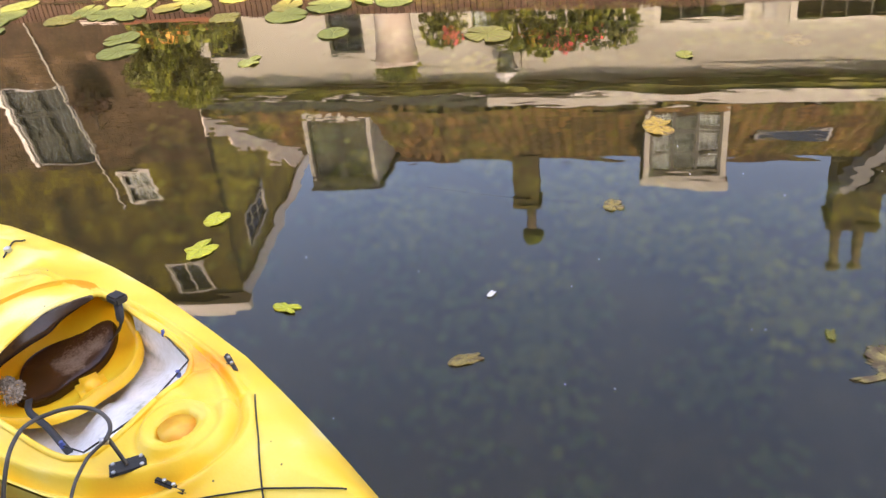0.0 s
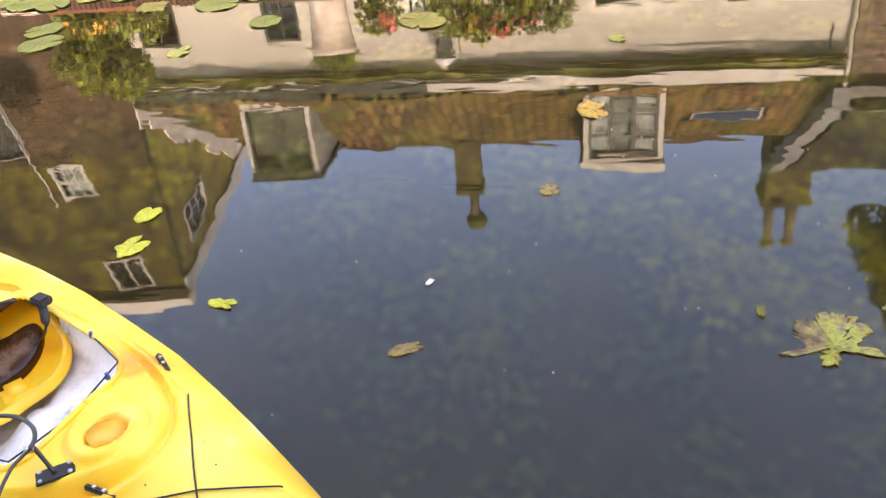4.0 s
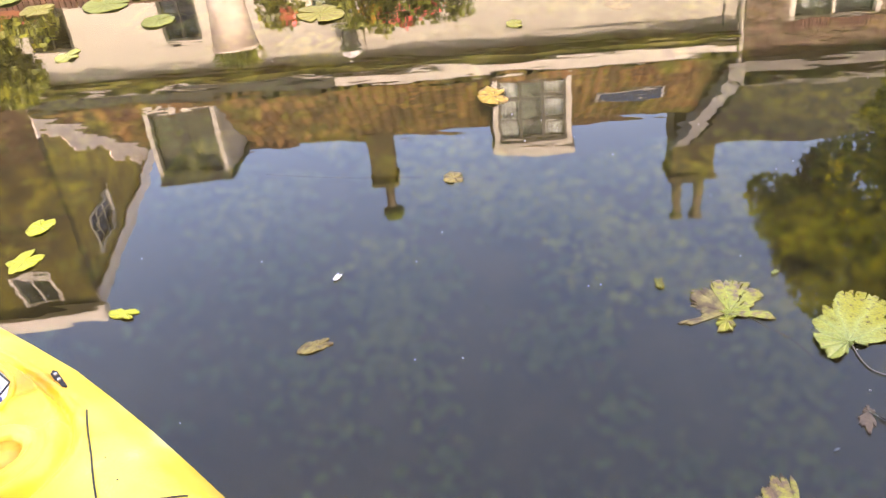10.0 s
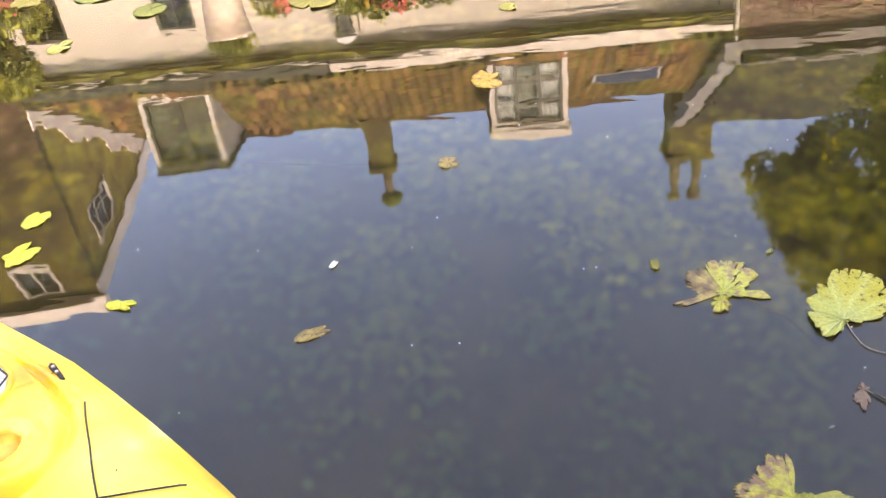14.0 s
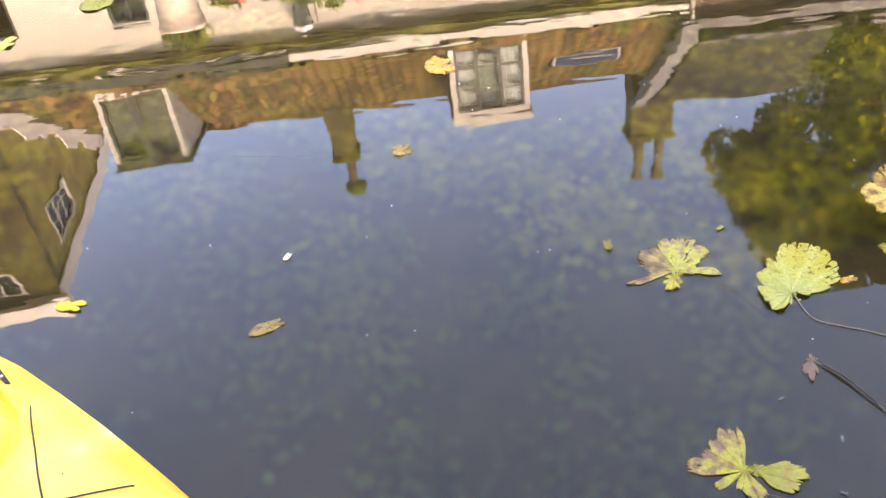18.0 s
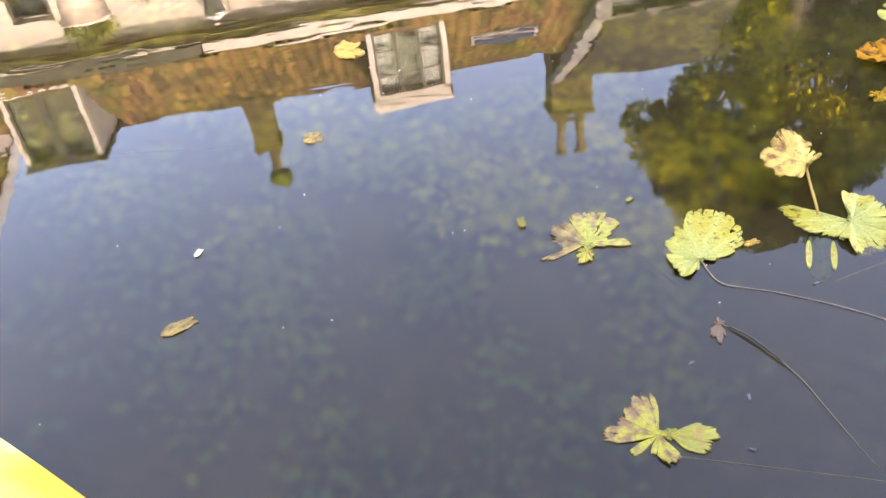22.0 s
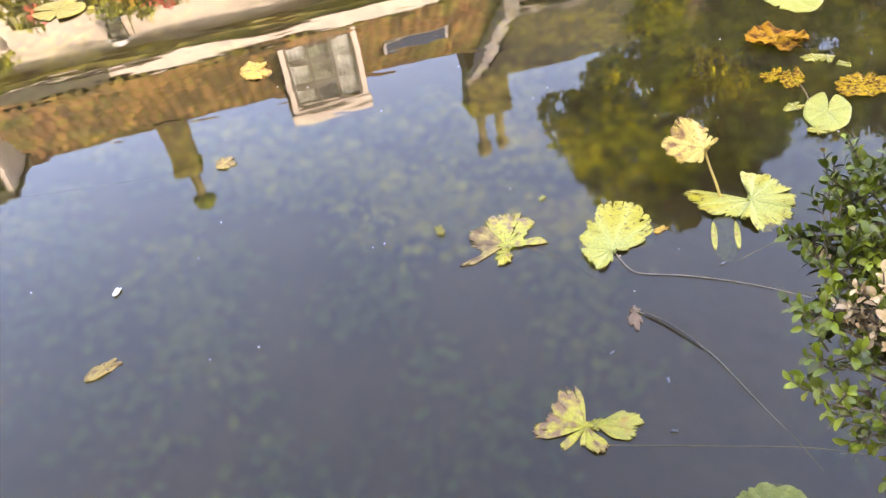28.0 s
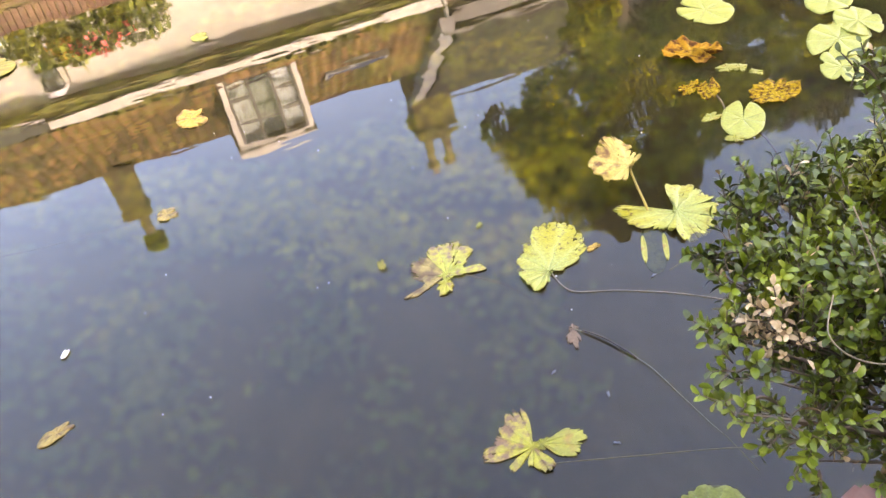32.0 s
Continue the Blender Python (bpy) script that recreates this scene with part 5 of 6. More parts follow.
lily(1.10, 0.875, 0.004, 200, 0.070, pad_outline(0.15, 0.14, 14, 5, 0.1, 0.1, 0.012), "pad_far", "pale green lily pad with a frilled edge")
lily(2.110, 2.615, 0.006, 300, 0.104, pad_outline(0.22, 0.04, 51, 4, 0.12, 0.10, 0.010), "pad_rust", "curled rusty brown and amber lily pad rotting at the surface", scale=(1.05, 0.85, 1), wave=0.008, ripple=0.004, cup=0.020, group="rotting lily pads", rings=16, seg=260, holes=0.10)
for x, y, r_, sd, rz, wide in ((2.170, 2.200, 0.088, 55, 20, 0.95), (2.010, 2.340, 0.060, 53, 60, 0.75), (1.970, 2.385, 0.045, 57, 10, 0.9)):
    lily(x, y, 0.006, rz, r_, pad_outline(0.2, 0.10, sd, 6, 0.14, 0.12, 0.010), "pad_rust_spotted", "crumpled yellow and brown speckled lily pad rotting at the surface", scale=(1, wide, 1), wave=0.005, ripple=0.003, group="rotting lily pads", rings=14, seg=220, holes=0.22)
for x, y, r_, sd in ((2.150, 2.445, 0.036, 61), (2.185, 2.415, 0.026, 62), (2.205, 2.36, 0.022, 67), (1.90, 2.01, 0.026, 64), (1.915, 2.17, 0.03, 65)):
    lily(x, y, 0.004, sd * 50, r_, pad_outline(0.4, 0.3, sd, 3, 0.3, 0.2, 0.02), "pad_spot", "small yellow scrap of lily leaf", name="leaf_scrap", seg=48, rings=3, wave=0.002, group="leaf scraps")
for pad in [o for o in bpy.data.objects if o.name.startswith("lily_pad") and o.location.x > 1.9 and "rotting" not in o["group"]]:
    turn = Matrix.Rotation(radians(62) - pad.rotation_euler.z, 4, "Z")
    pad.data.transform(turn @ Matrix.Diagonal((1.18, 0.80, 1, 1)) @ turn.inverted())
# far pads
FAR_PADS = [(-0.822, 4.87, 0.155, 175, "pad_spot", 3, 4), (-1.86, 4.955, 0.115, 40, "pad_green", 2, 0), (-3.24, 4.60, 0.150, 30, "pad_green", 1, 0), (-3.42, 4.90, 0.135, 215, "pad_green", 4, 0), (-2.90, 5.43, 0.13, 20, "pad_spot", 5, 3),
            (-4.36, 5.48, 0.155, 10, "pad_spot", 6, 2), (-4.32, 5.75, 0.15, 100, "pad_green", 7, 0), (-4.05, 5.62, 0.17, 190, "pad_green", 8, 1), (-3.82, 5.60, 0.16, 330, "pad_green", 9, 0), (-3.95, 5.92, 0.16, 70, "pad_green", 10, 0), (-4.22, 6.05, 0.14, 160, "pad_green", 11, 0), (-3.6, 5.78, 0.13, 30, "pad_spot", 12, 2),
            (-3.55, 6.05, 0.16, 210, "pad_green", 13, 0), (-3.35, 5.80, 0.15, 150, "pad_green", 14, 0), (-3.15, 6.05, 0.14, 10, "pad_spot", 15, 0), (-5.05, 5.65, 0.18, 200, "pad_green", 16, 0), (-4.95, 5.35, 0.17, 280, "pad_green", 17, 0), (-5.2, 6.0, 0.17, 60, "pad_green", 18, 0), (-4.72, 5.10, 0.12, 100, "pad_green", 19, 0), (-4.60, 4.85, 0.10, 10, "pad_green", 20, 0),
            (-2.42, 5.45, 0.175, 10, "pad_green", 21, 0), (-2.55, 5.75, 0.15, 90, "pad_spot", 22, 2), (-2.20, 5.72, 0.19, 190, "pad_green", 23, 0), (-1.95, 5.95, 0.17, 300, "pad_green", 24, 0), (-1.72, 5.82, 0.16, 30, "pad_green", 25, 0), (-4.55, 6.35, 0.16, 30, "pad_green", 26, 0), (-2.0, 6.3, 0.15, 30, "pad_green", 27, 0), (-0.05, 5.95, 0.17, 80, "pad_yellow", 28, 4), (0.10, 6.2, 0.15, 200, "pad_yellow", 29, 3), (-2.75, 6.25, 0.15, 20, "pad_spot", 30, 2)]
for x, y, r_, rz, mt, sd, dm in FAR_PADS:
    pad = lily(x, y, 0.003 + 0.0012 * (sd % 5), rz, 0.86 * r_, pad_outline(0.12, 0.10, sd, dm, 0.25, 0.14, 0.004), {"pad_green": "pad_far", "pad_spot": "pad_far_old", "pad_yellow": "pad_far_old"}[mt], "green water lily pad floating flat on the canal" if mt == "pad_green" else "yellowing water lily pad with ragged edge", wave=0.003, seg=72, rings=5, group="far lily pads")
    turn = Matrix.Rotation(radians(112 - rz), 4, "Z")
    pad.data.transform(turn @ Matrix.Diagonal((1.55, 0.95, 1, 1)) @ turn.inverted())
# lily flower
fl = thing("water_lily_flower", pose(-1.96, 6.05, 0.02, 0, 0, 15), "open white water lily flower among the pads", "flower")
pet = leaf_mesh("petal", 0.05, lambda a: max(0.12, math.cos(a / 2) ** 4), "white_flower", seg=24, rings=4, wave=0.0)
for ring, (cnt, tl) in enumerate(((9, -22), (7, -48))):
    for i in range(cnt):
        p_ = link_mesh("petal", pet, None, fl)
        p_.matrix_local = Matrix.Rotation(2 * math.pi * i / cnt + ring * 0.3, 4, "Z") @ Matrix.Rotation(radians(tl), 4, "Y") @ Matrix.Diagonal((1, 0.8, 1, 1))

# single floating leaves
FLOAT = [(-0.191, 2.053, 0.016, 70, "white_flower", "small white petal floating on the water", "petal"), (-0.785, 1.897, 0.040, -10, "lime_leaf", "small folded yellow green leaf floating", "fallen_leaf"), 
         (-1.318, 2.43, 0.050, 80, "lime_leaf", "yellow heart-shaped leaf floating", "fallen_leaf"), (-1.255, 2.205, 0.058, 60, "lime_leaf", "yellow heart-shaped leaf floating", "fallen_leaf"), (-0.188, 1.735, 0.042, 30, "submerged", "brown leaf drifting at the surface", "fallen_leaf"),
         (0.115, 2.664, 0.038, 15, "submerged", "tan leaf drifting at the surface", "fallen_leaf"), (1.040, 2.010, 0.012, 40, "pad_green", "small pale leaf chip on the water", "fallen_leaf"), (0.725, 1.975, 0.022, 90, "pad_far_old", "small pale green leaf in the water", "fallen_leaf"), (1.282, 1.739, 0.019, 20, "amber_leaf", "small amber leaf scrap floating beside a lily pad", "fallen_leaf"),
         (0.331, 4.428, 0.05, 0, "pad_spot", "small pale leaf on the water", "fallen_leaf"), (-2.159, 4.365, 0.075, 30, "pad_yellow", "curled yellow leaf on the water", "fallen_leaf"), (0.90, 4.70, 0.085, 30, "sunken", "pale leaf sunk just under the surface", "fallen_leaf"), (0.24, 3.42, 0.075, 10, "amber_leaf", "yellow leaf drifting at the surface", "fallen_leaf")]
for i, (x, y, r_, rz, mt, lb, nm) in enumerate(FLOAT):
    ob = new(nm, leaf_mesh(nm, r_, pad_outline(0.5, 0.28 if y < 2.1 else 0.08, 70 + i, 2 if "petal" not in lb else 0, 0.25, 0.3, 0.0 if nm == "petal" else 0.015), mt, seg=48, rings=4, wave=0.05 * r_, cup=0.0))
    ob.matrix_world = pose(x, y, {"submerged": 0.0008, "amber_leaf": 0.0006, "sunken": -0.02}.get(mt, 0.003), 0, 0, rz) @ Matrix.Diagonal((1, 0.72 if y < 2.1 else 1.0, 1, 1))
    if y > 2.1:
        turn = Matrix.Rotation(radians(100 - rz), 4, "Z")
        ob.data.transform(turn @ Matrix.Diagonal((1.5 if y > 3 else 1.2, 0.85 if y > 3 else 0.95, 1, 1)) @ turn.inverted())
    tagged(ob, lb, "leaf", "floating leaves")
for x, y, r_, rz in ((0.993, 1.354, 0.006, 30), (1.073, 1.236, 0.007, 80), (1.026, 1.106, 0.006, 150), (1.36, 1.55, 0.006, 20)):
    ob = new("seed_fluff", leaf_mesh("seed_fluff", r_, pad_outline(0.5, 0.3, int(1000 * x), 4, 0.3, 0.25, 0.03), "fluff", seg=48, rings=4, wave=0.001))
    ob.matrix_world = pose(x, y, 0.001, 0, 0, rz) @ Matrix.Diagonal((1.2, 0.55, 1, 1))
    tagged(ob, "pale tuft of seed fluff floating on the water", "seed fluff", "floating fluff")
# crumbs of seed and petal
crumb = leaf_mesh("floating_crumb", 0.008, pad_outline(0.4, 0.3, 90), "white_flower", seg=16, rings=2, wave=0.0)
for i in range(36):
    ob = new("floating_crumb", crumb)
    s = float(rng.uniform(0.12, 0.34))
    ob.matrix_world = pose(float(rng.uniform(-0.9, 2.3)), float(rng.uniform(1.0, 3.6)), 0.004, 0, 0, float(rng.uniform(0, 360))) @ Matrix.Diagonal((s, s * 0.7, 1, 1))
    tagged(ob, "tiny pale crumb of petal on the water", "crumb", "floating crumbs")


def stalk(pts, r0, r1, mat, label):
    ob = part("lily_stalk", tube(bmesh.new(), spline(pts, 8), r0, r1, 7), mat, None, label, True)
    return tagged(ob, label, "stalk", "lily stalks")


stalk([(1.134, 1.705, 0.004), (1.137, 1.640, 0.003), (1.152, 1.596, 0.003), (1.201, 1.568, 0.002), (1.259, 1.539, 0.002), (1.364, 1.468, 0.002), (1.456, 1.388, 0.001), (1.56, 1.29, -0.01)], 0.0014, 0.0011, "dry_stalk", "thin pinkish lily stalk lying at the surface")
stalk([(1.110, 1.447, 0.005), (1.139, 1.402, 0.008), (1.169, 1.336, 0.006), (1.180, 1.305, 0.003)], 0.0024, 0.0024, "dark_stalk", "dark upper end of a bent lily stalk")
stalk([(1.095, 1.464, 0.003), (1.139, 1.404, 0.004), (1.178, 1.310, 0.004), (1.195, 1.257, 0.003), (1.209, 1.162, 0.002), (1.222, 1.075, 0.001), (1.235, 1.015, -0.004), (1.25, 0.94, -0.03)], 0.0010, 0.0007, "stalk_olive", "thin bent olive lily stalk at the surface")
stalk([(1.486, 1.918, 0.099), (1.487, 1.88, 0.06), (1.486, 1.81, 0.0), (1.48, 1.74, -0.12)], 0.0035, 0.004, "yellow_stalk", "upright yellowish stalk of the raised leaf")
stalk([(0.93, 1.806, 0.001), (0.97, 1.76, -0.001), (1.009, 1.716, -0.004), (1.06, 1.65, -0.05)], 0.0015, 0.0015, "stalk", "thin lily stalk under the surface")
stalk([(1.985, 2.06, 0.0), (1.98, 1.95, -0.02), (1.96, 1.82, -0.10)], 0.004, 0.004, "stalk", "reddish lily stalk going down into the water")
stalk([(2.02, 2.36, 0.004), (2.0, 2.25, 0.004), (1.97, 2.17, 0.002)], 0.004, 0.003, "stalk", "short pale stalk among rotting pads")
stalk([(0.879, 1.126, -0.012), (1.047, 1.063, -0.006), (1.234, 0.995, -0.005), (1.34, 0.95, -0.02)], 0.0016, 0.0014, "dry_stalk", "thin pale stalk under the surface")
stalk([(1.408, 1.555, -0.008), (1.49, 1.577, -0.003), (1.571, 1.599, -0.002)], 0.0016, 0.0014, "dry_stalk", "thin pale stalk at the surface")
stalk([(-0.6, 2.78, -0.02), (-0.3, 2.72, -0.015), (0.0, 2.70, -0.02)], 0.003, 0.002, "stalk", "thin brown twig drifting under the surface")
# two pale blades and a bluish film below the folded leaf
for x, y, wide, mt, lb in ((1.417, 1.716, 0.13, "pad_spot", "narrow yellow green leaf hanging into the water"), (1.471, 1.697, 0.13, "pad_spot", "narrow yellow green leaf hanging into the water"), (1.467, 1.765, 0.30, "film", "thin grey green leaf film in the water")):
    long_ = 0.06 if mt == "pad_spot" else 0.115
    me = leaf_mesh("sunken_leaf", long_, lambda a: 1.0, mt, seg=40, rings=4, wave=0.0)
    me.transform(Matrix.Translation((long_, 0, 0)) @ Matrix.Diagonal((1, wide, 1, 1)))
    ob = new("sunken_leaf", me)
    ob.matrix_world = pose(x, y, 0.0004 if mt == "pad_spot" else -0.006, 0, 0, 246)
    tagged(ob, lb, "leaf", "leaf blades")
dn = new("wilted_flower", leaf_mesh("wilted_flower", 1.0, lobed(81, [(-137, 8, 0.050), (-122, 9, 0.066), (-107, 8, 0.088), (-92, 8, 0.058), (78, 14, 0.024)], 0.10, 0.3, 10), "wilted", seg=260, rings=8, wave=0.0015))
dn.matrix_world = pose(1.095, 1.466, 0.0002) @ Matrix.Diagonal((0.85, 0.8, 1, 1))
tagged(dn, "wilted brownish pink flower remains at the stalk end", "flower")


# ---- leaves in masses ----
def scatter_leaves(name, places, size, mat, parent, label="", kind="stuff", bend=0.25, shape=0.55, seed=1, facing=None, spread=1.0):
    """Many small pointed leaves, each of four folded triangles, as one mesh. places: rows of x, y, z."""
    g = np.random.default_rng(seed)
    p = np.asarray(places, float)
    n = len(p)
    d = g.normal(size=(n, 3))
    if facing is not None:
        d = d * spread + np.asarray(facing, float)
    d /= np.linalg.norm(d, axis=1, keepdims=True)
    s = np.cross(d, g.normal(size=(n, 3)))
    s /= np.linalg.norm(s, axis=1, keepdims=True)
    nrm = np.cross(d, s)
    L = (size * g.uniform(0.6, 1.3, n))[:, None]
    pts = np.stack([p, p + 0.45 * L * d + shape * 0.5 * L * s + bend * 0.3 * L * nrm, p + L * d - bend * 0.3 * L * nrm, p + 0.45 * L * d - shape * 0.5 * L * s + bend * 0.3 * L * nrm], 1).reshape(-1, 3)
    idx = np.arange(n)[:, None] * 4
    f = np.concatenate([idx + [0, 1, 2], idx + [0, 2, 3]], 0)
    ob = raw(name, pts, f, mat, parent, label, True)
    if kind:
        ob["kind"] = kind
    return ob


def blob_points(n, blobs, seed, shell=0.55):
    """Points within ellipsoids (x, y, z, rx, ry, rz), most of them near the skin."""
    g = np.random.default_rng(seed)
    vol = np.array([b[3] * b[4] + b[4] * b[5] + b[3] * b[5] for b in blobs])
    pick = g.choice(len(blobs), n, p=vol / vol.sum())
    d = g.normal(size=(n, 3))
    d /= np.linalg.norm(d, axis=1, keepdims=True)
    r = g.uniform(shell ** 3, 1, n) ** (1 / 3)
    b = np.array(blobs)[pick]
    return b[:, :3] + d * r[:, None] * b[:, 3:]


# ---- weeds on the canal bed ----
g = np.random.default_rng(21)
cl = np.stack([g.uniform(-2.4, 3.6, 2600), g.uniform(0.7, 7.0, 2600)], 1)
pts, tall = [], []
for x, y in cl:
    dens = noise.noise(Vector((x * 0.9, y * 0.9, 3.1)))
    if x < -0.2 and g.random() < 0.5:
        continue
    gap = noise.noise(Vector((x * 2.6, y * 2.6, 7.7)))
    far = min(1.0, max(0.0, (y + 0.30 * x - 1.7) / 1.1))
    if dens < -0.30 or gap < -0.22 + 0.15 * (1 - far):
        continue
    h = g.uniform(0.05, 0.40) * (0.6 + dens) * (0.16 + 0.84 * far)
    k = int(g.integers(26, 60) * (0.40 + 0.60 * far))
    (tall if h > 0.12 and gap > -0.06 and far > 0.7 and y > 2.1 - 0.2 * x else pts).append(np.stack([x + g.normal(0, 0.06, k), y + g.normal(0, 0.06, k), BED + g.uniform(0.0, h, k)], 1))


def round_leaves(name, places, size, mat, seed):
    """Broad wavy leaves, each a nine-sided saucer of uneven outline, as one mesh."""
    g = np.random.default_rng(seed)
    p = np.asarray(places, float)
    n = len(p)

    def unit(v):
        return v / np.linalg.norm(v, axis=1, keepdims=True)

    d = unit(g.normal(size=(n, 3)) * 0.55 + (0, 0, 1.0))
    s = unit(np.cross(d, g.normal(size=(n, 3))))
    t = np.cross(d, s)
    L, ph, slim = size * g.uniform(0.35, 1.35, n)[:, None], g.uniform(0, 6.28, n)[:, None], g.uniform(0.4, 0.9, n)[:, None]
    rows = [p]
    for i in range(9):
        a = 2 * math.pi * i / 9
        reach = L * (1 + 0.22 * np.sin(2 * a + ph) + 0.18 * np.sin(5 * a + 2 * ph))
        rows.append(p + s * reach * math.cos(a) * slim + t * reach * math.sin(a) + d * L * (0.18 + 0.22 * np.sin(3 * a + ph)))
    k = np.arange(n)[:, None] * 10
    fs = np.concatenate([k + [0, 1 + i, 1 + (i + 1) % 9] for i in range(9)], 0)
    return raw(name, np.stack(rows, 1).reshape(-1, 3), fs, mat, None, smooth=True)


for places, size, mt, lb in ((pts, 0.021, "weed", "dark green leafy weed on the canal bed under water"), (tall, 0.023, "lit_weed", "yellow green leafy weed growing up from the canal bed, brightened as if sunlit")):
    weeds = round_leaves("water_weed", np.concatenate(places), size, mt, 5)
    weeds["kind"] = "stuff"
    tagged(weeds, lb, "water weed")

# ---- quay things ----
pot = thing("tall_planter", pose(-3.10, 9.55, FAR_Z), "tall pale stone planter with tufted grass standing on the quay", "planter")
part("pot", lathe(bmesh.new(), [(0.20, 0.0), (0.215, 0.04), (0.225, 0.5), (0.265, 0.88), (0.285, 0.90), (0.285, 0.95), (0.25, 0.95), (0.24, 0.90)], seg=28), "pale_pot", pot, smooth=True)
part("soil", lathe(bmesh.new(), [(0.245, 0.86), (0.245, 0.905)], seg=24), "soil", pot)
scatter_leaves("grass", blob_points(500, [(0, 0, 0.98, 0.26, 0.26, 0.16)], 3), 0.16, "foliage", pot, "tufted green grass", shape=0.12, seed=3, facing=(0, 0, 1.2))


def planter(x, y, w, d, h, blobs, flowers, seed, label, mat="terracotta", leafs=2000):
    t = thing("flower_trough", pose(x, y, FAR_Z), label, "planter", "planters on the quay")
    bm = bmesh.new()
    box(bm, -w / 2, w / 2, -d / 2, d / 2, 0, h, bevel=0.012)
    part("trough", bm, mat, t)
    part("soil", boxed(-w / 2 + 0.03, w / 2 - 0.03, -d / 2 + 0.03, d / 2 - 0.03, h - 0.02, h + 0.006), "soil", t)
    scatter_leaves("foliage", blob_points(leafs, blobs, seed, 0.3), 0.10, "foliage", t, "mixed green foliage", seed=seed)
    for m_, cnt, sub, lb in flowers:
        scatter_leaves("blossom", blob_points(cnt, sub, seed + 5, 0.6), 0.06, m_, t, lb, shape=0.9, seed=seed + 2)
    return t


planter(-1.05, 9.5, 1.7, 0.35, 0.30, [(-0.55, 0, 0.50, 0.35, 0.22, 0.34), (0.05, 0, 0.52, 0.40, 0.24, 0.30), (0.55, 0, 0.48, 0.35, 0.22, 0.34), (-0.2, 0, 0.70, 0.25, 0.2, 0.18)], [("red_flower", 120, [(0.05, -0.12, 0.66, 0.30, 0.12, 0.14), (0.40, -0.1, 0.60, 0.16, 0.1, 0.1)], "red blossoms"), ("orange_flower", 40, [(-0.30, -0.12, 0.60, 0.2, 0.1, 0.12)], "orange blossoms")], 31, "flower trough full of green foliage and red blossoms")
planter(-2.42, 9.6, 0.6, 0.35, 0.28, [(-0.05, 0, 0.52, 0.30, 0.2, 0.30)], [("red_flower", 30, [(0.08, -0.14, 0.62, 0.12, 0.08, 0.10)], "red blossoms")], 33, "small trough of green plants with a few red blossoms", leafs=420)
planter(-5.55, 8.75, 1.35, 0.30, 0.16, [(-0.35, 0, 0.26, 0.3, 0.15, 0.16), (0.3, 0, 0.26, 0.3, 0.15, 0.16)], [("orange_flower", 60, [(-0.2, -0.1, 0.32, 0.4, 0.1, 0.10)], "orange blossoms")], 35, "long low terracotta trough with orange flowers", leafs=420)
planter(-7.0, 11.8, 0.9, 0.4, 0.6, [(0, 0, 1.05, 0.42, 0.25, 0.42)], [("red_flower", 14, [(0.1, -0.18, 0.95, 0.15, 0.08, 0.12)], "red blossoms")], 37, "window trough with dark foliage and a red flower", "green_paint", 520)
st = thing("stone_block", pose(-6.55, 8.75, FAR_Z), "pale stone block lying on the quay", "stone block")
part("block", boxed(-0.28, 0.28, -0.15, 0.15, 0, 0.16, bevel=0.02), "pale_pot", st)
for x, w in ((-4.75, 0.28), (-4.35, 0.34)):
    st = thing("stone_slab", pose(x, 8.8, FAR_Z, 0, 0, 8), "grey stone slab at the quay edge", "stone slab", "stone slabs")
    part("slab", boxed(-w / 2, w / 2, -0.15, 0.15, 0, 0.13, bevel=0.015), "lead", st)
lamp = thing("wall_lantern", WH @ pose(-2.75, -0.25, 3.05), "pale metal and glass wall lantern under the gutter", "lantern")
part("cap", lathe(bmesh.new(), [(0.22, 0.18), (0.20, 0.24), (0.06, 0.36)], seg=8), "light_lead", lamp)
part("lantern_glass", lathe(bmesh.new(), [(0.12, -0.22), (0.19, 0.175)], seg=8), "glass", lamp)
part("base", lathe(bmesh.new(), [(0.08, -0.30), (0.13, -0.222)], seg=8), "light_lead", lamp)
part("arm", tube(bmesh.new(), [(0, 0, 0.30), (0, 0.25, 0.32)], 0.018, seg=8), "black", lamp)
for x, h in ((-2.32, 2.35), (-2.08, 1.9)):
    p_ = part("plant_stake", tube(bmesh.new(), [(0, 0, 0), (0.02, 0.01, h * 0.5), (0.0, 0, h)], 0.022, 0.012, 8), "bark")
    p_.matrix_world = pose(x, 13.6, FAR_Z - 0.005)
    tagged(p_, "thin dark wooden plant stake beside the wall", "stake", "plant stakes")


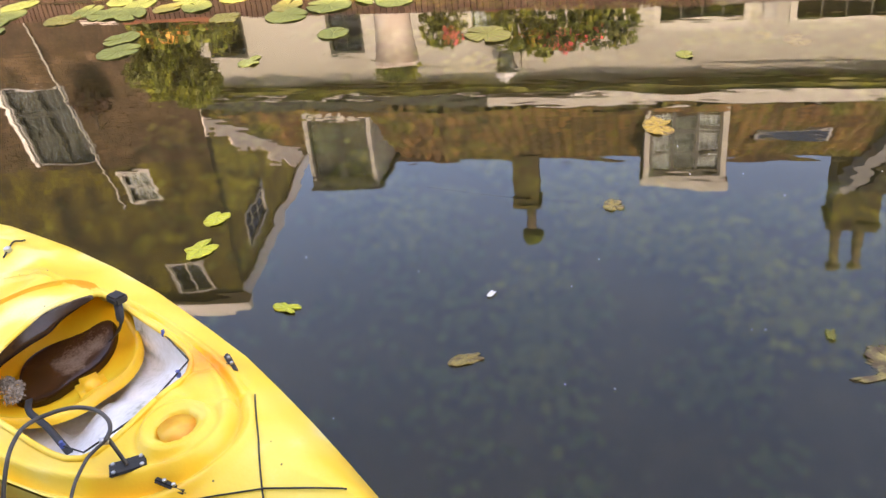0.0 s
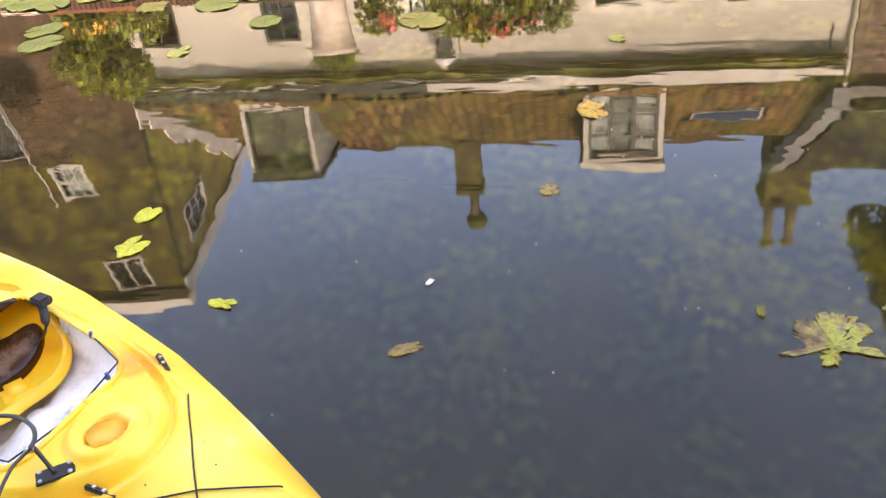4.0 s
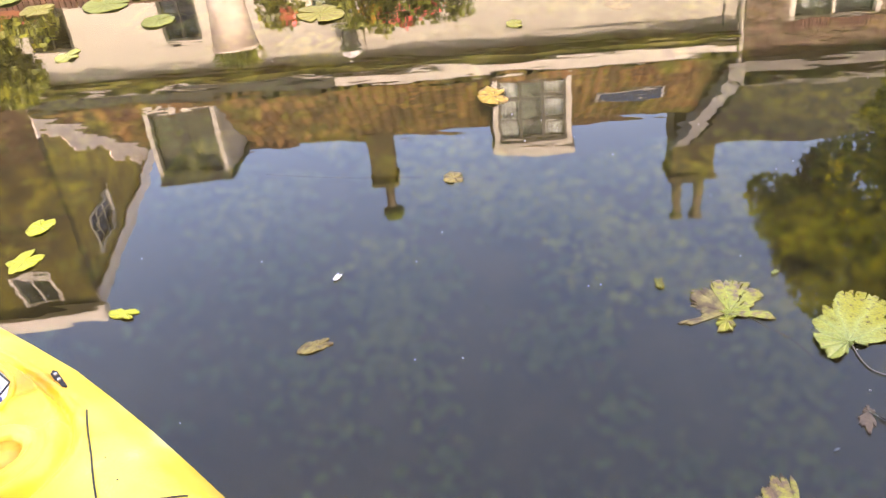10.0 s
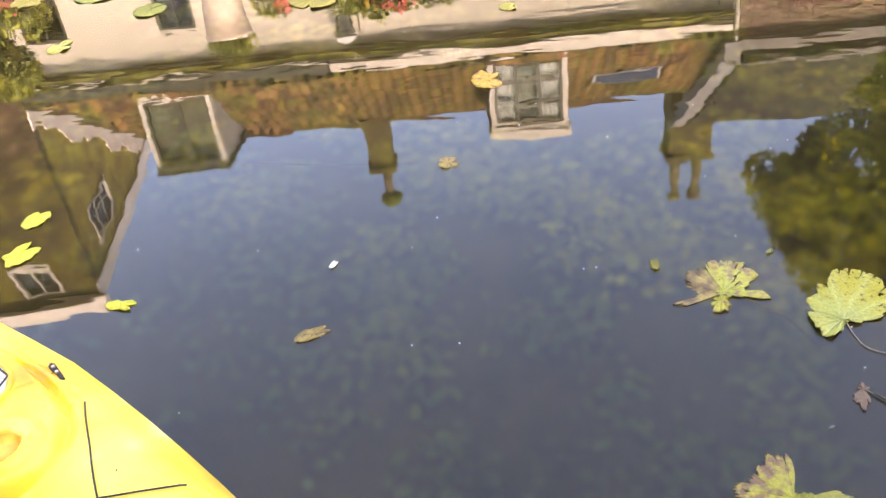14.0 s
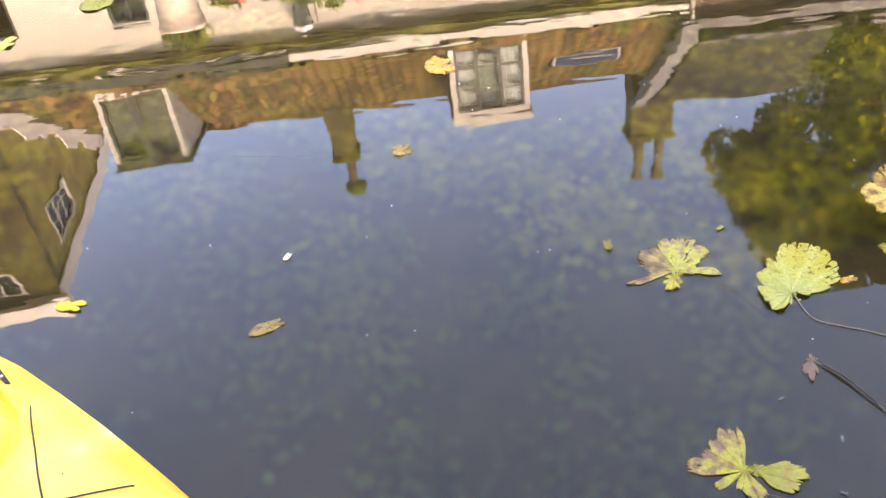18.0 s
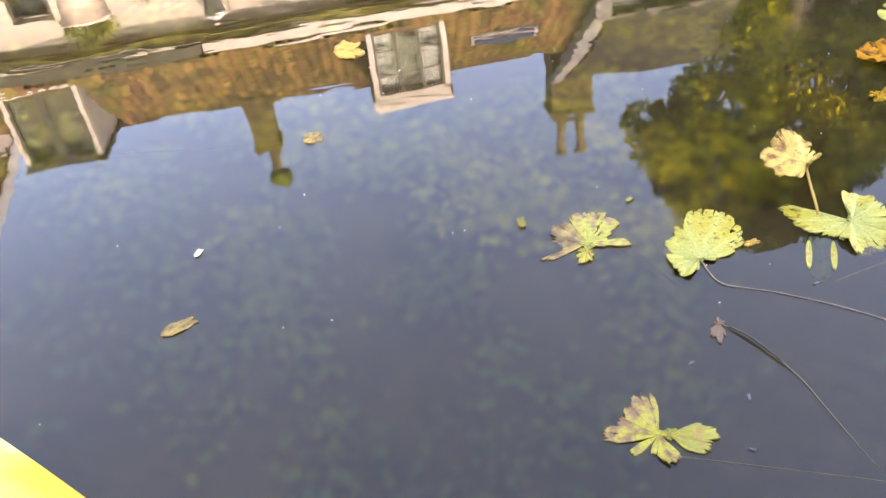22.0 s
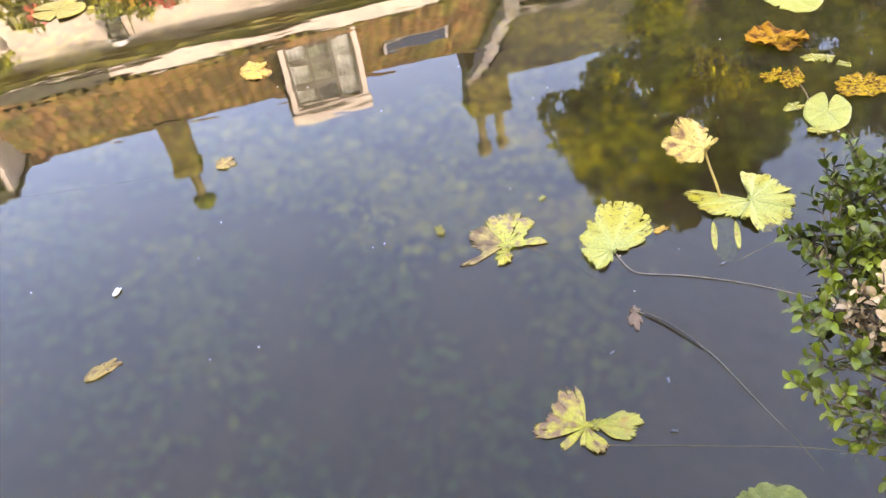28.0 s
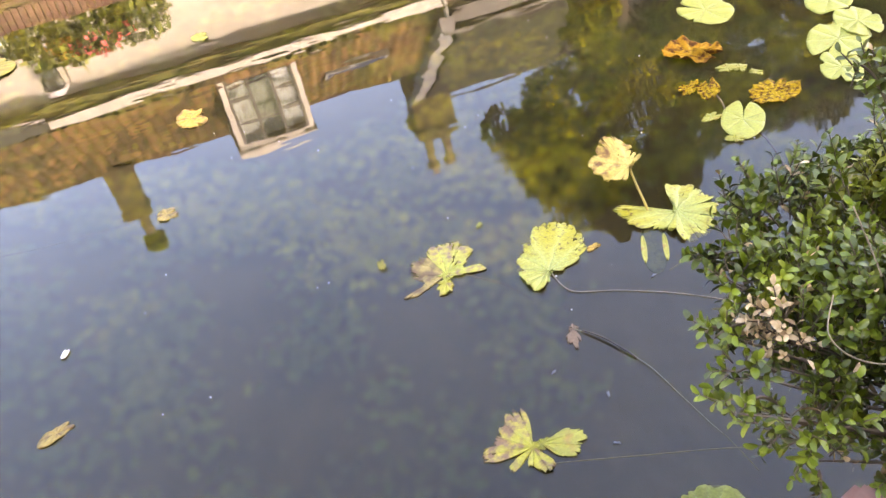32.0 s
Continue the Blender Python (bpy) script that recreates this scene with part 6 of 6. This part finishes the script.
# ---- trees ----
def tree(x, y, trunk_h, spread, blobs, leaves, seed, label, leaf=0.14, mat="tree_leaf"):
    t = thing("tree", pose(x, y, FAR_Z - 0.02), label, "tree", "trees on the far bank")
    r = random.Random(seed)
    bm = bmesh.new()
    tube(bm, spline([(0, 0, 0), (0.05, 0.02, trunk_h * 0.4), (-0.04, 0.03, trunk_h)], 5), 0.05 * spread + 0.06, 0.03 * spread + 0.03, 10)
    part("trunk", bm, "bark", t, smooth=True)
    for b in blobs:
        bm = bmesh.new()
        e = Vector(b[:3]) - Vector((0, 0, FAR_Z))
        s = Vector((-0.04, 0.03, trunk_h * r.uniform(0.7, 0.98)))
        m1 = s.lerp(e, 0.5) + Vector((r.uniform(-0.15, 0.15), r.uniform(-0.15, 0.15), 0.15))
        tube(bm, spline([s, m1, e], 6), 0.02 * spread + 0.012, 0.008, 7)
        part("limb", bm, "bark", t, smooth=True)
    loc = [(b[0], b[1], b[2] - FAR_Z, *b[3:]) for b in blobs]
    pts = blob_points(leaves, loc, seed, 0.25)
    keep = [p for p in pts if noise.noise(Vector(p) * 1.9) > -0.22]
    scatter_leaves("crown", keep, leaf, mat, t, "crown of many small leaves with gaps", shape=0.62, seed=seed)
    return t


tree(5.18, 9.40, 2.62, 1.84, [(-1.46, -0.15, 4.08, 0.58, 0.54, 0.46), (-1.15, -0.08, 4.69, 0.58, 0.54, 0.50), (-0.77, 0.00, 5.23, 0.61, 0.54, 0.61), (-0.15, 0.00, 5.46, 0.69, 0.61, 0.65), (0.46, 0.00, 5.38, 0.61, 0.61, 0.65), (0.92, 0.00, 4.85, 0.58, 0.54, 0.61), (0.00, 0.00, 4.46, 0.92, 0.61, 0.77), (-0.69, 0.08, 3.77, 0.77, 0.61, 0.61), (0.46, 0.08, 3.54, 0.92, 0.61, 0.69), (-1.77, -0.15, 3.81, 0.38, 0.38, 0.27), (1.15, 0.00, 4.00, 0.54, 0.54, 0.54), (-0.50, 0.05, 3.10, 0.42, 0.42, 0.36), (-0.38, 0.05, 2.66, 0.34, 0.36, 0.30)], 54000, 41, "leafy tree on the far bank, sunlit patches put in as yellow leaves", 0.082)
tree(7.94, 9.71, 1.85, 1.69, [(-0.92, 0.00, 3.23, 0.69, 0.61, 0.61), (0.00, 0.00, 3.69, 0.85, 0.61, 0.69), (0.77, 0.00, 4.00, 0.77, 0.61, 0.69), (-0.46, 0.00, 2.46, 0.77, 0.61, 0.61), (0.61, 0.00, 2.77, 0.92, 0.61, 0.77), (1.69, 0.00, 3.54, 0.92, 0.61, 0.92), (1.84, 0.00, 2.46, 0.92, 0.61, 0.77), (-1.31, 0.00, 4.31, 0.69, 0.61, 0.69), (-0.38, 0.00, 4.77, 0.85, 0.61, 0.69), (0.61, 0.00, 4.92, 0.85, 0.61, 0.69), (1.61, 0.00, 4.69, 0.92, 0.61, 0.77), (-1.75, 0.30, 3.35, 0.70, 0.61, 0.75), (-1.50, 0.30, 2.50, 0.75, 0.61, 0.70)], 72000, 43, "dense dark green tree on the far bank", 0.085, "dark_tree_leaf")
tree(-8.5, 12.6, 2.0, 1.2, [(0, 0, 2.5, 0.65, 0.5, 0.55), (0.35, 0, 2.9, 0.55, 0.5, 0.45), (-0.4, 0, 2.8, 0.5, 0.5, 0.5), (0.1, 0, 1.8, 0.7, 0.5, 0.5)], 21000, 45, "small bushy green tree before the cottage wall", 0.085, "foliage")
hb = thing("hanging_basket", LH @ pose(-2.35, -0.4, 4.3), "hanging basket of reddish brown foliage on the brick wall", "hanging basket")
part("basket", lathe(bmesh.new(), [(0.05, -0.28), (0.22, -0.15), (0.30, 0.0), (0.28, 0.02)], seg=14), "bark", hb, smooth=True)
scatter_leaves("foliage", blob_points(520, [(0, 0, 0.05, 0.42, 0.4, 0.3)], 9, 0.4), 0.16, "basket_leaf", hb, "reddish brown leaves", seed=9)
# dry plant remains on the seat
clump = scatter_leaves("dry_clump", blob_points(1300, [(0, 0, 0, 0.034, 0.026, 0.014), (0.028, -0.028, -0.004, 0.022, 0.022, 0.010), (-0.02, 0.01, 0.004, 0.02, 0.018, 0.010)], 12, 0.3), 0.0075, "grey_fluff", None, seed=12)
clump.matrix_world = pose(-1.163, 1.240, 0.185)
tagged(clump, "dry pale plant remains lying on the seat pad", "plant debris")
part("bracket_arm", tube(bmesh.new(), [(0, 0.4, 0.7), (0, 0.0, 0.7), (0, 0, 0.02)], 0.02, seg=6), "black", hb)

# ---- box shrub on the near bank ----
shrub = thing("box_shrub", pose(1.482, 0.616, NEAR_Z - 0.03), "green box shrub with some dry leaves leaning over the water", "shrub")
ORG = Vector((1.45, 0.62, NEAR_Z - 0.03))
BLOBS = [(x, y, z, r, r, r) for x, y, z, r in ((1.239, 0.730, 0.560, 0.100), (1.297, 0.866, 0.590, 0.085), (1.440, 0.945, 0.570, 0.070), (1.216, 0.681, 0.460, 0.085), (1.193, 0.602, 0.440, 0.055), (1.400, 0.800, 0.500, 0.130), (1.500, 0.700, 0.440, 0.160), (1.340, 0.620, 0.400, 0.120), (1.421, 0.999, 0.600, 0.066), (1.474, 1.008, 0.610, 0.050), (1.388, 0.864, 0.550, 0.110),
                                              (1.166, 0.975, 0.608, 0.016), (1.211, 0.955, 0.627, 0.041), (1.272, 0.991, 0.619, 0.042), (1.117, 0.909, 0.596, 0.034), (1.161, 0.912, 0.601, 0.039), (1.217, 0.914, 0.583, 0.054), (1.084, 0.859, 0.583, 0.032), (1.112, 0.831, 0.576, 0.042), (1.176, 0.838, 0.570, 0.056), (1.044, 0.785, 0.576, 0.025), (1.073, 0.757, 0.571, 0.036), (1.111, 0.740, 0.554, 0.048), (1.009, 0.762, 0.591, 0.012), (1.012, 0.718, 0.556, 0.015), (1.069, 0.720, 0.538, 0.032), (1.096, 0.703, 0.515, 0.044), (0.968, 0.663, 0.557, 0.017), (1.028, 0.659, 0.521, 0.023), (1.071, 0.656, 0.492, 0.043), (1.060, 0.621, 0.463, 0.030), (1.440, 0.950, 0.690, 0.030))]


def shoots():
    """Twigs with opposite pairs of oval leaves that grow out of the shrub's rounded forms."""
    r = random.Random(77)
    fv, ff, dv, df = [], [], [], []
    tw = bmesh.new()
    outline = [(0.0, 0.0), (0.20, 0.15), (0.50, 0.25), (0.80, 0.21), (0.95, 0.10), (1.0, 0.02)]

    def leaf(vs, fs, base, d, up, length, fold):
        s = d.cross(up).normalized()
        n_ = s.cross(d).normalized()
        k = len(vs)
        for t, w in outline:
            c = base + d * (length * t) + n_ * (0.10 * length * math.sin(3.1 * t) - 0.05 * length * t)
            vs.extend([c + s * (w * length) + n_ * (fold * w * length), c, c - s * (w * length) + n_ * (fold * w * length)])
        for i in range(len(outline) - 1):
            a = k + 3 * i
            fs.extend([(a, a + 1, a + 4, a + 3), (a + 1, a + 2, a + 5, a + 4)])

    def shoot(p, d, n, dry):
        side = d.cross(Vector((r.uniform(-1, 1), r.uniform(-1, 1), r.uniform(-1, 1)))).normalized()
        step, pts = r.uniform(0.010, 0.015), [p]
        for i in range(n):
            d = (d + Vector((r.uniform(-0.1, 0.1), r.uniform(-0.1, 0.1), 0.05))).normalized()
            p = p + d * step
            pts.append(p)
            side = (side - d * side.dot(d)).normalized()
            out = side if i % 2 == 0 else d.cross(side).normalized()
            size = r.uniform(0.016, 0.028) * (0.75 if i > n - 3 else 1.0) * (0.8 if dry else 1.0)
            for sg in (1, -1):
                ld = (out * sg * r.uniform(0.7, 1.0) + d * r.uniform(0.45, 1.1)).normalized()
                if r.random() < 0.9:
                    leaf(*((dv, df) if (dry or r.random() < 0.015) else (fv, ff)), p, ld, d, size, r.uniform(0.15, 0.45))
        tube(tw, [pts[0], pts[len(pts) // 2], pts[-1]], 0.0014, 0.0009, 4)

    for b in BLOBS:
        c, rad = Vector(b[:3]), Vector(b[3:])
        for _ in range(int(4600 * (rad.x * rad.y + rad.x * rad.z) * 1.5)):
            v = Vector((r.gauss(0, 1), r.gauss(0, 1), r.gauss(0, 1))).normalized()
            depth = r.uniform(0.35, 0.86)
            p = c + Vector((v.x * rad.x, v.y * rad.y, v.z * rad.z)) * depth
            if p.z < 0.17 or noise.noise(p * 7.0) < -0.28:
                continue
            dd = (v + Vector((-0.15, 0.05, 0.45))).normalized()
            q = p - Vector((1.086, 0.745, 0.580))
            along = q.dot(Vector((0.08, 0.57, 0.82)))
            near_dry = abs(along) < 0.05 and (q - along * Vector((0.08, 0.57, 0.82))).length < 0.024
            shoot(p - ORG, dd, r.randint(3, 6) if rad.x > 0.045 else r.randint(2, 4), near_dry or r.random() < (0.05 if p.z < 0.44 else 0.006))
    for _ in range(30):
        v = Vector((r.gauss(0, 1), r.gauss(0, 1), r.gauss(0, 1))).normalized()
        shoot(Vector((1.086, 0.745, 0.580)) + v * 0.018 + r.uniform(-0.045, 0.045) * Vector((0.08, 0.57, 0.82)) - ORG, (v + Vector((-0.3, -0.2, 0.5))).normalized(), r.randint(1, 3), True)
    # sprays that reach out over the water
    for s, e in (((1.185, 0.921, 0.597), (1.167, 0.977, 0.612)), ((1.041, 0.684, 0.520), (0.975, 0.673, 0.555)), ((1.394, 0.930, 0.688), (1.384, 0.930, 0.743)), ((1.384, 0.930, 0.735), (1.312, 0.930, 0.830)), ((1.390, 0.930, 0.735), (1.400, 0.930, 0.815)), ((1.058, 0.716, 0.541), (1.005, 0.724, 0.557)), ((1.070, 0.765, 0.576), (0.999, 0.766, 0.589)), ((1.057, 0.649, 0.506), (1.016, 0.645, 0.505)), ((1.144, 0.882, 0.587), (1.074, 0.904, 0.591))):
        s, e = Vector(s), Vector(e)
        tube(tw, spline([s - ORG, s.lerp(e, 0.5) - ORG + Vector((0, 0, 0.015)), e - ORG], 5), 0.003, 0.0015, 5)
        for k in range(7):
            p = s.lerp(e, 0.25 + 0.75 * k / 6) + Vector((r.gauss(0, 0.012), r.gauss(0, 0.012), r.gauss(0, 0.012)))
            shoot(p - ORG, ((e - s).normalized() + Vector((r.uniform(-0.6, 0.6), r.uniform(-0.6, 0.6), r.uniform(0.0, 0.8)))).normalized(), r.randint(2, 3), False)
    a = raw("foliage", fv, ff, "box_leaf", shrub, "small glossy oval green leaves", True)
    b = raw("dry_foliage", dv, df, "box_dry", shrub, "dry beige leaves", True)
    a["kind"] = b["kind"] = "stuff"
    t = part("twig_growth", tw, "box_twig", shrub, "thin brown twigs")
    t["kind"] = "stuff"
    for b_ in BLOBS:
        e = Vector(b_[:3]) - ORG
        bm = bmesh.new()
        tube(bm, spline([(r.uniform(-0.05, 0.05), r.uniform(-0.04, 0.04), 0), e * 0.5 + Vector((0.02, -0.03, -0.03)), e], 6), 0.0045, 0.0016, 7)
        part("branch", bm, "box_twig", shrub, smooth=True)
    part("dry_stalk", tube(bmesh.new(), spline([Vector(p) - ORG for p in ((1.12, 0.70, 0.66), (1.10, 0.675, 0.62), (1.14, 0.655, 0.575), (1.22, 0.62, 0.56))], 8), 0.0010, 0.0010, 6), "dry_stalk", shrub, "pale bent dry stalk", True)
    part("dry_stalk", tube(bmesh.new(), spline([Vector(p) - ORG for p in ((1.16, 0.73, 0.76), (1.18, 0.715, 0.70), (1.19, 0.70, 0.66))], 8), 0.0010, 0.0010, 6), "dry_stalk", shrub, "pale bent dry stalk", True)


shoots()
for x, y, w, rz in ((1.13, 0.575, 0.10, 18), (1.28, 0.54, 0.17, -4), (1.48, 0.54, 0.18, 3)):
    s = part("edge_stone", boxed(-w / 2, w / 2, -0.08, 0.08, 0.0, 0.07, bevel=0.012), "pink_stone", None)
    s.matrix_world = pose(x, y - 0.06, NEAR_Z - 0.055, 0, 0, rz)
    tagged(s, "pinkish sandstone edge stone of the near bank", "edge stone", "edge stones")

# ---- bricks and tiles, last ----
brick_me = bpy.data.meshes.new("brick")
bm = boxed(-0.10, 0.10, -0.03, 0.0, -0.025, 0.025, bevel=0.004)
bm.to_mesh(brick_me)
bm.free()
brick_me.materials.append(M["brick"])
house_brick_me = brick_me.copy()
house_brick_me.materials.clear()
house_brick_me.materials.append(M["house_brick"])
up_me = bpy.data.meshes.new("coping_brick")
bm = boxed(-0.026, 0.026, -0.035, 0.0, -0.10, 0.10, bevel=0.004)
bm.to_mesh(up_me)
bm.free()
up_me.materials.append(M["brick"])
r = random.Random(5)


def lay(name, me, parent, x, y, z):
    o = new(name, me)
    o.parent = parent
    o.location = (x, y + r.uniform(-0.003, 0.003), z)
    o.rotation_euler = (0, r.uniform(-0.012, 0.012), 0)


x = -7.4
while x < 0.6:
    lay("coping_brick", up_me, quay, x, FAR_Y + 0.02, FAR_Z - 0.105)
    x += 0.064
for row in range(5):
    x = -7.4 + 0.105 * (row % 2)
    while x < -0.6:
        lay("brick", brick_me, quay, x, FAR_Y + 0.02, FAR_Z - 0.245 - 0.062 * row)
        x += 0.212
for row in range(22):
    x = 4.42 + 0.105 * (row % 2)
    z = 4.0 - 0.062 * row
    while x < 8.0:
        if not (4.94 < x < 6.78 and z < 3.62):
            lay("brick", house_brick_me, rw, x, -0.10, z)
        x += 0.212
x = 5.0
while x < 6.75:
    lay("coping_brick", up_me, rw, x, -0.10, 3.52)
    x += 0.064

# brick courses of the tall house, too far to pick apart
bv, bf = [], []
for row in range(46):
    z = 3.3 + 0.062 * row
    x = -7.0 + 0.105 * (row % 2)
    while x < -0.12:
        if not (-4.44 < x < -2.64 and z > 3.98 - 0.03 and z < 6.06):
            k, d_ = len(bv), -0.012 - r.uniform(0, 0.014)
            for dz in (-0.026, 0.026):
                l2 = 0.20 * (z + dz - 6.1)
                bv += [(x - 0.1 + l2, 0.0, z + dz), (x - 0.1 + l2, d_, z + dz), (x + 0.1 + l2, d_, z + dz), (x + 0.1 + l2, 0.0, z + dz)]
            bf += [(k + 1, k + 2, k + 6, k + 5), (k, k + 1, k + 5, k + 4), (k + 2, k + 3, k + 7, k + 6), (k, k + 3, k + 2, k + 1), (k + 4, k + 5, k + 6, k + 7)]
        x += 0.212
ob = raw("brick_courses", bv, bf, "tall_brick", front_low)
ob["kind"] = "stuff"

# one pantile: an S across, laid from the eave upwards
tv, tf = [], []
for j, (dy, lift) in enumerate(((-0.17, 0.030), (0.17, 0.004))):
    for k in range(7):
        a = k / 6
        tv.append((0.24 * (a - 0.5), dy, lift + 0.032 * math.sin(2 * math.pi * a) + 0.03))
for k in range(7):
    tv.append((tv[k][0], -0.17, tv[k][2] - 0.016))
for k in range(6):
    tf += [(k, k + 1, k + 8, k + 7), (14 + k, 15 + k, k + 1, k)]
tile_me = bpy.data.meshes.new("roof_tile")
tile_me.from_pydata(tv, [], tf)
tile_me.shade_smooth()
tile_me.materials.append(M["tile"])
slope_m = Matrix.Rotation(tilt, 4, "X")
rest_v, rest_f, n_tiles = [], [], 0
length = math.hypot(RD + 0.25, RIDGE - EAVE)
row = 0
while row * 0.29 < length - 0.1:
    s_ = row * 0.29 + 0.12
    d_ = -0.25 + s_ * math.cos(tilt)
    z_ = EAVE + 0.02 + s_ * math.sin(tilt)
    x = -8.85
    while x < 4.25:
        hipx = -8.95 + hip * (d_ + 0.25) / (RD + 0.25)
        inside = any(a - 0.1 < x < b + 0.1 and d_ > 0.02 for a, b in ((-0.26, 1.22), (-6.97, -5.56))) or (1.75 < x < 3.2 and 0.6 < d_ < 1.0)
        if x > hipx + 0.1 and not inside:
            m_ = Matrix.Translation((x, d_, z_ + r.uniform(-0.004, 0.006))) @ slope_m @ Matrix.Rotation(r.uniform(-0.03, 0.03), 4, "Z")
            if -4.6 < x < 2.3 and n_tiles < 290:
                o = new("roof_tile", tile_me)
                o.parent = roof
                o.matrix_local = m_
                n_tiles += 1
            else:
                k = len(rest_v)
                rest_v += [tuple(m_ @ Vector(v)) for v in tv]
                rest_f += [tuple(i + k for i in f) for f in tf]
        x += 0.222
    row += 1
ob = raw("roof_tiles_rest", rest_v, rest_f, "tile", roof, smooth=True)
ob["kind"] = "stuff"
# flat dark tiles of the brick house, too far to pick apart
rest_v, rest_f = [], []
t2 = math.atan2(R2 - E2, D2 + 0.35)
for row in range(17):
    s_ = row * 0.28 + 0.1
    d_, z_ = -0.35 + s_ * math.cos(t2), E2 + s_ * math.sin(t2)
    x = 4.5 + 0.11 * (row % 2)
    while x < 10.5:
        m_ = Matrix.Translation((x, d_, z_ + 0.012 + r.uniform(-0.003, 0.006))) @ Matrix.Rotation(t2 + 0.03, 4, "X")
        k = len(rest_v)
        rest_v += [tuple(m_ @ Vector(v)) for v in ((-0.1, -0.16, 0), (0.1, -0.16, 0), (0.1, 0.16, 0), (-0.1, 0.16, 0), (-0.1, -0.16, -0.02), (0.1, -0.16, -0.02))]
        rest_f += [(k, k + 1, k + 2, k + 3), (k + 4, k + 5, k + 1, k)]
        x += 0.222
ob = raw("roof_tiles", rest_v, rest_f, "dark_tile", roof2)
ob["kind"] = "stuff"
